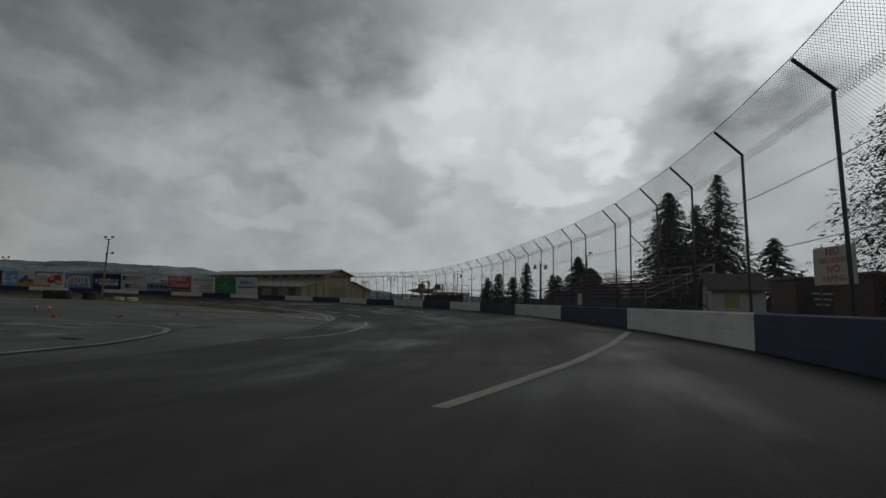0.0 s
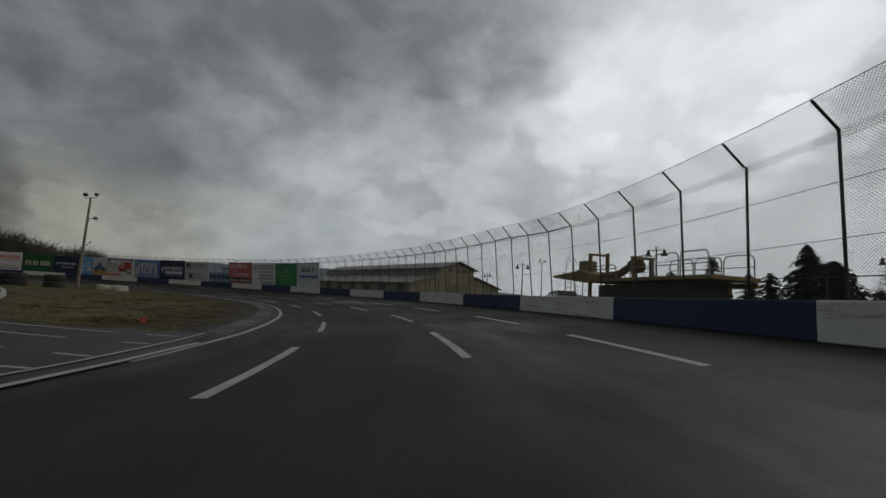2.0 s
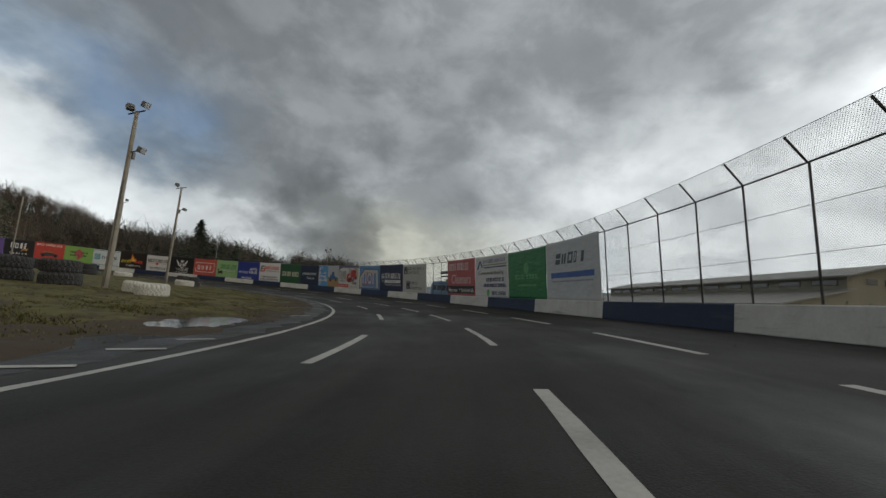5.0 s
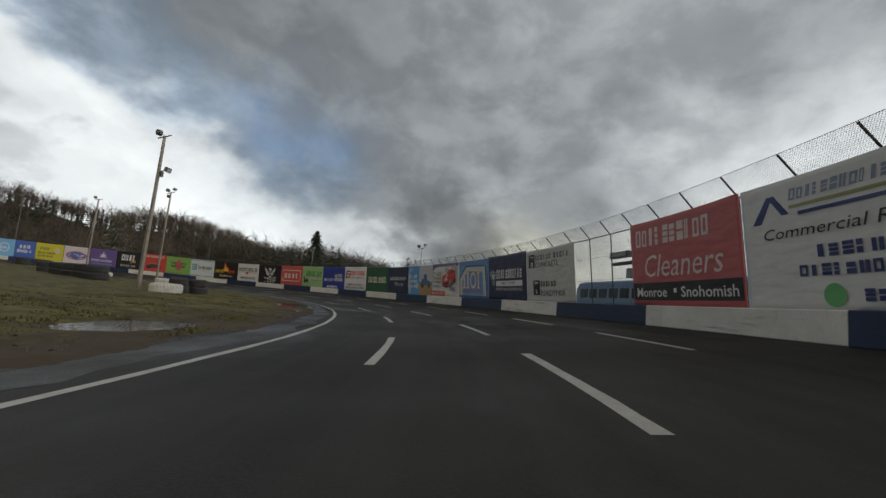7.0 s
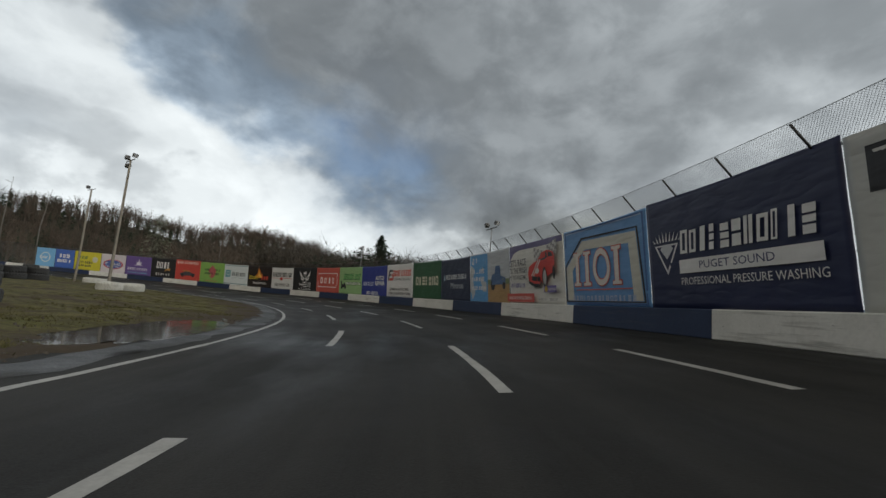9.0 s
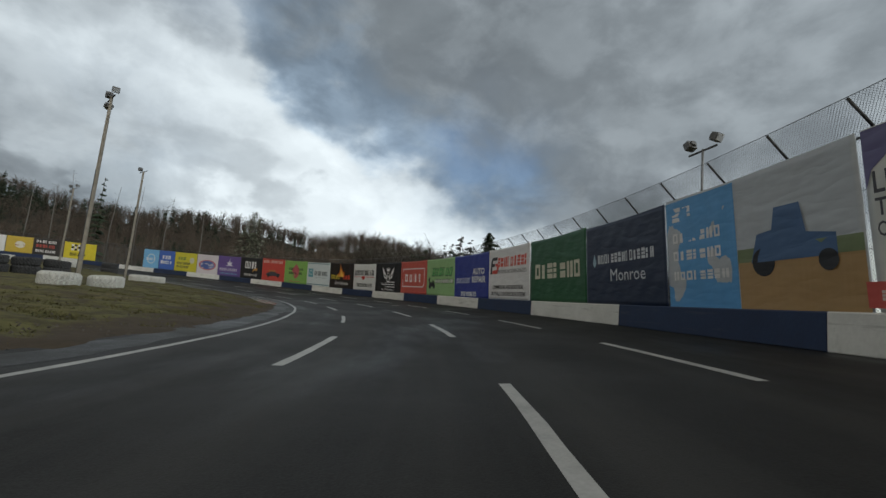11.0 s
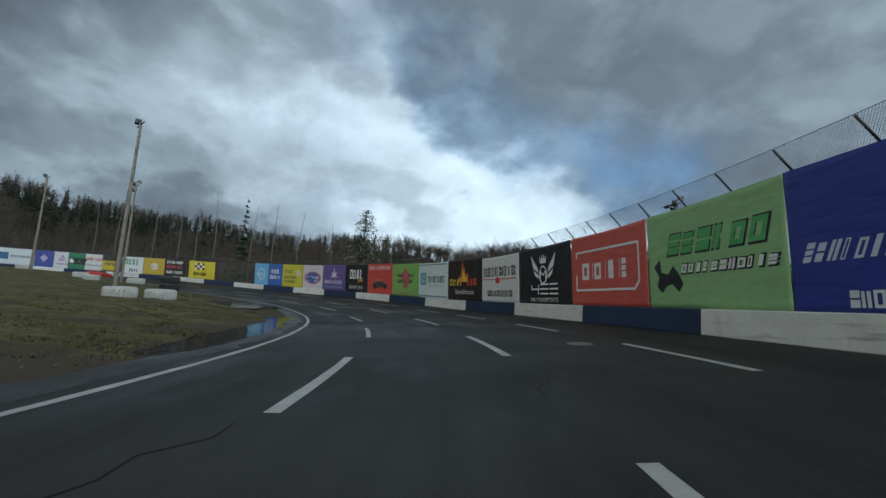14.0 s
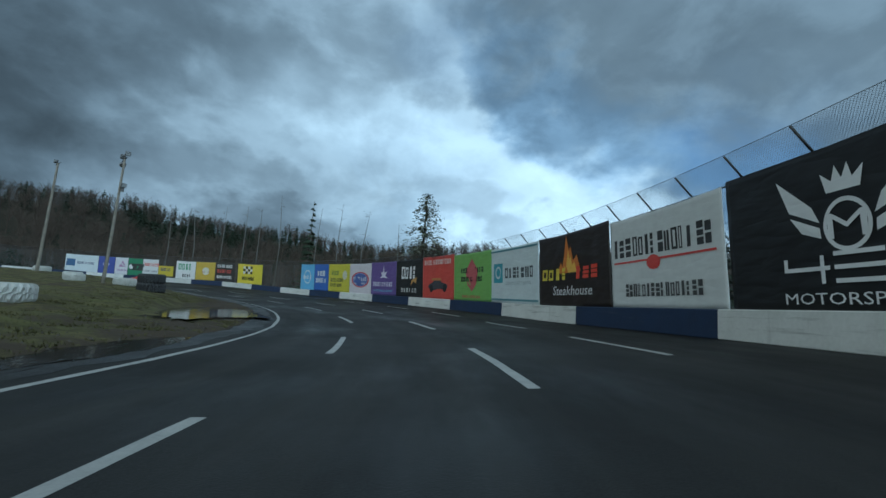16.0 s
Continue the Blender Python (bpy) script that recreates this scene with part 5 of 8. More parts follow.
banner(169.0, 174.5, (0.42, 0.45, 0.48), [strip(0.0, 0.0, 2.6, 2.95, (0.1, 0.3, 0.58)), mark(2, 0.05, 0.78, 0.9, 0.4, W_), mark(7, 0.05, 0.58, 1.9, 0.28, W_), mark(7, 0.05, 0.42, 1.9, 0.26, W_), mark(8, 0.05, 0.24, 2.1, 0.24, W_),
       strip(0.48, 0.0, 2.85, 1.1, (0.36, 0.23, 0.1)), strip(0.48, 0.34, 2.85, 0.3, (0.16, 0.2, 0.1)), shape(0.55, 0.3, [(0, 0.1), (0.2, 0.7), (0.6, 0.75), (0.7, 1.2), (1.3, 1.2), (1.4, 0.6), (2.0, 0.5), (2.0, 0.1)], (0.06, 0.12, 0.24)),
       round_shape(0.61, 0.33, 0.3, K_), round_shape(0.88, 0.31, 0.2, K_)], "blue banner with a tractor in a tan field")
banner(174.6, 179.5, (0.014, 0.024, 0.055), [shape(0.1, 0.52, [(0, 0), (0.14, 0.32), (0.28, 0), (0.14, -0.2)], (0.3, 0.42, 0.5)), mark(15, 0.18, 0.5, 3.5, 0.34, (0.55, 0.58, 0.62)), word("Monroe", 0.36, 0.28, 0.42, (0.55, 0.58, 0.62), 2.1)],
       "dark navy clinic banner with pale lettering", high=3.7)
banner(179.55, 184.95, (0.016, 0.085, 0.032), [mark(7, 0.1, 0.36, 4.5, 0.72, (0.55, 0.53, 0.42), 0, 0.18)], "dark green creased banner with cream block emblem", high=3.78)
banner(185.1, 190.6, (0.68, 0.68, 0.66), [shape(0.04, 0.5, [(0, 0), (0.24, 0), (0.3, 0.45), (0.62, 0.45), (0.66, 0.64), (0.36, 0.64), (0.4, 0.84), (0.98, 0.84), (1.02, 1.04), (0.34, 1.04), (0.12, 0.82)], K_), shape(0.09, 0.5, [(0, 0), (0.72, 0), (0.92, 0.2), (0.92, 0.5), (0.74, 0.64), (0.46, 0.64), (0.44, 0.48), (0.66, 0.46), (0.68, 0.26), (0.04, 0.22)], (0.55, 0.07, 0.05)), mark(9, 0.23, 0.63, 4.05, 0.58, (0.6, 0.08, 0.05), 0.12, 0.18), word("SYSTEMS INCORPORATED", 0.23, 0.5, 0.22, (0.06, 0.06, 0.06), 3.9),
       word("COMMERCIAL AND INDUSTRIAL", 0.12, 0.2, 0.23, (0.04, 0.04, 0.04), 4.1, 0.12, 0.022), word("DRYWALL CONSTRUCTION SYSTEMS", 0.08, 0.07, 0.23, (0.04, 0.04, 0.04), 4.6, 0.12, 0.022)], "white drywall-contractor banner with red emblem", high=3.8)
banner(190.7, 196.35, (0.022, 0.038, 0.24), [mark(9, 0.05, 0.33, 2.45, 0.4, (0.5, 0.53, 0.65), 0.45, 0.3), word("AUTO", 0.55, 0.53, 0.42, (0.68, 0.7, 0.75), 1.95, 0, 0.035), word("REPAIR", 0.54, 0.35, 0.42, (0.68, 0.7, 0.75), 2.2, 0, 0.03), mark(12, 0.22, 0.03, 2.6, 0.32, (0.6, 0.62, 0.7), 0, 0.12)],
       "royal blue auto repair banner with white lettering", high=3.76)
banner(196.4, 201.7, (0.26, 0.43, 0.19), [mark(6, 0.18, 0.52, 3.9, 0.72, K_, 0.3, 0.12), mark(6, 0.19, 0.54, 3.85, 0.62, (0.1, 0.34, 0.1), 0.3, 0.22), mark(11, 0.3, 0.33, 3.5, 0.34, K_, 0.3, 0.08), mark(11, 0.305, 0.345, 3.45, 0.26, (0.66, 0.68, 0.64), 0.3, 0.25),
       shape(0.06, 0.2, [(x * 1.25, y * 1.25) for x, y in RIDER], K_)], "lime green motorsport banner with dark bike emblem", high=3.76)
banner(201.8, 207.2, (0.47, 0.085, 0.062), [("emblem", 0.07, 0.2, ([(0.0, 0.0), (4.3, 0.0), (4.6, 0.3), (4.6, 1.75), (0.0, 1.75), (0.09, 0.09), (4.26, 0.09), (4.51, 0.34), (4.51, 1.66), (0.09, 1.66)], [(0, 1, 6, 5), (1, 2, 7, 6), (2, 3, 8, 7), (3, 4, 9, 8), (4, 0, 5, 9)]), W_),
       mark(4, 0.17, 0.36, 3.9, 0.72, W_, 0, 0.42), strip(0.325, 0.36, 0.03, 0.72, W_), strip(0.505, 0.36, 0.03, 0.72, W_), strip(0.685, 0.36, 0.03, 0.72, W_)], "red bank banner with white rounded frame", high=3.74)
banner(207.3, 212.8, (0.009, 0.009, 0.01), [shape(0.25, 0.44, pts, W_) for pts in FEATHERS] + [shape(0.585, 0.44, mirrored(pts), W_) for pts in FEATHERS] + [shape(0.442, 0.7, CROWN, W_), round_shape(0.5, 0.5, 0.48, W_, 0.4, 0.9),
       word("M", 0.437, 0.42, 0.46, W_, 0.7), strip(0.26, 0.24, 0.95, 0.08, W_), strip(0.26, 0.24, 0.08, 0.26, W_), strip(0.4, 0.16, 0.08, 0.52, W_)]
       + [strip(u, v, 0.85, 0.08, W_) for u in (0.45, 0.63) for v in (0.16, 0.24, 0.32)] + [word("MOTORSPORTS", 0.26, 0.035, 0.21, W_, 2.9)], "black motorsport banner with white winged crown emblem", high=3.74)
banner(212.95, 218.0, (0.56, 0.57, 0.56), [mark(3, 0.04, 0.56, 1.0, 0.62, (0.03, 0.03, 0.03), 0, 0.2), mark(4, 0.25, 0.56, 1.2, 0.62, (0.03, 0.03, 0.03), 0, 0.2), mark(5, 0.5, 0.56, 1.5, 0.62, (0.03, 0.03, 0.03), 0, 0.2), mark(2, 0.82, 0.56, 0.6, 0.62, (0.03, 0.03, 0.03), 0, 0.2),
       strip(0.04, 0.49, 4.6, 0.06, (0.5, 0.06, 0.05)), round_shape(0.45, 0.47, 0.22, (0.5, 0.06, 0.05), 0, 1.5), mark(16, 0.16, 0.12, 3.5, 0.4, (0.06, 0.06, 0.06), 0, 0.25)], "white fencing banner with black lettering blocks and red line", high=3.66)
banner(218.1, 223.6, (0.016, 0.011, 0.008), [shape(0.3, 0.45, FLAME, (0.5, 0.16, 0.02)), shape(0.38, 0.45, [(x * 0.6, y * 0.62) for x, y in FLAME], (0.65, 0.4, 0.06)), mark(4, 0.05, 0.36, 2.3, 0.5, (0.55, 0.45, 0.04), 0.1), mark(3, 0.56, 0.36, 1.7, 0.5, (0.55, 0.06, 0.03), 0.1),
       word("Steakhouse", 0.22, 0.15, 0.38, W_, 3.1, 0.2)], "black steakhouse banner with orange flame", high=3.8)
banner(223.7, 229.05, (0.55, 0.6, 0.61), [strip(0.06, 0.36, 1.1, 1.1, (0.08, 0.28, 0.34)), round_shape(0.165, 0.55, 0.36, (0.5, 0.56, 0.58), 0.24), mark(7, 0.32, 0.44, 3.2, 0.56, (0.05, 0.06, 0.07), 0, 0.25), word("COMMUNITY BANK", 0.32, 0.32, 0.18, (0.3, 0.34, 0.36), 2.9),
       strip(0.0, 0.93, 5.3, 0.1, (0.1, 0.22, 0.26)), strip(0.0, 0.04, 5.3, 0.1, (0.1, 0.22, 0.26))], "pale blue-grey bank banner with teal square", high=3.78)
banner(229.1, 234.4, (0.2, 0.38, 0.09), [("emblem", 0.5, 0.52, ([(0, 1.1), (-0.9, 0.3), (-0.6, -0.6), (0, -1.05), (0.6, -0.6), (0.9, 0.3)], [(0, 1, 2, 3, 4, 5)]), (0.4, 0.09, 0.1)), mark(10, 0.2, 0.58, 3.3, 0.32, K_), mark(9, 0.2, 0.4, 3.2, 0.32, K_), mark(12, 0.25, 0.06, 2.6, 0.16, (0.4, 0.1, 0.08))],
       "bright green battery banner with red emblem", high=3.85)
banner(234.45, 239.65, (0.47, 0.06, 0.045), [mark(12, 0.05, 0.8, 4.6, 0.38, (0.62, 0.5, 0.46)), ("emblem", 0.18, 0.2, ([(x * 2.1, y * 0.9) for x, y in CAR], [tuple(range(len(CAR)))]), (0.05, 0.05, 0.06)), round_shape(0.3, 0.23, 0.3, K_), round_shape(0.72, 0.25, 0.3, K_), strip(0.3, 0.42, 1.6, 0.18, (0.4, 0.18, 0.05))],
       "red kart-shop banner with a dark racing car", high=3.95)
banner(239.75, 244.6, (0.012, 0.012, 0.014), [mark(4, 0.2, 0.48, 2.9, 1.05, W_, 0.05, 0.18), shape(0.56, 0.3, [(0, 0), (0.5, 0.35), (1.0, 0.2), (1.15, 0.7), (0.6, 0.6), (0.2, 0.45)], (0.5, 0.26, 0.06)), mark(6, 0.2, 0.12, 3.0, 0.36, (0.5, 0.5, 0.48), 0, 0.4)], "black radio banner with bold white blocks", high=3.9)
banner(244.7, 249.7, (0.12, 0.075, 0.25), [shape(0.33, 0.5, [(x * 1.6, y * 1.3) for x, y in LEAF], (0.6, 0.58, 0.66)), mark(9, 0.08, 0.26, 4.1, 0.42, (0.5, 0.48, 0.58)), mark(14, 0.1, 0.1, 4.0, 0.18, (0.15, 0.35, 0.5))], "purple banner with pale leaf emblem", high=3.86)
banner(249.8, 254.4, (0.56, 0.52, 0.55), [round_shape(0.5, 0.5, 0.82, (0.42, 0.06, 0.08), 0.7, 2.3), round_shape(0.5, 0.5, 0.68, (0.07, 0.11, 0.33), 0, 2.3), mark(7, 0.2, 0.46, 2.8, 0.4, W_), mark(14, 0.24, 0.36, 2.4, 0.16, W_)], "pale pink supplier banner with red-rimmed blue oval", high=3.8, low=0.45)
banner(254.5, 259.3, (0.52, 0.47, 0.035), [mark(3, 0.14, 0.6, 1.7, 0.5, (0.12, 0.2, 0.06), 0.2), round_shape(0.78, 0.6, 0.5, (0.5, 0.5, 0.4)), mark(8, 0.1, 0.36, 2.9, 0.4, (0.07, 0.08, 0.04)), mark(7, 0.1, 0.18, 2.7, 0.36, (0.07, 0.08, 0.04))], "yellow banner with dark green lettering blocks", high=3.82)
banner(259.4, 262.7, (0.05, 0.12, 0.42), [mark(3, 0.2, 0.55, 1.9, 0.6, W_, 0, 0.16), mark(5, 0.12, 0.3, 2.5, 0.52, W_, 0, 0.16)], "blue drinks banner with white block emblem", high=3.86)
banner(262.8, 266.0, (0.17, 0.4, 0.66), [round_shape(0.5, 0.5, 0.85, (0.55, 0.62, 0.68), 0.7), mark(5, 0.2, 0.42, 1.9, 0.42, W_)], "sky blue drinks banner with white round emblem", high=3.86)

# ---- banners on the far stretch of the wall ----
FAR = nearest(-104.36, -62.63)[0]
far_list = [
    (-1.3, 4.7, (0.62, 0.52, 0.03), [("emblem", 0.22 + 0.1 * i, 0.5 + 0.13 * j, bar(0.46, 0.36, 1), (K_ if (i + j) % 2 else W_)) for i in range(4) for j in range(3)] + [mark(8, 0.2, 0.18, 2.9, 0.5, K_)], "yellow banner with chequered flag"),
    (5.5, 10.1, (0.03, 0.028, 0.026), [mark(7, 0.1, 0.74, 3.6, 0.45, W_), mark(6, 0.1, 0.46, 3.4, 0.5, (0.45, 0.08, 0.06)), mark(9, 0.1, 0.16, 3.7, 0.42, W_)], "dark banner with white and red blocks"),
    (10.2, 14.6, (0.5, 0.36, 0.05), [round_shape(0.52, 0.5, 0.6, (0.6, 0.58, 0.5), 0, 1.4), mark(6, 0.34, 0.42, 1.6, 0.3, (0.3, 0.12, 0.05))], "golden banner with pale oval"),
    (14.7, 19.0, (0.66, 0.67, 0.65), [mark(4, 0.12, 0.52, 3.1, 0.95, (0.04, 0.26, 0.1)), mark(4, 0.34, 0.1, 2.0, 0.5, (0.05, 0.05, 0.05))], "white broadcaster banner with green blocks"),
    (19.6, 22.8, (0.5, 0.4, 0.03), [mark(6, 0.15, 0.5, 2.1, 0.5, (0.05, 0.06, 0.12))], "small yellow banner with dark blocks"),
    (22.9, 26.1, (0.6, 0.6, 0.6), [mark(9, 0.1, 0.6, 3.2, 0.5, (0.5, 0.07, 0.06)), mark(9, 0.14, 0.25, 2.8, 0.3, (0.2, 0.2, 0.22))], "white newspaper banner with red blocks"),
    (26.2, 29.1, (0.05, 0.2, 0.1), [strip(0.08, 0.3, 3.0, 1.1, (0.03, 0.03, 0.03)), round_shape(0.2, 0.5, 0.42, W_)], "green banner with black band and white disc"),
    (29.2, 31.7, (0.58, 0.57, 0.6), [shape(0.3, 0.45, [(0, 0), (0.7, 1.1), (1.4, 0)], (0.35, 0.2, 0.35)), mark(6, 0.2, 0.2, 2.1, 0.3, (0.3, 0.2, 0.35))], "pale banner with mauve peak emblem"),
    (31.8, 34.9, (0.06, 0.08, 0.3), [shape(0.25, 0.3, [(0, 0.7), (0.7, 1.3), (1.4, 0.7), (0.7, 0)], (0.4, 0.36, 0.55))], "indigo banner with pale diamond"),
    (35.0, 41.0, (0.56, 0.6, 0.62), [strip(0.03, 0.3, 1.6, 1.2, (0.06, 0.12, 0.24)), mark(9, 0.36, 0.45, 3.3, 0.4, (0.1, 0.12, 0.2))], "pale banner with navy block"),
]
for a, b, colour, items, text in far_list:
    small = a == 19.6
    banner(FAR + a, FAR + b, colour, items, text, high=2.6 if small else 3.55, low=0.95 if small else 0.72)

# ---- flood-light poles of the infield ----
LAMP_GREY = plain("lamp_housing", (0.16, 0.16, 0.16), 0.5, 0.4)
LAMP_FACE = plain("lamp_glass", (0.42, 0.43, 0.44), 0.15)


def floodlight(parent, place, turn, tilt):
    m = pose(*place, 0, tilt, turn)
    bm = bmesh.new()
    box(bm, (0, 0, 0), (0.24, 0.33, 0.29), 0.04)
    box(bm, (-0.15, 0, 0), (0.1, 0.18, 0.17), 0.025)
    bm.transform(m)
    head = part("floodlight", bm, LAMP_GREY, parent)
    bm = bmesh.new()
    box(bm, (0.125, 0, 0), (0.02, 0.28, 0.24), 0.008)
    bm.transform(m)
    part("lens", bm, LAMP_FACE, head)
    return head


def light_pole(x, y, base, top, heads, bracket=True, lean=(0.0, 0.0), turn=0.0, radius=0.17, mat=None, label=""):
    thing = empty("light_pole", (x, y, base))
    high = top - base
    mat, radius = mat or WOOD_POLE, radius * 0.8
    bm = bmesh.new()
    n = 8
    tube(bm, [(lean[0] * (i / n), lean[1] * (i / n), -0.3 + (high + 0.3) * i / n) for i in range(n + 1)], radius, 12, radius * 0.62)
    part("pole", bm, mat, thing, "", True)
    tip = Vector((lean[0], lean[1], high))
    bm = bmesh.new()
    side = Vector((math.cos(turn), math.sin(turn), 0))
    tube(bm, [tip - side * 0.45 + Vector((0, 0, -0.15)), tip + side * 0.45 + Vector((0, 0, 0.05))], 0.035, 6)
    part("cross_arm", bm, DARK_STEEL, thing)
    for k in range(heads):
        off = (-0.42, 0.42, -0.2)[k]
        floodlight(thing, tuple(tip + side * off + Vector((0, 0, 0.2 + 0.12 * (k == 1) - 0.65 * (k == 2)))), math.degrees(turn) + (160, -10, 120)[k], 24)
    if bracket:
        bm = bmesh.new()
        low = Vector((lean[0] * 0.76, lean[1] * 0.76, high * 0.76))
        tube(bm, [low, low + side * 0.55 + Vector((0, 0, 0.12))], 0.03, 6)
        part("bracket", bm, DARK_STEEL, thing)
        floodlight(thing, tuple(low + side * 0.62 + Vector((0, 0, 0.12))), math.degrees(turn), 18)
        bm = bmesh.new()
        box(bm, tuple(low + Vector((-0.18, 0, -0.1))), (0.16, 0.2, 0.34), 0.02)
        part("control_box", bm, LAMP_GREY, thing)
    bm = bmesh.new()
    tube(bm, [(radius * 0.9, 0.05, 0.1), (radius * 0.8 + lean[0] * 0.3, 0.05 + lean[1] * 0.3, high * 0.3), (radius * 0.7 + lean[0] * 0.6, 0.05 + lean[1] * 0.6, high * 0.6)], 0.02, 5)
    part("conduit", bm, DARK_STEEL, thing)
    tagged(thing, label or "tall weathered wooden pole with floodlights in the infield grass", "light pole", group="floodlight poles")
    return thing


FACE = radians(100)
light_pole(-61.9, 38.6, ground_z(-61.9, 38.6), 7.75, 2, turn=radians(85), label="pale wooden pole with paired floodlights in the infield grass")
light_pole(-81.8, 27.0, ground_z(-81.8, 27.0), 8.5, 1, turn=FACE, radius=0.165, label="thick leaning wooden pole with one floodlight beside painted tyres")
light_pole(-96.6, 8.55, ground_z(-96.6, 8.55), 9.1, 3, False, turn=FACE, radius=0.14, label="wooden pole with a cluster of floodlights beside white tyres")
light_pole(-101.8, -11.6, ground_z(-101.8, -11.6), 9.6, 1, False, turn=radians(120), radius=0.155, label="tall wooden pole with a single floodlight among white tyres")
light_pole(-98.5, -31.0, ground_z(-98.5, -31.0), 9.5, 3, turn=radians(130), radius=0.14)
light_pole(-88.2, -43.0, ground_z(-88.2, -43.0), 11.2, 1, turn=radians(140), radius=0.17)
light_pole(-133.4, -0.2, -0.1, 7.9, 3, False, turn=radians(60), radius=0.09, mat=GALV, label="slim steel pole with floodlights behind the wall")
light_pole(-109.8, 32.4, 0, 6.1, 2, False, turn=radians(80), radius=0.08, mat=GALV, label="slim grey pole with small floodlights behind the wall")
light_pole(-188.8, -46.5, 0, 16.0, 2, False, turn=radians(60), radius=0.16, mat=GALV, label="distant steel light pole behind the wall")

# ---- tyres marking the inner edge ----
def tyre_mesh(name, mat, r=0.84, w=0.62):
    bm = bmesh.new()
    rows = [(0.56, 0.08, 0), (0.52, 0.25 * w, 0), (0.52, 0.75 * w, 0), (0.56, w - 0.08, 0), (0.66, w - 0.01, 0), (0.84, w, 0), (0.93, w - 0.05, 1), (0.98, w * 0.8, 1), (0.98, w * 0.53, 3), (0.98, w * 0.47, -3), (0.98, w * 0.2, -1), (0.93, 0.05, -1), (0.84, 0.0, 0), (0.66, 0.01, 0)]
    n = 96
    rings = []
    for i in range(n):
        a = 2 * math.pi * i / n
        ring = []
        for f, z, lug in rows:
            deep = 0.0
            if lug:
                deep = 0.0 if (i + abs(lug) + (2 if lug < 0 else 0)) % 4 < 2 else 0.075
            ring.append(bm.verts.new((math.cos(a) * r * (f - deep), math.sin(a) * r * (f - deep), z)))
        rings.append(ring)
    for i in range(n):
        p, q = rings[i], rings[(i + 1) % n]
        for j in range(len(rows)):
            k = (j + 1) % len(rows)
            bm.faces.new((p[j], q[j], q[k], p[k]))
    bmesh.ops.recalc_face_normals(bm, faces=bm.faces)
    me = bpy.data.meshes.new(name)
    bm.to_mesh(me)
    bm.free()
    me.materials.append(mat)
    return me


TYRE_WHITE, TYRE_BLACK = tyre_mesh("tyre", WHITE_RUBBER), tyre_mesh("tyre", RUBBER)
# place, white or black, height of its foot over the ground, size
TYRES = [(-82.9, 28.0, 1, 0, 1.0), (-81.9, 28.9, 1, 0, 0.95), (-95.8, 10.7, 1, 0, 1.05), (-97.6, 9.9, 1, 0, 1.0), (-102.5, -9.4, 1, 0, 1.05), (-104.1, -11.2, 1, 0, 1.08), (-99.5, -31.9, 1, 0, 1.0),
         (-95.8, -33.0, 1, 0, 0.9), (-94.2, -36.2, 1, 0, 0.9), (-60.6, 41.9, 1, 0, 0.88), (-61.5, 40.55, 1, 0, 0.85), (-86.0, -48.0, 1, 0, 1.0), (-70.0, -58.0, 1, 0, 1.0)]
for x, y, size in ((-61.15, 37.15, 0.95), (-61.35, 34.55, 0.92), (-62.0, 33.2, 0.92), (-84.55, 26.8, 0.66), (-85.65, 27.2, 0.66), (-87.8, 13.6, 1.0), (-88.5, 11.6, 1.0), (-89.3, 9.6, 1.0), (-89.7, 7.5, 1.0), (-90.1, 5.3, 1.0), (-90.9, 3.1, 1.0),
                   (-93.5, -4.0, 0.95), (-95.1, -4.4, 0.95), (-96.7, -4.8, 0.95), (-102.8, -27.2, 1.0)):
    TYRES += [(x, y, 0, 0, size), (x + 0.05, y - 0.06, 0, 0.6 * (0.45 + 0.55 * size), size * 0.97)]
for x, y, white, up, size in TYRES:
    size *= 0.9 if white else 1.0
    me = TYRE_WHITE if white else TYRE_BLACK
    ob = new("tyre", me)
    ob.matrix_world = pose(x, y, ground_z(x, y) - 0.06 + up, random.uniform(-3, 3), random.uniform(-3, 3), random.uniform(0, 360)) @ Matrix.Diagonal((size, size, 0.45 + 0.55 * size, 1.0))
    tagged(ob, "large white-painted tractor tyre lying in the grass" if white else "black rubber tyre stacked on another" if up else "large black rubber tyre lying in the grass", "tyre", group="marker tyres")

# ---- puddles along the low inner edge ----
WATER = bpy.data.materials.new("still_water")
WATER.use_nodes = True
wp = WATER.node_tree.nodes["Principled BSDF"]
wp.inputs["Base Color"].default_value, wp.inputs["Roughness"].default_value, wp.inputs["IOR"].default_value = (0.012, 0.011, 0.009, 1), 0.08, 1.33
rip = WATER.node_tree.nodes.new("ShaderNodeTexNoise")
rip.inputs["Scale"].default_value = 14
bmpn = WATER.node_tree.nodes.new("ShaderNodeBump")
bmpn.inputs["Strength"].default_value, bmpn.inputs["Distance"].default_value = 0.3, 0.02
WATER.node_tree.links.new(rip.outputs["Fac"], bmpn.inputs["Height"])
WATER.node_tree.links.new(bmpn.outputs[0], wp.inputs["Normal"])
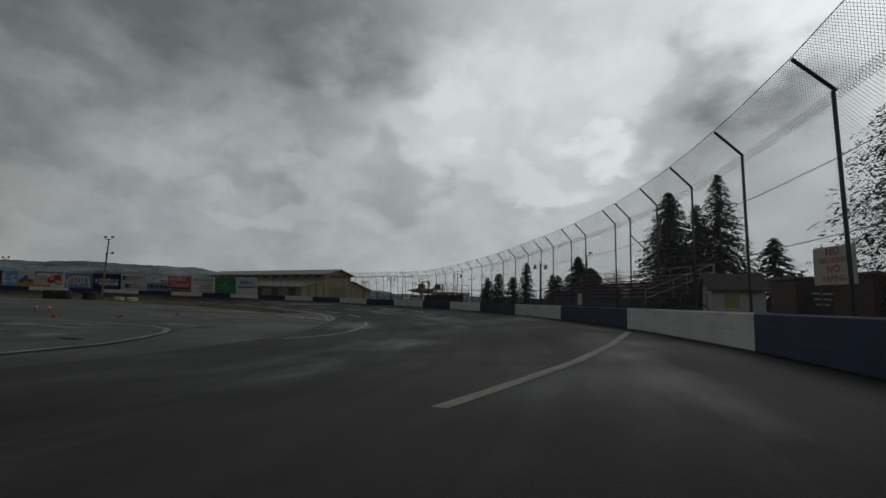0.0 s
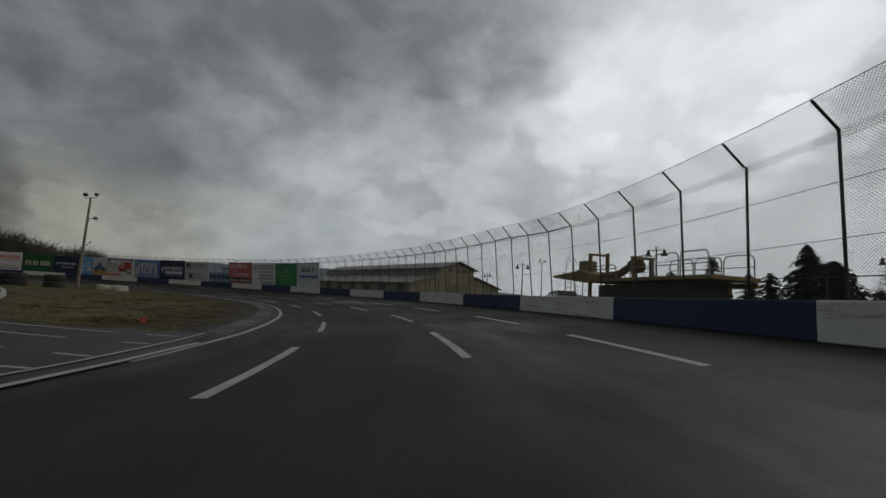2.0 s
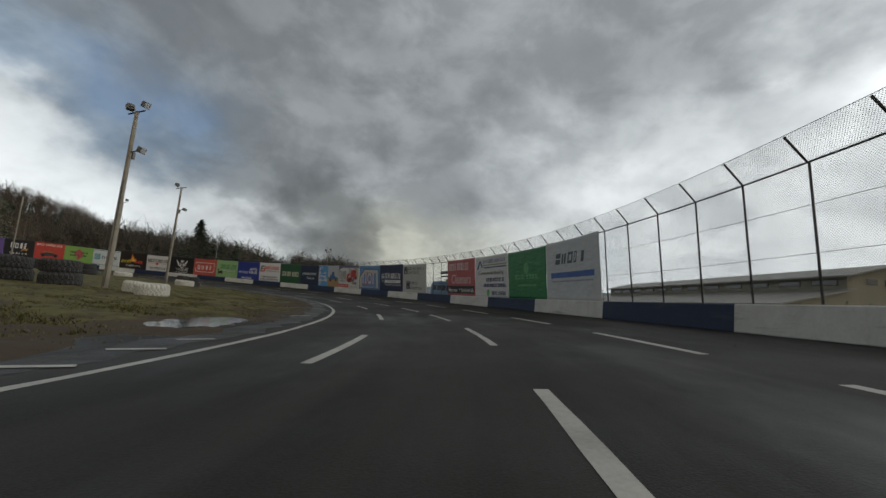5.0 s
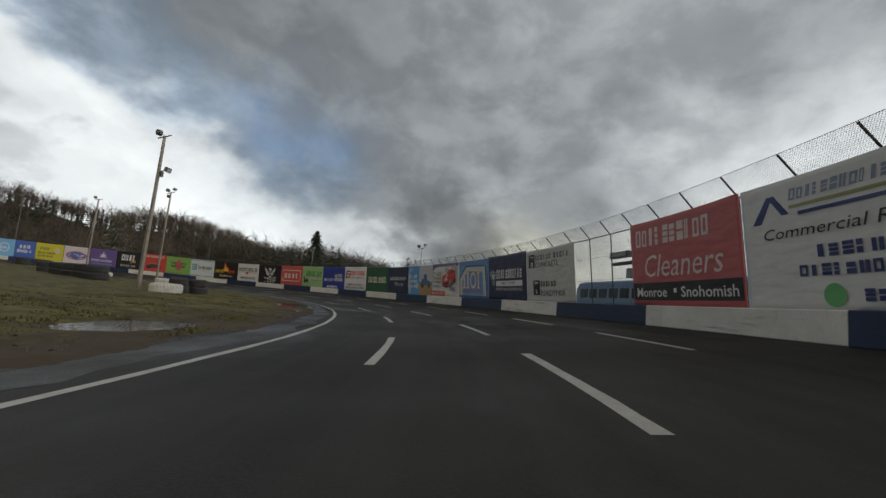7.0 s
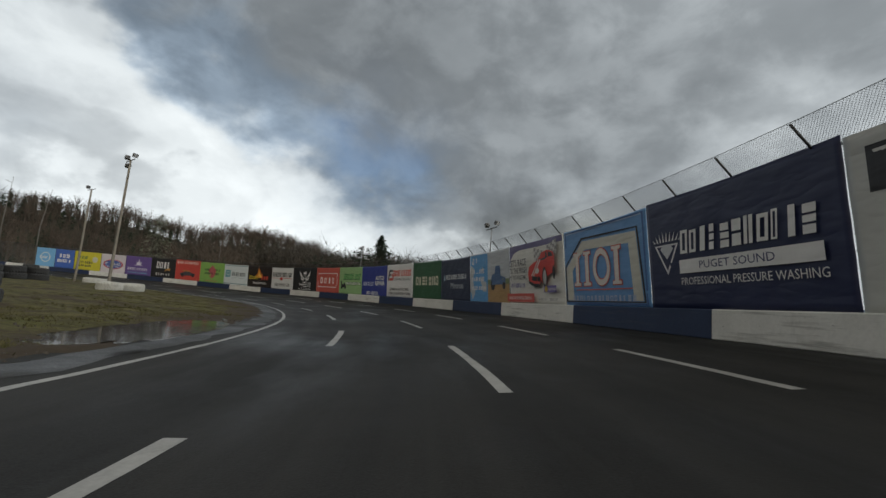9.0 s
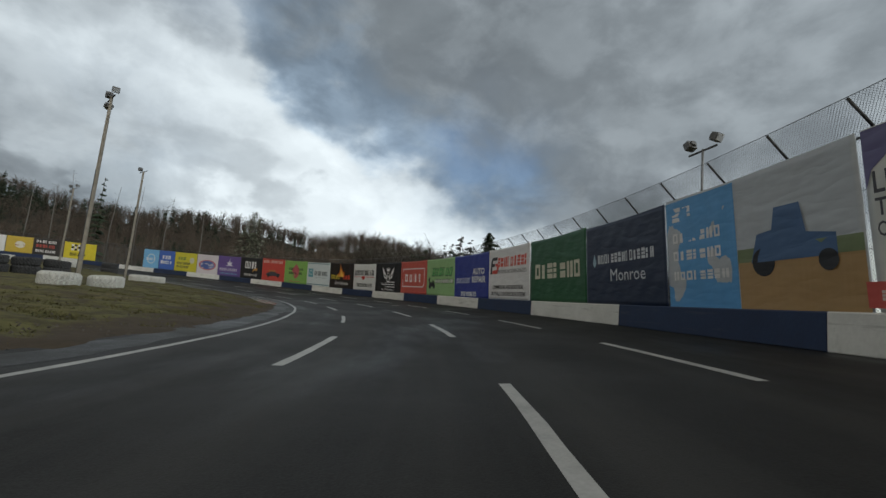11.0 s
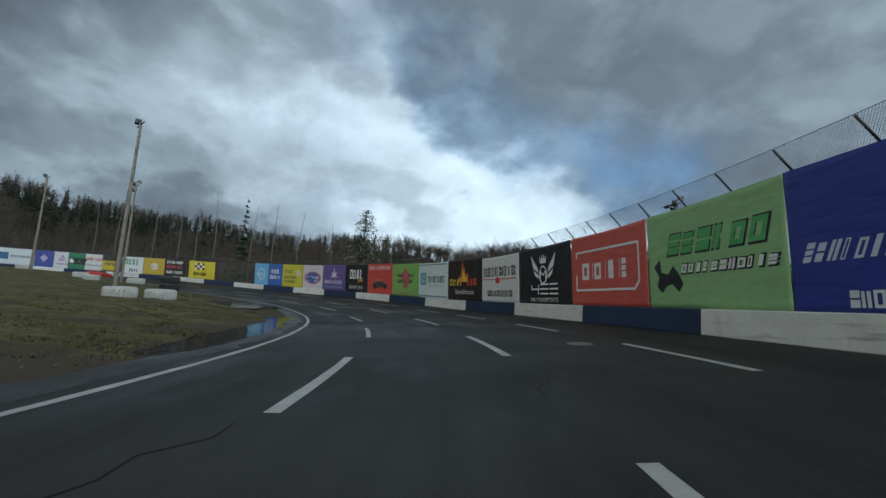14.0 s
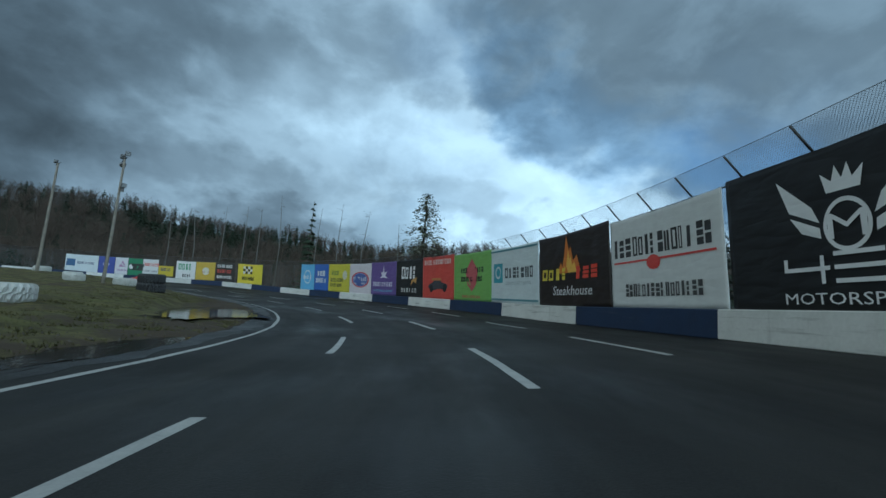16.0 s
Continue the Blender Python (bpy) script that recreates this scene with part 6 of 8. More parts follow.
for s0, s1, d0, d1 in POOLS:
    zs = pool_height(s0, s1, d0, d1)
    pts = []
    n = 110
    for k in range(n):
        a = 2 * math.pi * k / n
        wob = 1 + 0.25 * noise.noise((math.cos(a) * 1.5 + s0, math.sin(a) * 1.5, 0)) + 0.24 * noise.noise((math.cos(a) * 4 + s0, math.sin(a) * 4, 2)) + 0.2 * noise.noise((math.cos(a) * 11 + s0, math.sin(a) * 11, 5))
        p = at((s0 + s1) / 2 + (s1 - s0) / 2 * 1.15 * math.cos(a) * wob, (d0 + d1) / 2 + (d1 - d0) / 2 * math.sin(a) * wob, 0)
        pts.append((p.x, p.y, zs))
    puddle = sheet("puddle", pts, [tuple(range(n))], WATER)
    tagged(puddle, "shallow rain puddle on the muddy verge", "puddle", group="puddles", kind="structure")

# grass tufts
def blades(name, count, place, mat, hi, label):
    verts, faces = [], []
    for k in range(count):
        p = place(k)
        if p is None:
            continue
        for b in range(5):
            a, h = random.uniform(0, 6.283), hi * random.uniform(0.5, 1.3)
            c, s = math.cos(a), math.sin(a)
            lean, w = random.uniform(0.02, 0.1), 0.018
            o = Vector((p.x + random.uniform(-0.08, 0.08), p.y + random.uniform(-0.08, 0.08), p.z - 0.03))
            i = len(verts)
            verts += [o + Vector((-s * w, c * w, 0)), o + Vector((s * w, -c * w, 0)), o + Vector((c * lean, s * lean, h))]
            faces.append((i, i + 1, i + 2))
    ob = sheet(name, verts, faces, mat, None, "", False)
    return tagged(ob, label, "grass", kind="stuff")


BLADE = material("grass_blades", (0.075, 0.082, 0.028), (0.14, 0.12, 0.055), 1.5, 0.8, bump=0, fine=30, spread=0.5, spec=0.2)


def tuft_place(k):
    s, d = random.uniform(66, 250), EDGE + 0.5 + abs(random.gauss(0, 4.5))
    if d > island(s) - 0.5 or noise.noise((s * 0.3, d * 0.4, 5)) + random.uniform(-0.35, 0.35) < -0.05 + 0.3 * max(0, 1 - (d - EDGE) / 3) or pooled(s, d) > 0.6:
        return None
    return on_ground(s, d)


blades("grass_tufts", 64000, tuft_place, BLADE, 0.065, "short rough tufts of winter grass on the verge")

# ---- trees ----
def conifer(bm, base, high, spread, seed, dense=1.0, droop=0.25):
    """Trunk-side whorls of drooping fans, thinning towards the tip, with an uneven outline."""
    rnd = random.Random(seed)
    x, y, z = base
    levels = int(high * 1.5 * dense)
    for k in range(levels):
        f = 0.1 + 0.9 * k / levels
        r = spread * (1 - f) ** 0.8 * rnd.uniform(0.65, 1.15) + 0.15
        for j in range(rnd.randint(4, 7)):
            a, rr = rnd.uniform(0, 6.283), r * rnd.uniform(0.6, 1.2)
            zz = z + high * f + rnd.uniform(-0.3, 0.3)
            c, s = math.cos(a), math.sin(a)
            wing = rr * rnd.uniform(0.22, 0.38) + 0.1
            fall = rr * droop * rnd.uniform(0.5, 1.5)
            steps = 3
            prev = None
            for q in range(steps + 1):
                t = q / steps
                w = wing * (0.35 + 1.3 * t * (1 - t) * 2) * (1 if q < steps else 0.12)
                px_, py_, pz_ = x + c * rr * t, y + s * rr * t, zz - fall * t * t
                jag = rnd.uniform(0.6, 1.3)
                pair = (bm.verts.new((px_ - s * w * jag, py_ + c * w * jag, pz_ - w * 0.5)), bm.verts.new((px_ + s * w * jag, py_ - c * w * jag, pz_ - w * 0.5)), bm.verts.new((px_, py_, pz_ + 0.06)))
                if prev:
                    bm.faces.new((prev[0], prev[2], pair[2], pair[0]))
                    bm.faces.new((prev[2], prev[1], pair[1], pair[2]))
                prev = pair


def bare(bm, base, high, spread, seed, twigs=26, fork=0.35, thick=0.12, stout=1.0):
    """A leafless tree: leaning trunk, limbs, and sprays of fine twigs."""
    rnd = random.Random(seed)
    x, y, z = base
    lean = (rnd.uniform(-0.06, 0.06) * high, rnd.uniform(-0.06, 0.06) * high)
    tube(bm, [(x, y, z - 0.3), (x + lean[0] * 0.5, y + lean[1] * 0.5, z + high * 0.5), (x + lean[0], y + lean[1], z + high)], thick, 4, thick * 0.15, False)
    for k in range(twigs):
        f = rnd.uniform(fork, 0.97)
        a, r = rnd.uniform(0, 6.283), spread * (0.3 + 0.6 * math.sin(math.pi * (0.15 + 0.8 * f))) * (1.05 - 0.55 * f) * rnd.uniform(0.5, 1.2)
        o = Vector((x + lean[0] * f, y + lean[1] * f, z + high * f))
        tip = o + Vector((math.cos(a) * r, math.sin(a) * r, high * rnd.uniform(0.08, 0.26)))
        w = thick * 0.22 * stout
        side = Vector((-math.sin(a) * w, math.cos(a) * w, 0))
        v = [bm.verts.new(o - side), bm.verts.new(o + side), bm.verts.new(tip)]
        bm.faces.new(v)
        for q in range(4):
            t = rnd.uniform(0.35, 1.0)
            o2 = o.lerp(tip, t)
            b = a + rnd.uniform(-1.3, 1.3)
            l = r * rnd.uniform(0.25, 0.5)
            tp = o2 + Vector((math.cos(b) * l, math.sin(b) * l, l * rnd.uniform(0.3, 1.1)))
            ww = w * 0.5 + 0.02 * stout
            bm.faces.new([bm.verts.new(o2 + Vector((0, 0, -ww))), bm.verts.new(o2 + Vector((0, 0, ww))), bm.verts.new(tp)])


def rounded(bm, high, seed, limbs=40, fine=7):
    """A leafless broad tree: limbs rise from the trunk into an uneven domed crown of fine twigs."""
    rnd = random.Random(seed)
    lean = Vector((rnd.uniform(-0.05, 0.05), rnd.uniform(-0.05, 0.05), 1)) * high
    tube(bm, [(0, 0, -0.4), lean * 0.45, lean * 0.8], 0.15, 4, 0.05, False)
    wide, lop = high * rnd.uniform(0.26, 0.4), rnd.uniform(0, 6.283)
    for k in range(limbs):
        o = lean * rnd.uniform(0.12, 0.72)
        a, up = rnd.uniform(0, 6.283), rnd.uniform(-0.55, 1.0)
        r = wide * math.sqrt(max(0.05, 1 - up * up)) * (1 + 0.22 * math.cos(2 * (a - lop))) * rnd.uniform(0.8, 1.12)
        tip = lean * 0.64 + Vector((math.cos(a) * r, math.sin(a) * r, high * 0.34 * up * rnd.uniform(0.6, 1.05)))
        side = Vector((-math.sin(a), math.cos(a), 0.4)) * 0.055
        bm.faces.new([bm.verts.new(o - side), bm.verts.new(o + side), bm.verts.new(tip)])
        for q in range(fine):
            o2 = o.lerp(tip, rnd.uniform(0.4, 1.0))
            b, l = a + rnd.uniform(-1.4, 1.4), wide * rnd.uniform(0.25, 0.55)
            tp = o2 + Vector((math.cos(b) * l * 0.8, math.sin(b) * l * 0.8, l * rnd.uniform(0.3, 1.2)))
            thin = Vector((rnd.uniform(-1, 1), rnd.uniform(-1, 1), rnd.uniform(-1, 1))) * 0.04
            bm.faces.new([bm.verts.new(o2 - thin), bm.verts.new(o2 + thin), bm.verts.new(tp)])


def spruce(bm, high, spread, seed, dense=1.0, power=0.72, leaf=0.72):
    """Limbs hung with many small drooping sprays, closest near the trunk, ragged at the rim."""
    rnd = random.Random(seed)
    for k in range(int(high * 13 * dense / leaf ** 1.5)):
        f = 0.04 + 0.95 * rnd.random() ** 0.9
        r = spread * (1 - f) ** power * rnd.uniform(0.55, 1.12) + 0.18
        a = rnd.uniform(0, 6.283)
        fall, z0 = r * rnd.uniform(0.12, 0.4), high * f
        n = 3 + int(r * 2.2)
        for q in range(n):
            t = (q + rnd.random()) / n
            o = Vector((math.cos(a) * r * t, math.sin(a) * r * t, z0 - fall * t * t + rnd.uniform(-0.15, 0.15)))
            b = a + rnd.uniform(-1.0, 1.0)
            size = leaf * (0.5 + 0.085 * r) * rnd.uniform(0.6, 1.35)
            out = Vector((math.cos(b), math.sin(b), rnd.uniform(-0.75, 0.15))) * size
            side = Vector((-math.sin(b), math.cos(b), rnd.uniform(-0.3, 0.3))) * size * rnd.uniform(0.32, 0.6)
            bm.faces.new([bm.verts.new(o - out * 0.4), bm.verts.new(o + side), bm.verts.new(o + out), bm.verts.new(o - side)])


def tree(name, x, y, z, high, spread, kind, seed, label, trunk=0.25, dense=1.0, power=0.72, leaf=0.72, mat=None):
    thing = empty(name, (x, y, z))
    if kind == "conifer":
        bm = bmesh.new()
        tube(bm, [(0, 0, -0.3), (0.1, 0, high * 0.5), (0.05, 0.05, high * 0.97)], trunk, 7, 0.03)
        part("trunk", bm, BARK, thing, "", True)
        bm = bmesh.new()
        if dense < 0.6:
            conifer(bm, (0, 0, 0), high, spread, seed, dense)
        else:
            spruce(bm, high, spread, seed, dense, power, leaf)
        part("crown", bm, mat or NEEDLES, thing)
    else:
        bm = bmesh.new()
        tube(bm, [(0, 0, -0.3), (0.15, 0.1, high * 0.4), (0.1, -0.1, high * 0.8)], trunk, 7, 0.05)
        part("trunk", bm, PALE_BARK, thing, "", True)
        bm = bmesh.new()
        for k in range(int(7 * dense)):
            rnd = random.Random(seed + k)
            bare(bm, (rnd.uniform(-0.2, 0.2), rnd.uniform(-0.2, 0.2), high * rnd.uniform(0.1, 0.3)), high * rnd.uniform(0.5, 0.75), spread, seed + k, 34, 0.2, 0.07)
        part("crown", bm, TWIGS, thing)
    tagged(thing, label, "tree")
    return thing


tree("conifer", -3.8, 99.9, 0, 20.0, 7.4, "conifer", 1, "tall dark spruce behind the bleachers", 0.35, 2.2, 0.66, 0.5)
tree("conifer", 2.4, 105.5, 0, 23.5, 8.0, "conifer", 2, "tall dark fir with open crown behind the bleachers", 0.35, 1.4, 0.8, 0.5)
tree("conifer", -0.6, 104.5, 0, 18.5, 5.5, "conifer", 3, "dark spruce between two taller ones", 0.3, 1.4)
tree("conifer", 9.5, 104.0, 0, 12.0, 6.5, "conifer", 4, "lower dark spruce behind the shed", 0.3, 1.4)
tree("conifer", 18.6, 64.0, 0, 15.5, 6.5, "conifer", 5, "feathery evergreen beyond the fence", 0.3, 0.6, 0.5, 0.25)
tree("conifer", -57.4, 189.4, 0, 20.5, 9.5, "conifer", 6, "broad dark evergreen in the distance", 0.4, 2.6, 0.7, 1.0)
tree("conifer", -51.2, 186.0, 0, 15.6, 9.5, "conifer", 13, "broad low dark evergreen beside a taller one", 0.4, 3.0, 0.5, 1.0)
tree("alder", -35.7, 167.4, 0, 13.0, 6.0, "bare", 14, "leafless bush-like tree far beyond the fence", 0.2, 1.6)
for k, (x, y, h, w) in enumerate([(-52, 192, 14, 6), (-66, 189, 13, 5.5), (-90.3, 206.4, 20.5, 4.6), (-92.0, 237, 17, 5.5), (-106, 197, 13, 5), (-101, 199, 15, 5), (-95, 202, 13.5, 5), (-45, 196, 9, 5)]):
    tree("conifer", x, y, 0, h, w, "conifer", 20 + k, "small dark evergreen beyond the fence", 0.2, 1.5, 0.42, 1.0)
tree("conifer", -190.0, -42.0, 0, 21.0, 6.6, "conifer", 7, "broad dark spruce standing apart beyond the wall", 0.4, 1.8, 0.66, 0.8)
tree("conifer", -196.0, -36.0, 0, 13.0, 3.2, "conifer", 8, "slim dark spruce beyond the wall", 0.3, 1.5, 0.6, 0.8)
tree("conifer", -199.0, -32.0, 0, 12.0, 3.0, "conifer", 12, "slim dark spruce beyond the wall", 0.3, 1.5, 0.6, 0.8)
tree("alder", -123.9, -41.3, 0.5, 12.4, 4.0, "conifer", 9, "tall ivy-grown grey-green tree behind the wall", 0.2, 0.62, 0.5, 0.36, IVY)
tree("alder", -152.0, -66.0, 0.5, 13.0, 4.0, "bare", 11, "leafless grey tree behind the wall", 0.22, 1.4)
tree("conifer", -109.4, -106.1, 1.0, 24.0, 3.4, "conifer", 10, "ragged half-dead conifer with sparse limbs", 0.22, 0.45)
for k, (x, y, h) in enumerate([(-116, -94, 21), (-103, -98, 22), (-121, -88, 19), (-96, -96, 18), (-90, -104, 19), (-128, -84, 16), (-84, -100, 17), (-78, -108, 18), (-140, -78, 13), (-111, -97, 20), (-100, -90, 17), (-87, -95, 16)]):
    thing = empty("dead_snag", (x, y, 1.0))
    bm = bmesh.new()
    rnd = random.Random(k)
    tube(bm, [(0, 0, -0.5), (rnd.uniform(-0.4, 0.4), rnd.uniform(-0.4, 0.4), h * 0.5), (rnd.uniform(-1, 1), rnd.uniform(-1, 1), h)], 0.17, 6, 0.03)
    part("trunk", bm, PALE_BARK, thing, "", True)
    for q in range(14):
        f, a, l = rnd.uniform(0.45, 0.97), rnd.uniform(0, 6.28), rnd.uniform(0.4, 1.6)
        bm = bmesh.new()
        tube(bm, [(0, 0, h * f), (math.cos(a) * l, math.sin(a) * l, h * f + rnd.uniform(-0.3, 0.6))], 0.03, 4, 0.008)
        part("limb", bm, PALE_BARK, thing)
    tagged(thing, "bare grey trunk of a dead tree at the wood's edge", "tree", group="dead trees")

# ---- hillside and woods ----
HILL_AT = Vector((-80, 0, 0))
HILLSIDE = material("leaf_litter_slope", (0.06, 0.05, 0.038), (0.035, 0.034, 0.024), 0.03, 0.95, bump=0.3, fine=0.6, spread=0.4, spec=0.1)


def ridge(az):
    return np.interp(az, [-200, -172, -160, -150, -143, -139, -134, -127, -123, -117, -108, -103, -97, -91, -84, -77, -70, -60, -30, 0, 20], [0, 2, 8, 13, 20, 31, 39, 41, 35, 46, 47, 40, 43, 51, 47, 55, 58, 54, 46, 32, 0])


def hill_height(az, r):
    f = np.clip((r - 125) / 330, 0, 1)
    return float(1.0 + ridge(az) * f * f * (3 - 2 * f) + 2.5 * noise.noise((az * 0.08, r * 0.01, 0)) * f)


azs, rs = list(range(-200, 24, 3)), [118, 140, 165, 195, 230, 270, 315, 365, 420, 480, 560, 700, 900]
verts, faces = [], []
for a in azs:
    for r in rs:
        p = HILL_AT + Vector((math.cos(radians(a)) * r, math.sin(radians(a)) * r, hill_height(a, r) - (1.5 if r == 118 else 0)))
        verts.append(p)
m_ = len(rs)
for i in range(len(azs) - 1):
    for j in range(m_ - 1):
        q = i * m_ + j
        faces.append((q, q + 1, q + m_ + 1, q + m_))
hill = sheet("hillside", verts, faces, HILLSIDE)
tagged(hill, "wooded slope rising behind the back stretch", "hill", kind="structure")
rnd = random.Random(77)


def grown(kind, seed):
    """Points and triangles of one tree ten metres high."""
    bm = bmesh.new()
    if kind == "conifer":
        conifer(bm, (0, 0, 0), 10, 2.6, seed, 0.75, 0.35)
    else:
        rounded(bm, 10, seed)
    bmesh.ops.triangulate(bm, faces=bm.faces)
    bm.verts.index_update()
    pts = np.array([v.co[:] for v in bm.verts])
    tri = np.array([[v.index for v in f.verts] for f in bm.faces])
    bm.free()
    return pts, tri


def wood(name, kind, places, mat, label):
    """One sheet of woodland out of turned and scaled copies of six shapes."""
    shapes = [grown(kind, 500 + k) for k in range(6)]
    all_p, all_t, n = [], [], 0
    for k, (x, y, z, h) in enumerate(places):
        pts, tri = shapes[k % 6]
        a, g = rnd.uniform(0, 6.283), h / 10
        c, q = math.cos(a) * g, math.sin(a) * g
        moved = np.column_stack([pts[:, 0] * c - pts[:, 1] * q + x, pts[:, 0] * q + pts[:, 1] * c + y, pts[:, 2] * g * rnd.uniform(0.9, 1.1) + z])
        all_p.append(moved)
        all_t.append(tri + n)
        n += len(pts)
    ob = sheet(name, np.concatenate(all_p).tolist(), np.concatenate(all_t).tolist(), mat, None, "", False)
    return tagged(ob, label, "woods", kind="stuff")


firs, leafless = [], []
while len(firs) + len(leafless) < 5000:
    az, r = rnd.uniform(-158, 10), 122 + 330 * rnd.random() ** 1.25
    p = HILL_AT + Vector((math.cos(radians(az)) * r, math.sin(radians(az)) * r, hill_height(az, r) - 0.4))
    high = rnd.uniform(9.5, 18.5) * np.interp(az, [-158, -148, -136, -120], [0.58, 0.85, 1.1, 0.98]) * float(np.interp(r, [120, 170, 260, 340], [0.6, 0.78, 0.95, 1.0] if az < -111 else [0.5, 0.58, 0.76, 0.88]))
    firry = noise.noise((az * 0.06, r * 0.012, 9.0)) > 0.32 or rnd.random() < (0.6 if az < -110 and r < 330 else 0.16 if az < -112 else 0.45 if r > 320 else 0.14)
    (firs if firry else leafless).append((p.x, p.y, p.z, high * (0.86 if firry and az < -112 else 1.05 if firry else 1.12)))
edge = []
for k in range(520):
    az, r = rnd.uniform(186, 223), rnd.uniform(160, 245)
    lift = float(np.interp(az, [186, 188, 190.5, 193, 196, 200, 203.3, 206, 210, 214, 223], [2.0, 2.8, 3.7, 3.4, 4.7, 4.9, 3.8, 4.9, 5.0, 5.1, 5.4]))
    spot = (-40 + math.cos(radians(az)) * r, 50 + math.sin(radians(az)) * r, -0.3)
    if rnd.random() < 0.24 and az > 194:
        firs.append((*spot, r * math.tan(radians(lift)) * rnd.uniform(0.5, 0.95)))
    else:
        edge.append((*spot, r * math.tan(radians(lift)) * rnd.uniform(0.66, 1.08)))
wood("woodland_edge", "bare", edge, DARK_TWIGS, "leafless grey trees in a row beyond the wall")
wood("conifer_woods", "conifer", firs, NEEDLES, "dark conifers scattered over the wooded slope")
wood("bare_woods", "bare", leafless, TWIGS, "leafless grey-brown woods on the slope")
# scrub and trees close behind the wall
bm_b, bm_c = bmesh.new(), bmesh.new()
for k in range(420):
    s = rnd.uniform(205, 345)
    d = -rnd.uniform(12, 75)
    p = at(s, d, 0)
    p.z = 0.3
    if noise.noise((s * 0.03, d * 0.03, 3)) > 0.22:
        conifer(bm_c, p, rnd.uniform(5, 10), rnd.uniform(1.4, 2.2), k, 0.6)
    else:
        bare(bm_b, p, rnd.uniform(3, 9), rnd.uniform(1.5, 2.6), k, 24, 0.15, 0.06)
tagged(link("scrub", bm_b, TWIGS), "leafless brushwood behind the wall", "scrub", kind="stuff")
tagged(link("young_conifers", bm_c, NEEDLES), "young conifers behind the wall", "woods", kind="stuff")
# distant tree line round the flat side, and far hills
bm_c, bm_b = bmesh.new(), bmesh.new()
for k in range(420):
    az = radians(rnd.uniform(60, 235))
    r = rnd.uniform(230, 520)
    p = Vector((-40 + math.cos(az) * r, 30 + math.sin(az) * r, -0.2))
    if rnd.random() < 0.5:
        conifer(bm_c, p, rnd.uniform(5, 11) * (r / 330), rnd.uniform(1.6, 2.6), k, 0.5)
    else:
        bare(bm_b, p, rnd.uniform(5, 9) * (r / 330), rnd.uniform(2, 3.4), k, 22, 0.2, 0.1)
tagged(link("far_conifers", bm_c, NEEDLES), "distant dark conifers on the plain", "woods", kind="stuff")
tagged(link("far_bare_trees", bm_b, TWIGS), "distant leafless trees on the plain", "woods", kind="stuff")
# air haze and pale mist are painted into the hills' two colours
FARHILL = material("haze_tinted_hills", (0.05, 0.084, 0.115), (0.34, 0.4, 0.44), 0.007, 1.0, bump=0, fine=0.035, spread=0.42, spec=0.0)
verts, faces = [], []
span = [50 + 0.4 * k for k in range(500)]
for a in span:
    top = 60 * np.interp(a, [50, 100, 135, 150, 160, 170, 185, 205, 250], [0.2, 0.35, 0.4, 0.9, 1.4, 1.36, 0.85, 0.6, 0.3]) + 6 * noise.noise((a * 0.12, 0, 0)) + 4 * noise.noise((a * 0.5, 3, 0)) + 2.5 * noise.noise((a * 3.1, 7, 0))
    for r, f in ((1300, -0.1), (1480, 0.55), (1650, 1.0), (2000, 0.9)):
        verts.append((math.cos(radians(a)) * r - 40, math.sin(radians(a)) * r + 30, top * f))
for i in range(len(span) - 1):
    for j in range(3):
        q = i * 4 + j
        faces.append((q, q + 1, q + 5, q + 4))
tagged(sheet("far_hills", verts, faces, FARHILL), "distant wooded hills with haze and mist painted in", "hill", kind="structure")

# ---- exhibition hall beyond the fence ----
CREAM = plain("cream_cladding", (0.3, 0.28, 0.21), 0.7, dirt=0.7, scale=0.6)
ROOF = plain("grey_metal_roof", (0.3, 0.3, 0.28), 0.5, 0.2, scale=0.4)
DULL = plain("dull_brown_trim", (0.12, 0.1, 0.08), 0.8)
PANE = material("dusty_window", (0.05, 0.055, 0.06), (0.03, 0.03, 0.035), 1, 0.15, bump=0)
hall = empty("exhibition_hall", (-97.0, 104.0, 0.0), 186)
tagged(hall, "long cream barn-like hall with raised roof and lower side wings", "building")


def prism(bm, ring, x0, x1):
    """A straight solid with the given (y, z) outline from x0 to x1."""
    a = [bm.verts.new((x0, y, z)) for y, z in ring]
    b = [bm.verts.new((x1, y, z)) for y, z in ring]
    n = len(ring)
    for k in range(n):
        bm.faces.new((a[k], a[(k + 1) % n], b[(k + 1) % n], b[k]))
    bm.faces.new(a[::-1])
    bm.faces.new(b)
    bmesh.ops.recalc_face_normals(bm, faces=bm.faces)
    return bm


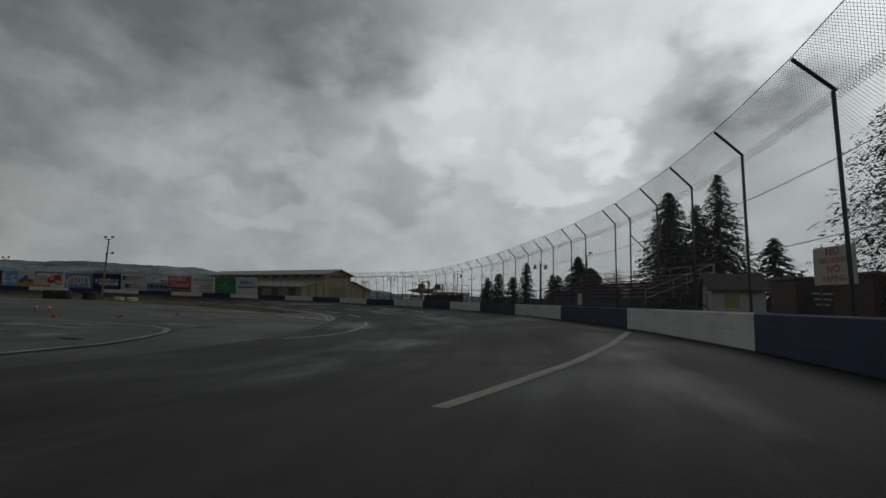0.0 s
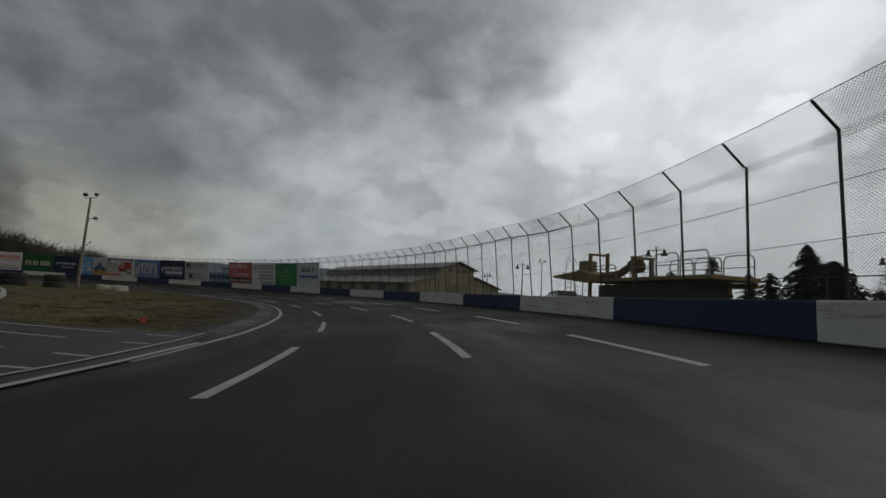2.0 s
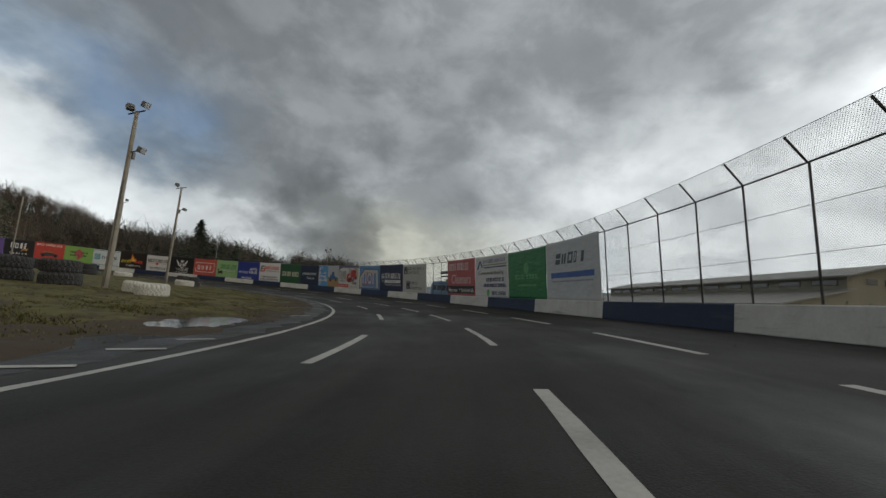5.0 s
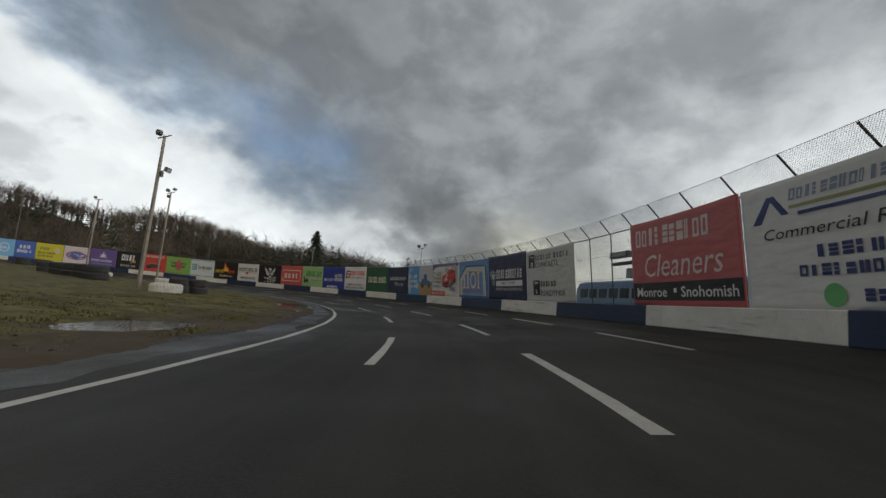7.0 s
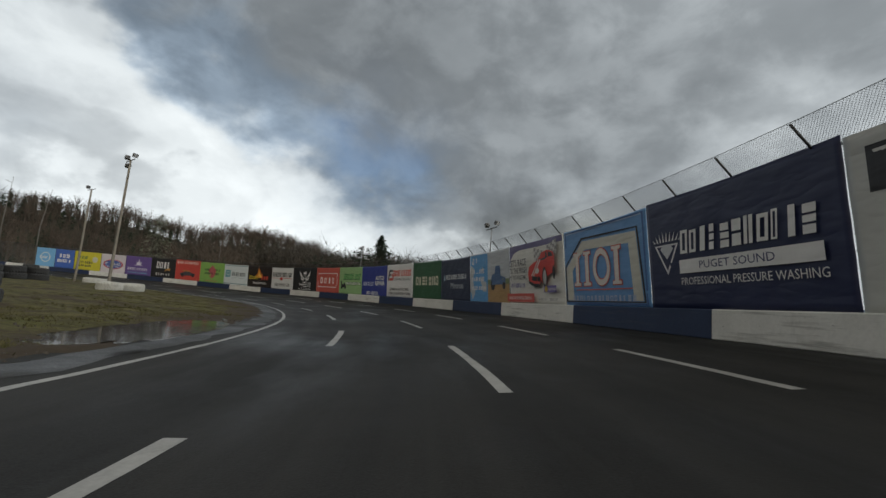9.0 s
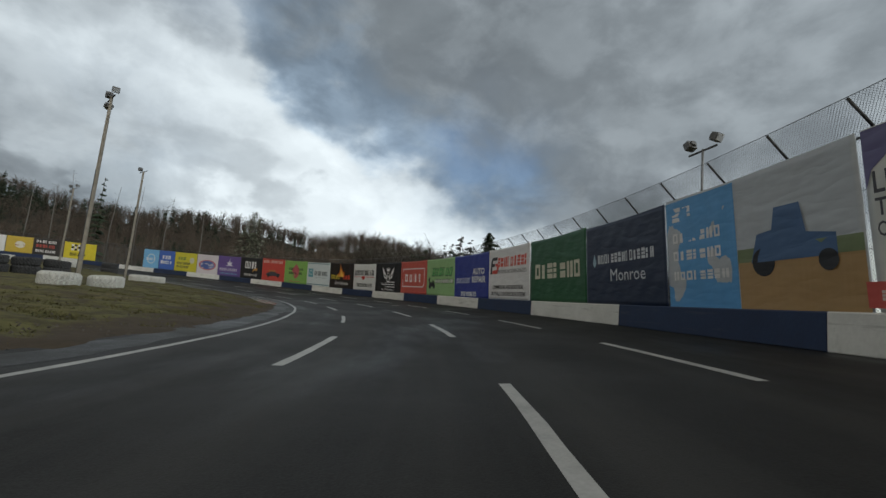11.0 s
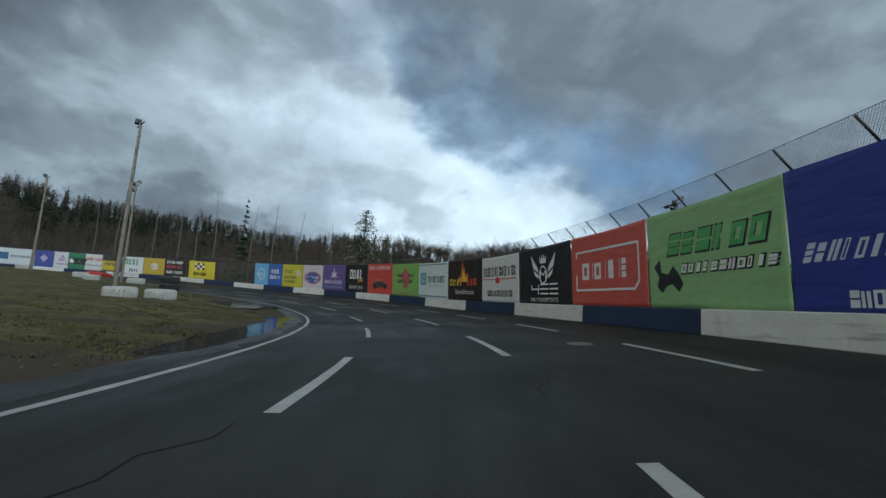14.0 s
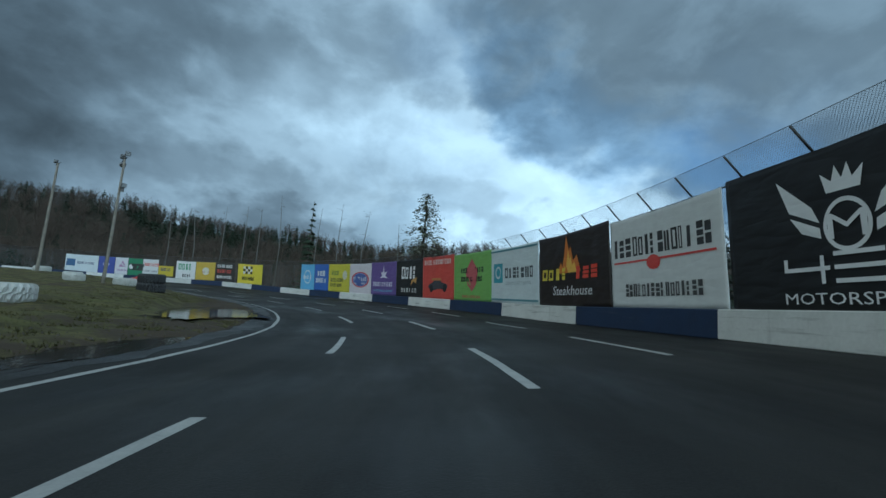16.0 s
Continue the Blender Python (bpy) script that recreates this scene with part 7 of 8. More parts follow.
LONG = 66
part("wall", prism(bmesh.new(), [(-13.5, -0.3), (13.5, -0.3), (13.5, 3.4), (5.4, 5.7), (-5.4, 5.7), (-13.5, 3.4)], 0, LONG), CREAM, hall)
part("clerestory", prism(bmesh.new(), [(-5.2, 5.4), (5.2, 5.4), (5.2, 7.5), (0, 9.0), (-5.2, 7.5)], 0.3, LONG - 0.3), CREAM, hall)
for sgn in (-1, 1):
    part("roof", prism(bmesh.new(), [(sgn * 5.95, 7.3), (0, 9.12), (0, 9.3), (sgn * 5.95, 7.48)], -0.9, LONG + 0.9), ROOF, hall)
    part("wing_roof", prism(bmesh.new(), [(sgn * 14.2, 3.25), (sgn * 5.2, 5.78), (sgn * 5.2, 5.96), (sgn * 14.2, 3.43)], -0.9, LONG + 0.9), ROOF, hall)
    for k in range(12):
        bm = bmesh.new()
        box(bm, (3.2 + k * 5.3, sgn * 5.23, 6.75), (3.6, 0.08, 0.7), 0.02)
        win = part("window", bm, DULL, hall)
        bm = bmesh.new()
        box(bm, (3.2 + k * 5.3, sgn * 5.275, 6.75), (3.3, 0.03, 0.55))
        part("pane", bm, PANE, win)
    for k in range(8):
        bm = bmesh.new()
        box(bm, (4.0 + k * 8, sgn * 13.53, 1.6), (3.2, 0.1, 2.6), 0.02)
        part("side_door", bm, DULL, hall)
for y in (-2.2, 0, 2.2):
    bm = bmesh.new()
    box(bm, (0.27, y, 7.0), (0.1, 1.3, 0.7), 0.02)
    part("window", bm, PANE, hall)
for k in range(9):
    bm = bmesh.new()
    box(bm, (-0.06, -11.2 + k * 2.8, 1.9 + (0.0 if k in (0, 8) else 0.4)), (0.1, 0.14, 3.6 if k in (0, 8) else 4.4), 0.02)
    part("pilaster", bm, DULL, hall)
bm = bmesh.new()
box(bm, (-0.05, 0, 1.9), (0.12, 4.2, 3.8), 0.02)
part("door", bm, plain("hall_door", (0.2, 0.19, 0.16), 0.7), hall)

# low brown building far along the fence
lodge = empty("low_hall", (-150, 84, 0), 190)
part("wall", prism(bmesh.new(), [(-5, -0.3), (5, -0.3), (5, 3.2), (-5, 3.2)], 0, 24), DULL, lodge)
part("roof", prism(bmesh.new(), [(-5.8, 3.1), (5.8, 3.1), (0, 5.4)], -0.7, 24.7), ROOF, lodge)
tagged(lodge, "low brown hall with shallow gable roof beyond the fence", "building")

# ---- bleachers behind the wall at the bend's entry ----
RED_BENCH = plain("red_bench_paint", (0.22, 0.03, 0.035), 0.6, dirt=0.6)
NAVY_PAINT = plain("navy_paint", (0.018, 0.025, 0.07), 0.6)
stand_at = at(58.2, -6.0, 0)
stand = empty("bleachers", tuple(stand_at), turn_at(58.2))
tagged(stand, "red bench bleachers on a dark blue frame behind the wall", "bleachers")
for k in range(6):
    y, z = -k * 0.85, 1.15 + k * 0.32
    bm = bmesh.new()
    box(bm, (0, y, z), (14.8, 0.3, 0.06), 0.015)
    part("bench", bm, RED_BENCH, stand)
    bm = bmesh.new()
    box(bm, (0, y - 0.45, z - 0.36), (14.8, 0.5, 0.05), 0.012)
    part("footboard", bm, RED_BENCH, stand)
    bm = bmesh.new()
    box(bm, (0, y - 0.2, z - 0.2), (14.8, 0.04, 0.24), 0.01)
    part("riser", bm, NAVY_PAINT, stand)
for x in np.linspace(-7.2, 7.2, 7):
    bm = bmesh.new()
    tube(bm, [(x, 0.2, 0.75), (x, -4.7, 2.5)], 0.05, 6)
    tube(bm, [(x, -4.7, 2.5), (x, -4.7, -0.1)], 0.05, 6)
    tube(bm, [(x, -2.4, 1.7), (x, -2.4, -0.1)], 0.05, 6)
    part("frame", bm, NAVY_PAINT, stand)
bm = bmesh.new()
box(bm, (0, 0.45, 0.6), (15.2, 0.08, 1.3), 0.01)
part("front_panel", bm, NAVY_PAINT, stand)
for x0 in (-7.4, 7.4):
    bm = bmesh.new()
    for q in (0.5, 1.0):
        tube(bm, [(x0, 0.2, 0.8 + q), (x0, -4.8, 2.6 + q)], 0.024, 6)
    for q in np.linspace(0, 1, 6):
        tube(bm, [(x0, 0.2 - 5.0 * q, 0.7 + 1.8 * q), (x0, 0.2 - 5.0 * q, 1.8 + 1.8 * q)], 0.024, 6)
    part("handrail", bm, GALV, stand)
bm = bmesh.new()
for q in (0.5, 1.0):
    tube(bm, [(-7.4, -4.9, 2.6 + q), (7.4, -4.9, 2.6 + q)], 0.024, 6)
for x in np.linspace(-7.4, 7.4, 9):
    tube(bm, [(x, -4.9, 2.5), (x, -4.9, 3.6)], 0.024, 6)
part("back_rail", bm, GALV, stand)
board = empty("notice_board", tuple(at(50.5, -1.6, 0)), turn_at(50.5))
bm = bmesh.new()
box(bm, (0, 0, 1.1), (0.5, 0.05, 0.6), 0.01)
part("panel", bm, plain("white_board", (0.5, 0.51, 0.52), 0.5), board)
bm = bmesh.new()
tube(bm, [(0, -0.05, -0.1), (0, -0.05, 1.3)], 0.03, 6)
part("post", bm, DARK_STEEL, board)
tagged(board, "small white notice board on a post behind the wall", "notice board")

# ---- ticket shed, kiosks and a warning sign ----
SHED_WHITE = plain("white_boards", (0.55, 0.56, 0.56), 0.7)
SHINGLE = plain("dark_shingles", (0.07, 0.07, 0.075), 0.85, scale=6)
shed = empty("ticket_shed", (10.2, 52.8, 0.0), 200)
tagged(shed, "small white gabled shed with grey shingle roof", "shed")
part("wall", prism(bmesh.new(), [(-1.15, -0.1), (1.15, -0.1), (1.15, 2.0), (0, 2.75), (-1.15, 2.0)], -1.3, 1.3), SHED_WHITE, shed)
for sgn in (-1, 1):
    part("roof", prism(bmesh.new(), [(sgn * 1.45, 1.84), (0, 2.8), (0, 2.9), (sgn * 1.45, 1.94)], -1.55, 1.55), SHINGLE, shed)
for x, y, w, d_ in ((1.31, 0.1, 0.04, 0.55), (0.3, 1.16, 0.7, 0.04), (-1.31, 0, 0.04, 0.5)):
    bm = bmesh.new()
    box(bm, (x, y, 1.3), (w, d_, 0.75), 0.01)
    part("notice", bm, plain("yellowed_notice", (0.42, 0.38, 0.12), 0.7), shed)
KIOSK_RED = plain("red_kiosk_paint", (0.065, 0.012, 0.011), 0.6)
for k, (x, y) in enumerate([(13.6, 46.4), (15.6, 44.2), (17.4, 42.2)]):
    kiosk = empty("kiosk", (x, y, 0), 215 + 4 * k)
    bm = bmesh.new()
    box(bm, (0, 0, 1.05), (1.9, 1.6, 2.1), 0.03)
    part("body", bm, KIOSK_RED, kiosk)
    bm = bmesh.new()
    box(bm, (0, 0, 2.16), (2.1, 1.9, 0.12), 0.03)
    part("roof", bm, DARK_STEEL, kiosk)
    for sgn in (-1, 1):
        bm = bmesh.new()
        box(bm, (0, sgn * 0.82, 1.3), (1.2, 0.05, 0.9), 0.01)
        menu = part("menu_board", bm, plain("black_board", (0.02, 0.02, 0.022), 0.4), kiosk)
        for q in range(3):
            bm = bmesh.new()
            box(bm, (0, sgn * 0.85, 1.55 - q * 0.22), (0.8 - 0.15 * q, 0.012, 0.07))
            part("text_bar", bm, plain("chalk_white", (0.5, 0.5, 0.5), 0.7), menu)
    tagged(kiosk, "dark red kiosk with black menu boards", "kiosk", group="kiosks")
trailer = empty("box_trailer", (18.6, 41.6, 0.0), 215)
bm = bmesh.new()
box(bm, (0, 0, 1.55), (5.0, 2.2, 2.1), 0.05)
part("body", bm, plain("grey_trailer", (0.34, 0.35, 0.35), 0.5), trailer)
bm = bmesh.new()
box(bm, (0, 0, 2.68), (5.3, 2.5, 0.16), 0.03)
part("roof", bm, DARK_STEEL, trailer)
for x in (-1.2, 1.2):
    for y in (-1.05, 1.05):
        bm = bmesh.new()
        lathe(bm, [(0.02, -0.1), (0.3, -0.1), (0.34, -0.05), (0.34, 0.05), (0.3, 0.1), (0.02, 0.1)], 18)
        bm.transform(Matrix.Translation((x, y, 0.3)) @ Matrix.Rotation(math.pi / 2, 4, "X"))
        part("wheel", bm, RUBBER, trailer)
tagged(trailer, "grey box trailer parked behind the wall", "trailer")
warn = empty("warning_sign", (14.3, 38.6, 0), 128 + 90)
bm = bmesh.new()
box(bm, (0, 0, 2.07), (0.05, 1.35, 1.06), 0.01)
panel = part("panel", bm, plain("warning_white", (0.62, 0.58, 0.54), 0.5), warn)
for text, z, h in (("NO", 2.36, 0.21), ("SMOKING", 2.15, 0.15), ("NO", 1.87, 0.21), ("VAPING", 1.64, 0.16)):
    pts, fcs = glyphs(text, h, None, 0.0, 0.035)
    wide = max(p[0] for p in pts)
    for piece, some in pieces(pts, fcs):
        for side in (1, -1):
            sheet("lettering", [(0.03 * side, (x - wide / 2) * side, z + y) for x, y in piece], some, ink((0.42, 0.1, 0.06)), panel, "", False)
bm = bmesh.new()
for y in (-0.55, 0.55):
    tube(bm, [(-0.05, y, -0.1), (-0.05, y, 2.5)], 0.03, 6)
part("posts", bm, DARK_STEEL, warn)
tagged(warn, "white no smoking sign with red lettering on posts", "sign")

# ---- yellow platform machine behind the wall ----
YELLOW = plain("faded_yellow_paint", (0.3, 0.22, 0.07), 0.6, dirt=0.6)
rig = empty("platform_machine", tuple(at(83.7, -5.4, 0)), turn_at(83.7) + 180)
tagged(rig, "faded yellow raised platform machine with railings", "machine")
bm = bmesh.new()
ring = [(-3.9, 1.98), (-1.2, 1.68), (-0.4, 1.62), (-0.4, 2.1), (-1.3, 2.34), (-2.0, 2.22), (-3.9, 2.1)]
a_ = [bm.verts.new((x, -1.0, z)) for x, z in ring]
b_ = [bm.verts.new((x, 1.0, z)) for x, z in ring]
for k in range(7):
    bm.faces.new((a_[k], a_[(k + 1) % 7], b_[(k + 1) % 7], b_[k]))
bm.faces.new(a_[::-1])
bm.faces.new(b_)
bmesh.ops.recalc_face_normals(bm, faces=bm.faces)
part("hopper", bm, YELLOW, rig)
bm = bmesh.new()
box(bm, (-1.9, 0, 2.62), (0.75, 0.7, 0.62), 0.08)
part("seat_box", bm, plain("tan_panel", (0.27, 0.22, 0.13), 0.7), rig)
for x, y, tall in ((-0.9, -0.55, 3.25), (-0.9, 0.55, 3.35), (2.4, -0.5, 2.85), (2.4, 0.5, 2.85)):
    bm = bmesh.new()
    box(bm, (x, y, 0.9 + (tall - 0.9) / 2), (0.2, 0.12, tall - 0.9), 0.02)
    part("upright", bm, YELLOW, rig)
for x, z in ((-0.9, 3.2), (2.4, 2.8)):
    bm = bmesh.new()
    box(bm, (x, 0, z), (0.16, 1.3, 0.12), 0.02)
    part("cross_beam", bm, YELLOW, rig)
bm = bmesh.new()
tube(bm, [(-0.6, 0.1, 2.0), (0.6, 0.1, 2.1), (1.5, 0.1, 2.5), (2.2, 0.1, 2.75)], 0.24, 8, 0.14)
part("chute", bm, plain("brown_chute", (0.2, 0.15, 0.08), 0.7), rig)
bm = bmesh.new()
lathe(bm, [(0.02, -0.3), (0.3, -0.3), (0.34, -0.1), (0.34, 0.1), (0.3, 0.3), (0.02, 0.3)], 16)
bm.transform(Matrix.Translation((1.85, 0.1, 2.45)) @ Matrix.Rotation(math.pi / 2, 4, "X"))
part("drum", bm, plain("rusty_drum", (0.14, 0.09, 0.045), 0.7), rig, "", True)
bm = bmesh.new()
box(bm, (3.5, 0, 1.72), (7.4, 2.4, 0.16), 0.03)
part("deck", bm, YELLOW, rig)
for k in range(5):
    bm = bmesh.new()
    box(bm, (0.7 + 1.45 * k, 1.16, 1.52), (1.2, 0.06, 0.22), 0.01)
    part("deck_flange", bm, YELLOW, rig)
bm = bmesh.new()
box(bm, (3.2, 0, 1.0), (5.8, 1.8, 1.0), 0.08)
part("chassis", bm, plain("dark_chassis", (0.045, 0.035, 0.025), 0.8), rig)
for z in (0.75, 1.15):
    bm = bmesh.new()
    tube(bm, [(0.4, 0.95, z), (6.2, 0.95, z - 0.05)], 0.07, 8)
    part("pipe", bm, plain("rusty_pipe", (0.13, 0.09, 0.05), 0.75), rig)
for x in (-0.6, 2.6, 5.9):
    bm = bmesh.new()
    box(bm, (x, 1.05, 0.9), (0.3, 0.2, 1.6), 0.03)
    part("leg", bm, YELLOW, rig)


def hoop(x0, x1, y, z0, z1):
    """A pipe hoop with rounded upper corners."""
    r = 0.25
    pts = [(x0, y, z0), (x0, y, z1 - r)] + [(x0 + r - r * math.cos(q), y, z1 - r + r * math.sin(q)) for q in (0.4, 0.8, 1.2)]
    pts += [(x1 - r + r * math.sin(q), y, z1 - r + r * math.cos(q)) for q in (0.4, 0.8, 1.2)] + [(x1, y, z1 - r), (x1, y, z0)]
    return tube(bmesh.new(), pts, 0.026, 6)


for x0, x1 in ((-0.2, 1.9), (2.9, 4.2), (4.3, 5.6), (5.7, 7.0)):
    for y in (-1.12, 1.12):
        part("railing", hoop(x0, x1, y, 1.75, 2.75 if x0 > 2 else 2.45), GALV, rig)
        bm = bmesh.new()
        tube(bm, [(x0, y, 2.25), (x1, y, 2.25)], 0.02, 6)
        part("mid_rail", bm, GALV, rig)
bm = bmesh.new()
for y in (-0.6, -0.2):
    tube(bm, [(-3.3, y, 0.1), (-3.2, y, 2.2), (-3.1, y, 3.05), (-2.9, y, 3.15), (-2.75, y, 2.9)], 0.025, 6)
for z in np.linspace(0.3, 2.0, 7):
    tube(bm, [(-3.25, -0.6, z), (-3.25, -0.2, z)], 0.018, 6)
part("ladder", bm, GALV, rig)

# ---- street lamps and wires beyond the fence ----
def street_lamp(x, y, high, label="dark twin-bell street lamp beyond the fence"):
    thing = empty("street_lamp", (x, y, 0), random.uniform(0, 90))
    bm = bmesh.new()
    tube(bm, [(0, 0, -0.1), (0, 0, high)], 0.09, 8, 0.055)
    part("post", bm, DARK_STEEL, thing)
    bm = bmesh.new()
    tube(bm, [(-0.65, 0, high - 0.25), (0.65, 0, high - 0.25)], 0.03, 6)
    part("arm", bm, DARK_STEEL, thing)
    for x_ in (-0.62, 0.62):
        bm = bmesh.new()
        lathe(bm, [(0.03, high - 0.2), (0.1, high - 0.32), (0.14, high - 0.55), (0.3, high - 0.72), (0.27, high - 0.72), (0.12, high - 0.52), (0.02, high - 0.4)], 14, (x_, 0, 0))
        part("bell_shade", bm, DARK_STEEL, thing, "", True)
    return tagged(thing, label, "street lamp", group="street lamps")


for x, y, h in ((-11.1, 69.9, 5.7), (-30.3, 78.2, 5.4), (-50.0, 82.0, 5.2), (-70, 92, 5.2), (-20, 92, 5.6)):
    street_lamp(x, y, h)
light_pole(-9.1, 79.1, 0, 7.6, 1, False, turn=radians(200), radius=0.11, mat=DARK_STEEL, label="dark steel lamp pole behind the bleachers")
light_pole(-61.0, 96.0, 0, 7.0, 2, False, turn=radians(240), radius=0.09, mat=DARK_STEEL, label="dark steel lamp pole near the hall")
light_pole(-78.0, 120.0, 0, 7.2, 2, False, turn=radians(240), radius=0.09, mat=DARK_STEEL, label="dark steel lamp pole beyond the hall")

# low wire fence with posts behind the entry
yard = empty("yard_fence", (-20, 74, 0))
tagged(yard, "low pipe fence round the yard beyond the wall", "fence")
inv = yard.matrix_world.inverted()
pts = [at(s, -13.0, 0) for s in np.arange(58, 96, 3.0)]
for p in pts:
    bm = bmesh.new()
    tube(bm, [p, p + Vector((0, 0, 2.4))], 0.035, 6)
    part("post", bm, DARK_STEEL, yard).matrix_parent_inverse = inv
for z in (1.2, 2.35):
    bm = bmesh.new()
    tube(bm, [p + Vector((0, 0, z)) for p in pts], 0.028, 6)
    part("rail", bm, DARK_STEEL, yard).matrix_parent_inverse = inv

# braces of the catch fence
inv = fence.matrix_world.inverted()
for s, back, out_d, thick in ((41.8, -0.9, -2.6, 0.02), (63.0, -2.2, -0.3, 0.02), (92.0, -1.3, -0.5, 0.009), (142.0, -0.9, -2.6, 0.012)):
    bm = bmesh.new()
    tube(bm, [at(s, fence_d(s, 3.3), 3.3), at(s + back, out_d, 0.4)], thick, 6)
    ob = part("brace", bm, DARK_STEEL, fence)
    ob.matrix_parent_inverse = inv
bm = bmesh.new()
signal = empty("signal_board", tuple(at(142.2, -0.25, 2.5)), turn_at(142.2))
box(bm, (0.55, 0, 0.25), (1.35, 0.22, 0.26), 0.04)
part("lamp_bar", bm, plain("black_lamp_bar", (0.02, 0.02, 0.022), 0.4), signal)
bm = bmesh.new()
box(bm, (0.25, 0, -0.12), (1.5, 0.18, 0.13), 0.03)
part("bracket", bm, DARK_STEEL, signal)
bm = bmesh.new()
box(bm, (-0.25, 0, -0.55), (0.34, 0.2, 0.4), 0.03)
part("control_box", bm, plain("grey_green_box", (0.2, 0.23, 0.2), 0.5), signal)
bm = bmesh.new()
for k in range(6):
    box(bm, (0.08 + k * 0.19, 0.115, 0.25), (0.13, 0.02, 0.16), 0.01)
part("lamps", bm, LAMP_FACE, signal)
tagged(signal, "black signal lamp bar bolted to the catch fence", "signal lamp")

# ---- blue bus parked behind the wall ----
BUS_BLUE = plain("faded_bus_blue", (0.2, 0.34, 0.5), 0.45)
BUS_ROOF = plain("faded_bus_roof", (0.1, 0.2, 0.36), 0.6)
mid = at(148.6, -6.4, 0)
bus = empty("old_bus", (mid.x, mid.y, mid.z - 0.3), turn_at(148.6))
tagged(bus, "faded blue old bus with blue roof parked behind the wall", "bus")
part("body", prism(bmesh.new(), [(-1.2, 0.4), (1.2, 0.4), (1.22, 1.5), (1.18, 2.35), (-1.18, 2.35), (-1.22, 1.5)], -6.4, 6.4), BUS_BLUE, bus)
part("roof", prism(bmesh.new(), [(-1.22, 2.33), (1.22, 2.33), (1.1, 2.62), (0.7, 2.78), (-0.7, 2.78), (-1.1, 2.62)], -6.4, 6.2), BUS_ROOF, bus)
for sgn in (-1, 1):
    for k in range(11):
        bm = bmesh.new()
        box(bm, (-5.6 + k * 1.1, sgn * 1.2, 1.95), (0.86, 0.06, 0.6), 0.02)
        win = part("window", bm, PANE, bus)
        bm = bmesh.new()
        box(bm, (-5.6 + k * 1.1, sgn * 1.235, 1.95), (0.05, 0.03, 0.6))
        part("mullion", bm, DARK_STEEL, win)
    for z in (0.75, 1.1, 1.4):
        bm = bmesh.new()
        box(bm, (0, sgn * 1.22, z), (12.6, 0.03, 0.05), 0.01)
        part("rub_rail", bm, plain("pale_blue_trim", (0.16, 0.3, 0.5), 0.5), bus)
    for x in (-3.9, 3.6):
        bm = bmesh.new()
        lathe(bm, [(0.05, -0.12), (0.4, -0.13), (0.48, -0.08), (0.48, 0.08), (0.4, 0.13), (0.05, 0.12)], 20)
        bm.transform(Matrix.Translation((x, sgn * 1.12, 0.46)) @ Matrix.Rotation(math.pi / 2, 4, "X"))
        part("wheel", bm, RUBBER, bus)
bm = bmesh.new()
box(bm, (6.42, 0, 1.85), (0.06, 2.0, 0.8), 0.03)
part("windscreen", bm, PANE, bus)

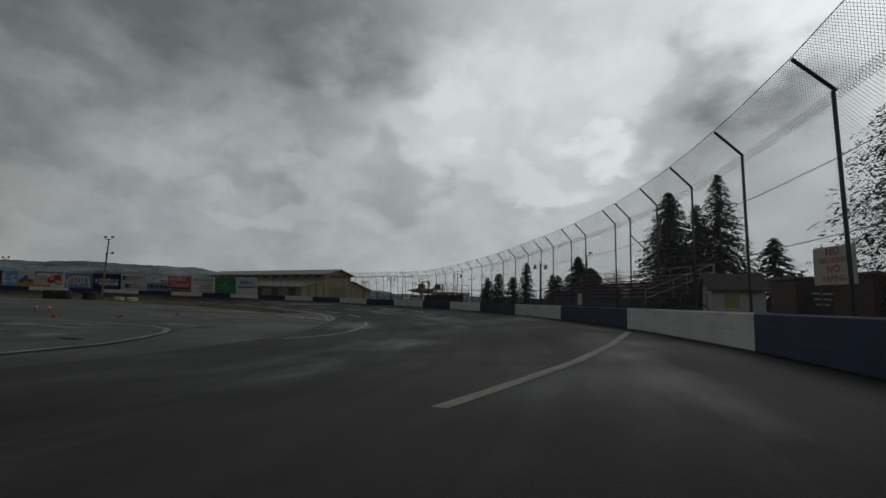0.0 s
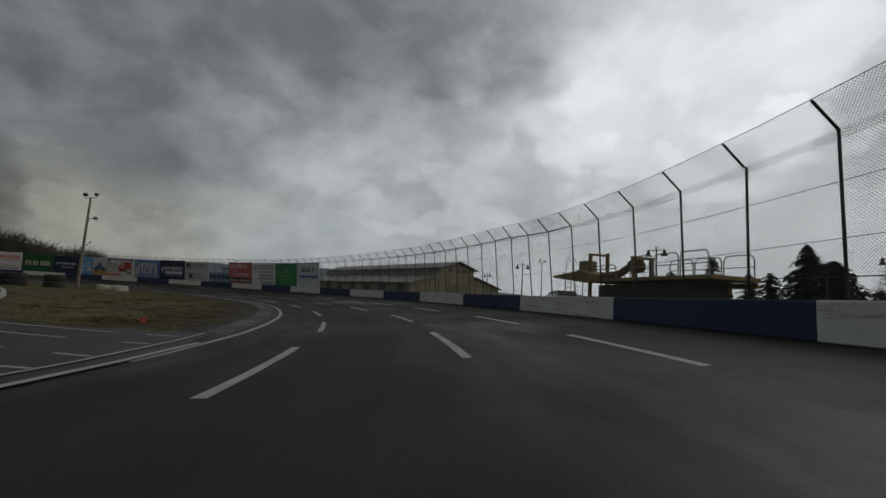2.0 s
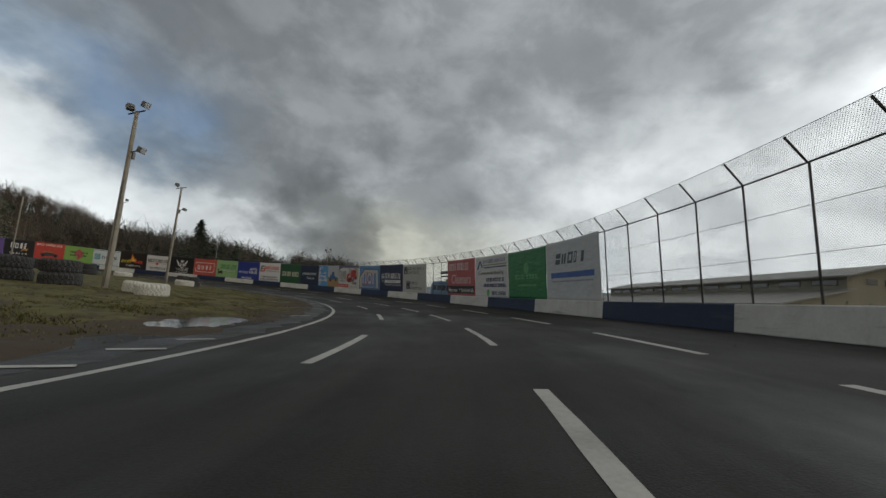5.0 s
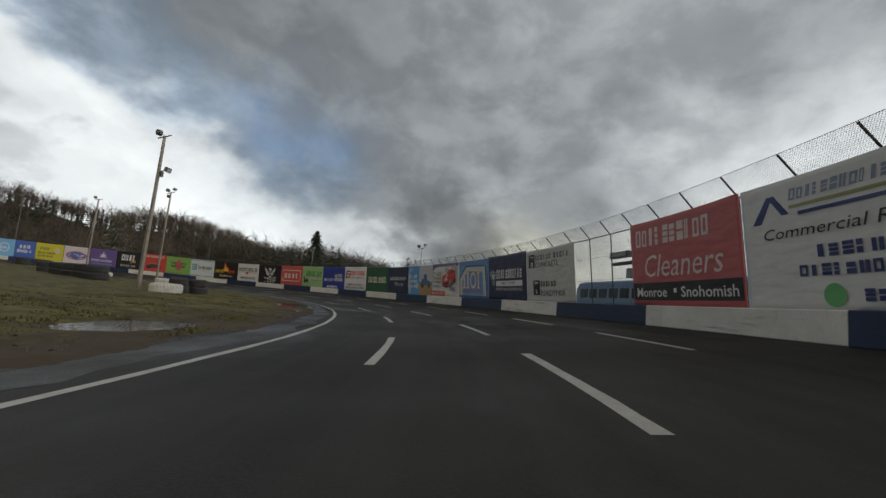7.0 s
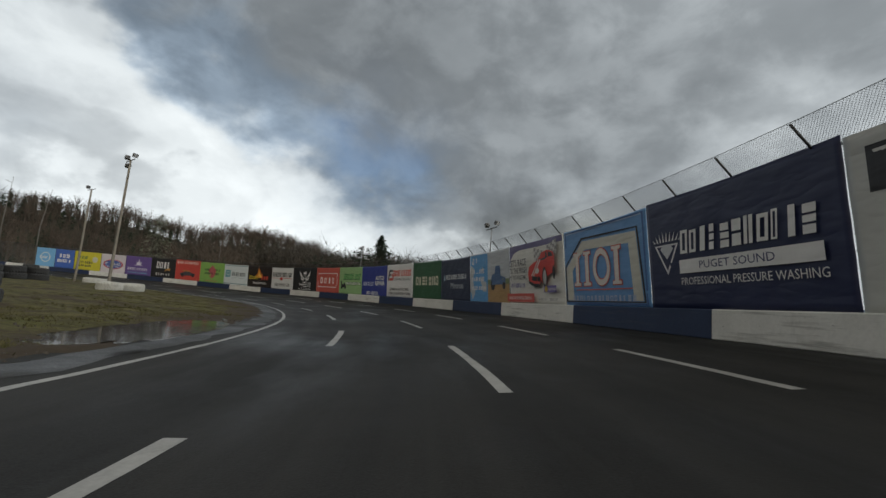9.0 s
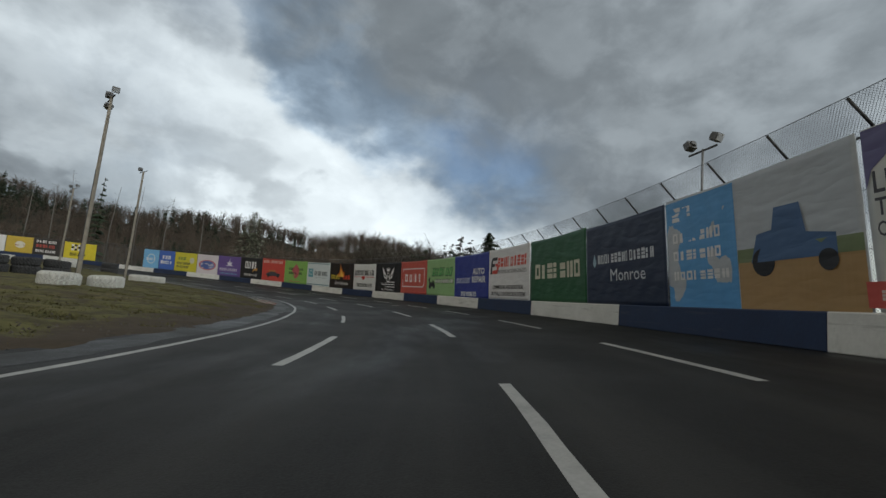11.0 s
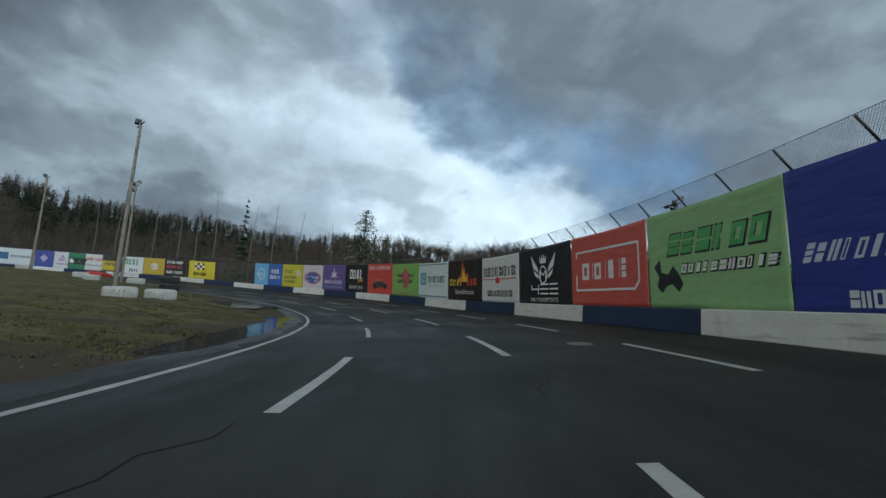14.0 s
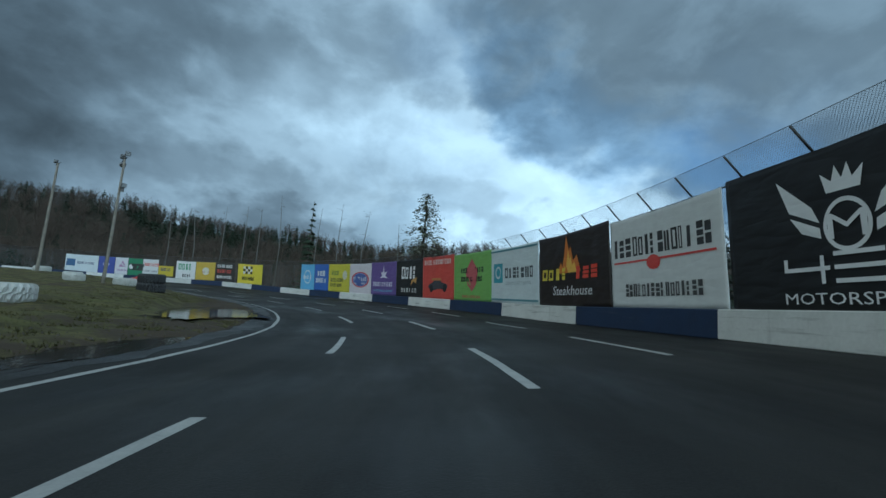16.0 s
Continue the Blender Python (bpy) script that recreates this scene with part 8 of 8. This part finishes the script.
# ---- cars ----
def parked_car(x, y, z, turn, colour, label, size=1.0):
    car = empty("car", (x, y, z), turn)
    car.scale = (size, size, size)
    paint = material("car_paint", colour, tuple(c * 0.85 for c in colour), 2, 0.3, bump=0, coat=0.6)
    bm = bmesh.new()
    outline_ = [(-2.1, 0.35), (-2.15, 0.6), (-2.05, 0.85), (-1.4, 0.92), (-0.85, 1.28), (0.25, 1.3), (0.95, 0.95), (1.75, 0.82), (2.1, 0.62), (2.12, 0.35), (1.7, 0.22), (-1.7, 0.22)]
    n = len(outline_)
    rings = []
    for y_, sh in ((-0.86, 0.9), (-0.8, 0.98), (-0.5, 1.0), (0.5, 1.0), (0.8, 0.98), (0.86, 0.9)):
        rings.append([bm.verts.new((px_ * (0.98 if abs(y_) > 0.82 else 1), y_ * (1 - 0.22 * max(0, (pz_ - 0.9) / 0.4)), 0.22 + (pz_ - 0.22) * sh)) for px_, pz_ in outline_])
    for a, b in zip(rings, rings[1:]):
        for k in range(n):
            bm.faces.new((a[k], a[(k + 1) % n], b[(k + 1) % n], b[k]))
    bm.faces.new(rings[0][::-1])
    bm.faces.new(rings[-1])
    bmesh.ops.recalc_face_normals(bm, faces=bm.faces)
    part("body", bm, paint, car, "", False)
    for y_ in (-0.73, 0.73):
        bm = bmesh.new()
        box(bm, (-0.3, y_ * 0.985, 1.07), (1.3, 0.05, 0.24), 0.02)
        part("side_window", bm, PANE, car)
    for x_, tilt in ((0.62, 35), (-1.14, -32)):
        bm = bmesh.new()
        box(bm, (0, 0, 0), (0.5, 1.2, 0.03), 0.01, Matrix.Rotation(radians(tilt), 4, "Y"))
        bmesh.ops.translate(bm, vec=(x_, 0, 1.13), verts=bm.verts)
        part("windscreen", bm, PANE, car)
    for x_ in (-1.35, 1.35):
        for y_ in (-0.8, 0.8):
            bm = bmesh.new()
            lathe(bm, [(0.2, -0.1), (0.28, -0.1), (0.32, -0.06), (0.32, 0.06), (0.28, 0.1), (0.2, 0.1)], 18)
            bm.transform(Matrix.Translation((x_, y_, 0.32)) @ Matrix.Rotation(math.pi / 2, 4, "X"))
            wheel = part("wheel", bm, RUBBER, car)
            bm = bmesh.new()
            lathe(bm, [(0.01, -0.05), (0.2, -0.06), (0.2, 0.06), (0.01, 0.05)], 14)
            bm.transform(Matrix.Translation((x_, y_, 0.32)) @ Matrix.Rotation(math.pi / 2, 4, "X"))
            part("rim", bm, GALV, wheel)
    for y_ in (-0.6, 0.6):
        bm = bmesh.new()
        box(bm, (2.08, y_, 0.62), (0.06, 0.32, 0.12), 0.02)
        part("headlight", bm, LAMP_FACE, car)
        bm = bmesh.new()
        box(bm, (-2.12, y_, 0.72), (0.06, 0.34, 0.12), 0.02)
        part("tail_light", bm, plain("red_lens", (0.25, 0.01, 0.01), 0.3), car)
    return tagged(car, label, "car")


parked_car(-88.3, -68.1, ground_z(-88.3, -68.1) + 0.01, turn_at(293), (0.5, 0.02, 0.015), "bright red sports car standing on the far track", 1.0)
parked_car(-32.9, 70.5, 0, 150, (0.35, 0.37, 0.38), "silver car parked beyond the wall", 1.1)
parked_car(-41.0, 80.9, 0, 100, (0.04, 0.1, 0.25), "dark blue car parked beyond the wall", 1.2)

# ---- cones and loose markers on the infield ----
ORANGE = plain("cone_orange", (0.42, 0.06, 0.025), 0.5)


def cone(x, y, tip=False):
    thing = empty("traffic_cone", (x, y, ground_z(x, y) + 0.05))
    m = (pose(0, 0, 0.1, 0, 88, random.uniform(0, 360)) if tip else Matrix.Identity(4)) @ Matrix.Diagonal((0.45, 0.45, 0.45, 1.0) if tip else (0.62, 0.62, 0.62, 1.0))
    bm = bmesh.new()
    box(bm, (0, 0, 0.015), (0.36, 0.36, 0.03), 0.01)
    bm.transform(m)
    part("base", bm, ORANGE, thing)
    bm = bmesh.new()
    lathe(bm, [(0.14, 0.03), (0.03, 0.68), (0.0, 0.69)], 16)
    bm.transform(m)
    part("cone", bm, ORANGE, thing, "", True)
    bm = bmesh.new()
    lathe(bm, [(0.102, 0.28), (0.078, 0.42)], 16)
    bm.transform(m)
    part("band", bm, W_PAINT, thing)
    return tagged(thing, "orange traffic cone with white band lying on its side" if tip else "orange traffic cone with white band on the infield", "traffic cone", group="cones")


W_PAINT = plain("reflective_white", (0.6, 0.6, 0.58), 0.4)
for x, y in ((-21.7, 27.0), (-20.9, 27.5)):
    cone(x, y)
for x, y in ((-24.8, 45.3), (-12.9, 26.5), (-12.7, 29.1), (-15.0, 32.4)):
    cone(x, y, True)
p = on_ground(44.6, 0.32, 0.0)
cone(p.x, p.y, True)

# ---- scrap boards at the verge ----
SCRAP = plain("grey_scrap_wood", (0.14, 0.12, 0.095), 0.85)
for k, (s0, d0, turn) in enumerate([(148.2, 12.9, 12), (148.9, 13.2, 35), (149.4, 12.8, -8), (150.0, 13.3, 60), (236.6, 12.9, 20), (237.3, 13.3, -15)]):
    p = on_ground(s0, d0, 0.03)
    bm = bmesh.new()
    box(bm, (0, 0, 0), (random.uniform(0.7, 1.3), 0.14, 0.045), 0.008)
    board_ob = link("scrap_board", bm, SCRAP)
    board_ob.matrix_world = pose(p.x, p.y, p.z, random.uniform(-4, 4), random.uniform(-4, 4), turn_at(s0) + turn)
    tagged(board_ob, "grey weathered scrap board lying in the mud", "board", group="scrap boards")
# clods and stones strewn over the muddy margin
verts, faces = [], []
rnd = random.Random(12)
for k in range(5200):
    s0, d0 = rnd.uniform(72, 250), EDGE + 0.15 + abs(rnd.gauss(0, 1.7))
    if d0 > island(s0) - 0.4:
        continue
    p, r = on_ground(s0, d0 + inner_edge(s0), 0.0), rnd.uniform(0.012, 0.05)
    i = len(verts)
    for q in range(5):
        a = 1.2566 * q + rnd.uniform(-0.3, 0.3)
        verts.append((p.x + math.cos(a) * r, p.y + math.sin(a) * r, p.z + rnd.uniform(-0.03, 0.01)))
    verts.append((p.x, p.y, p.z + r * 0.9))
    faces += [(i + q, i + (q + 1) % 5, i + 5) for q in range(5)]
tagged(sheet("mud_clods", verts, faces, material("wet_clods", (0.04, 0.033, 0.025), (0.09, 0.075, 0.055), 3, 0.6, bump=0.3), None, "", False), "dark mud clods and stones strewn along the verge", "stones", kind="stuff")
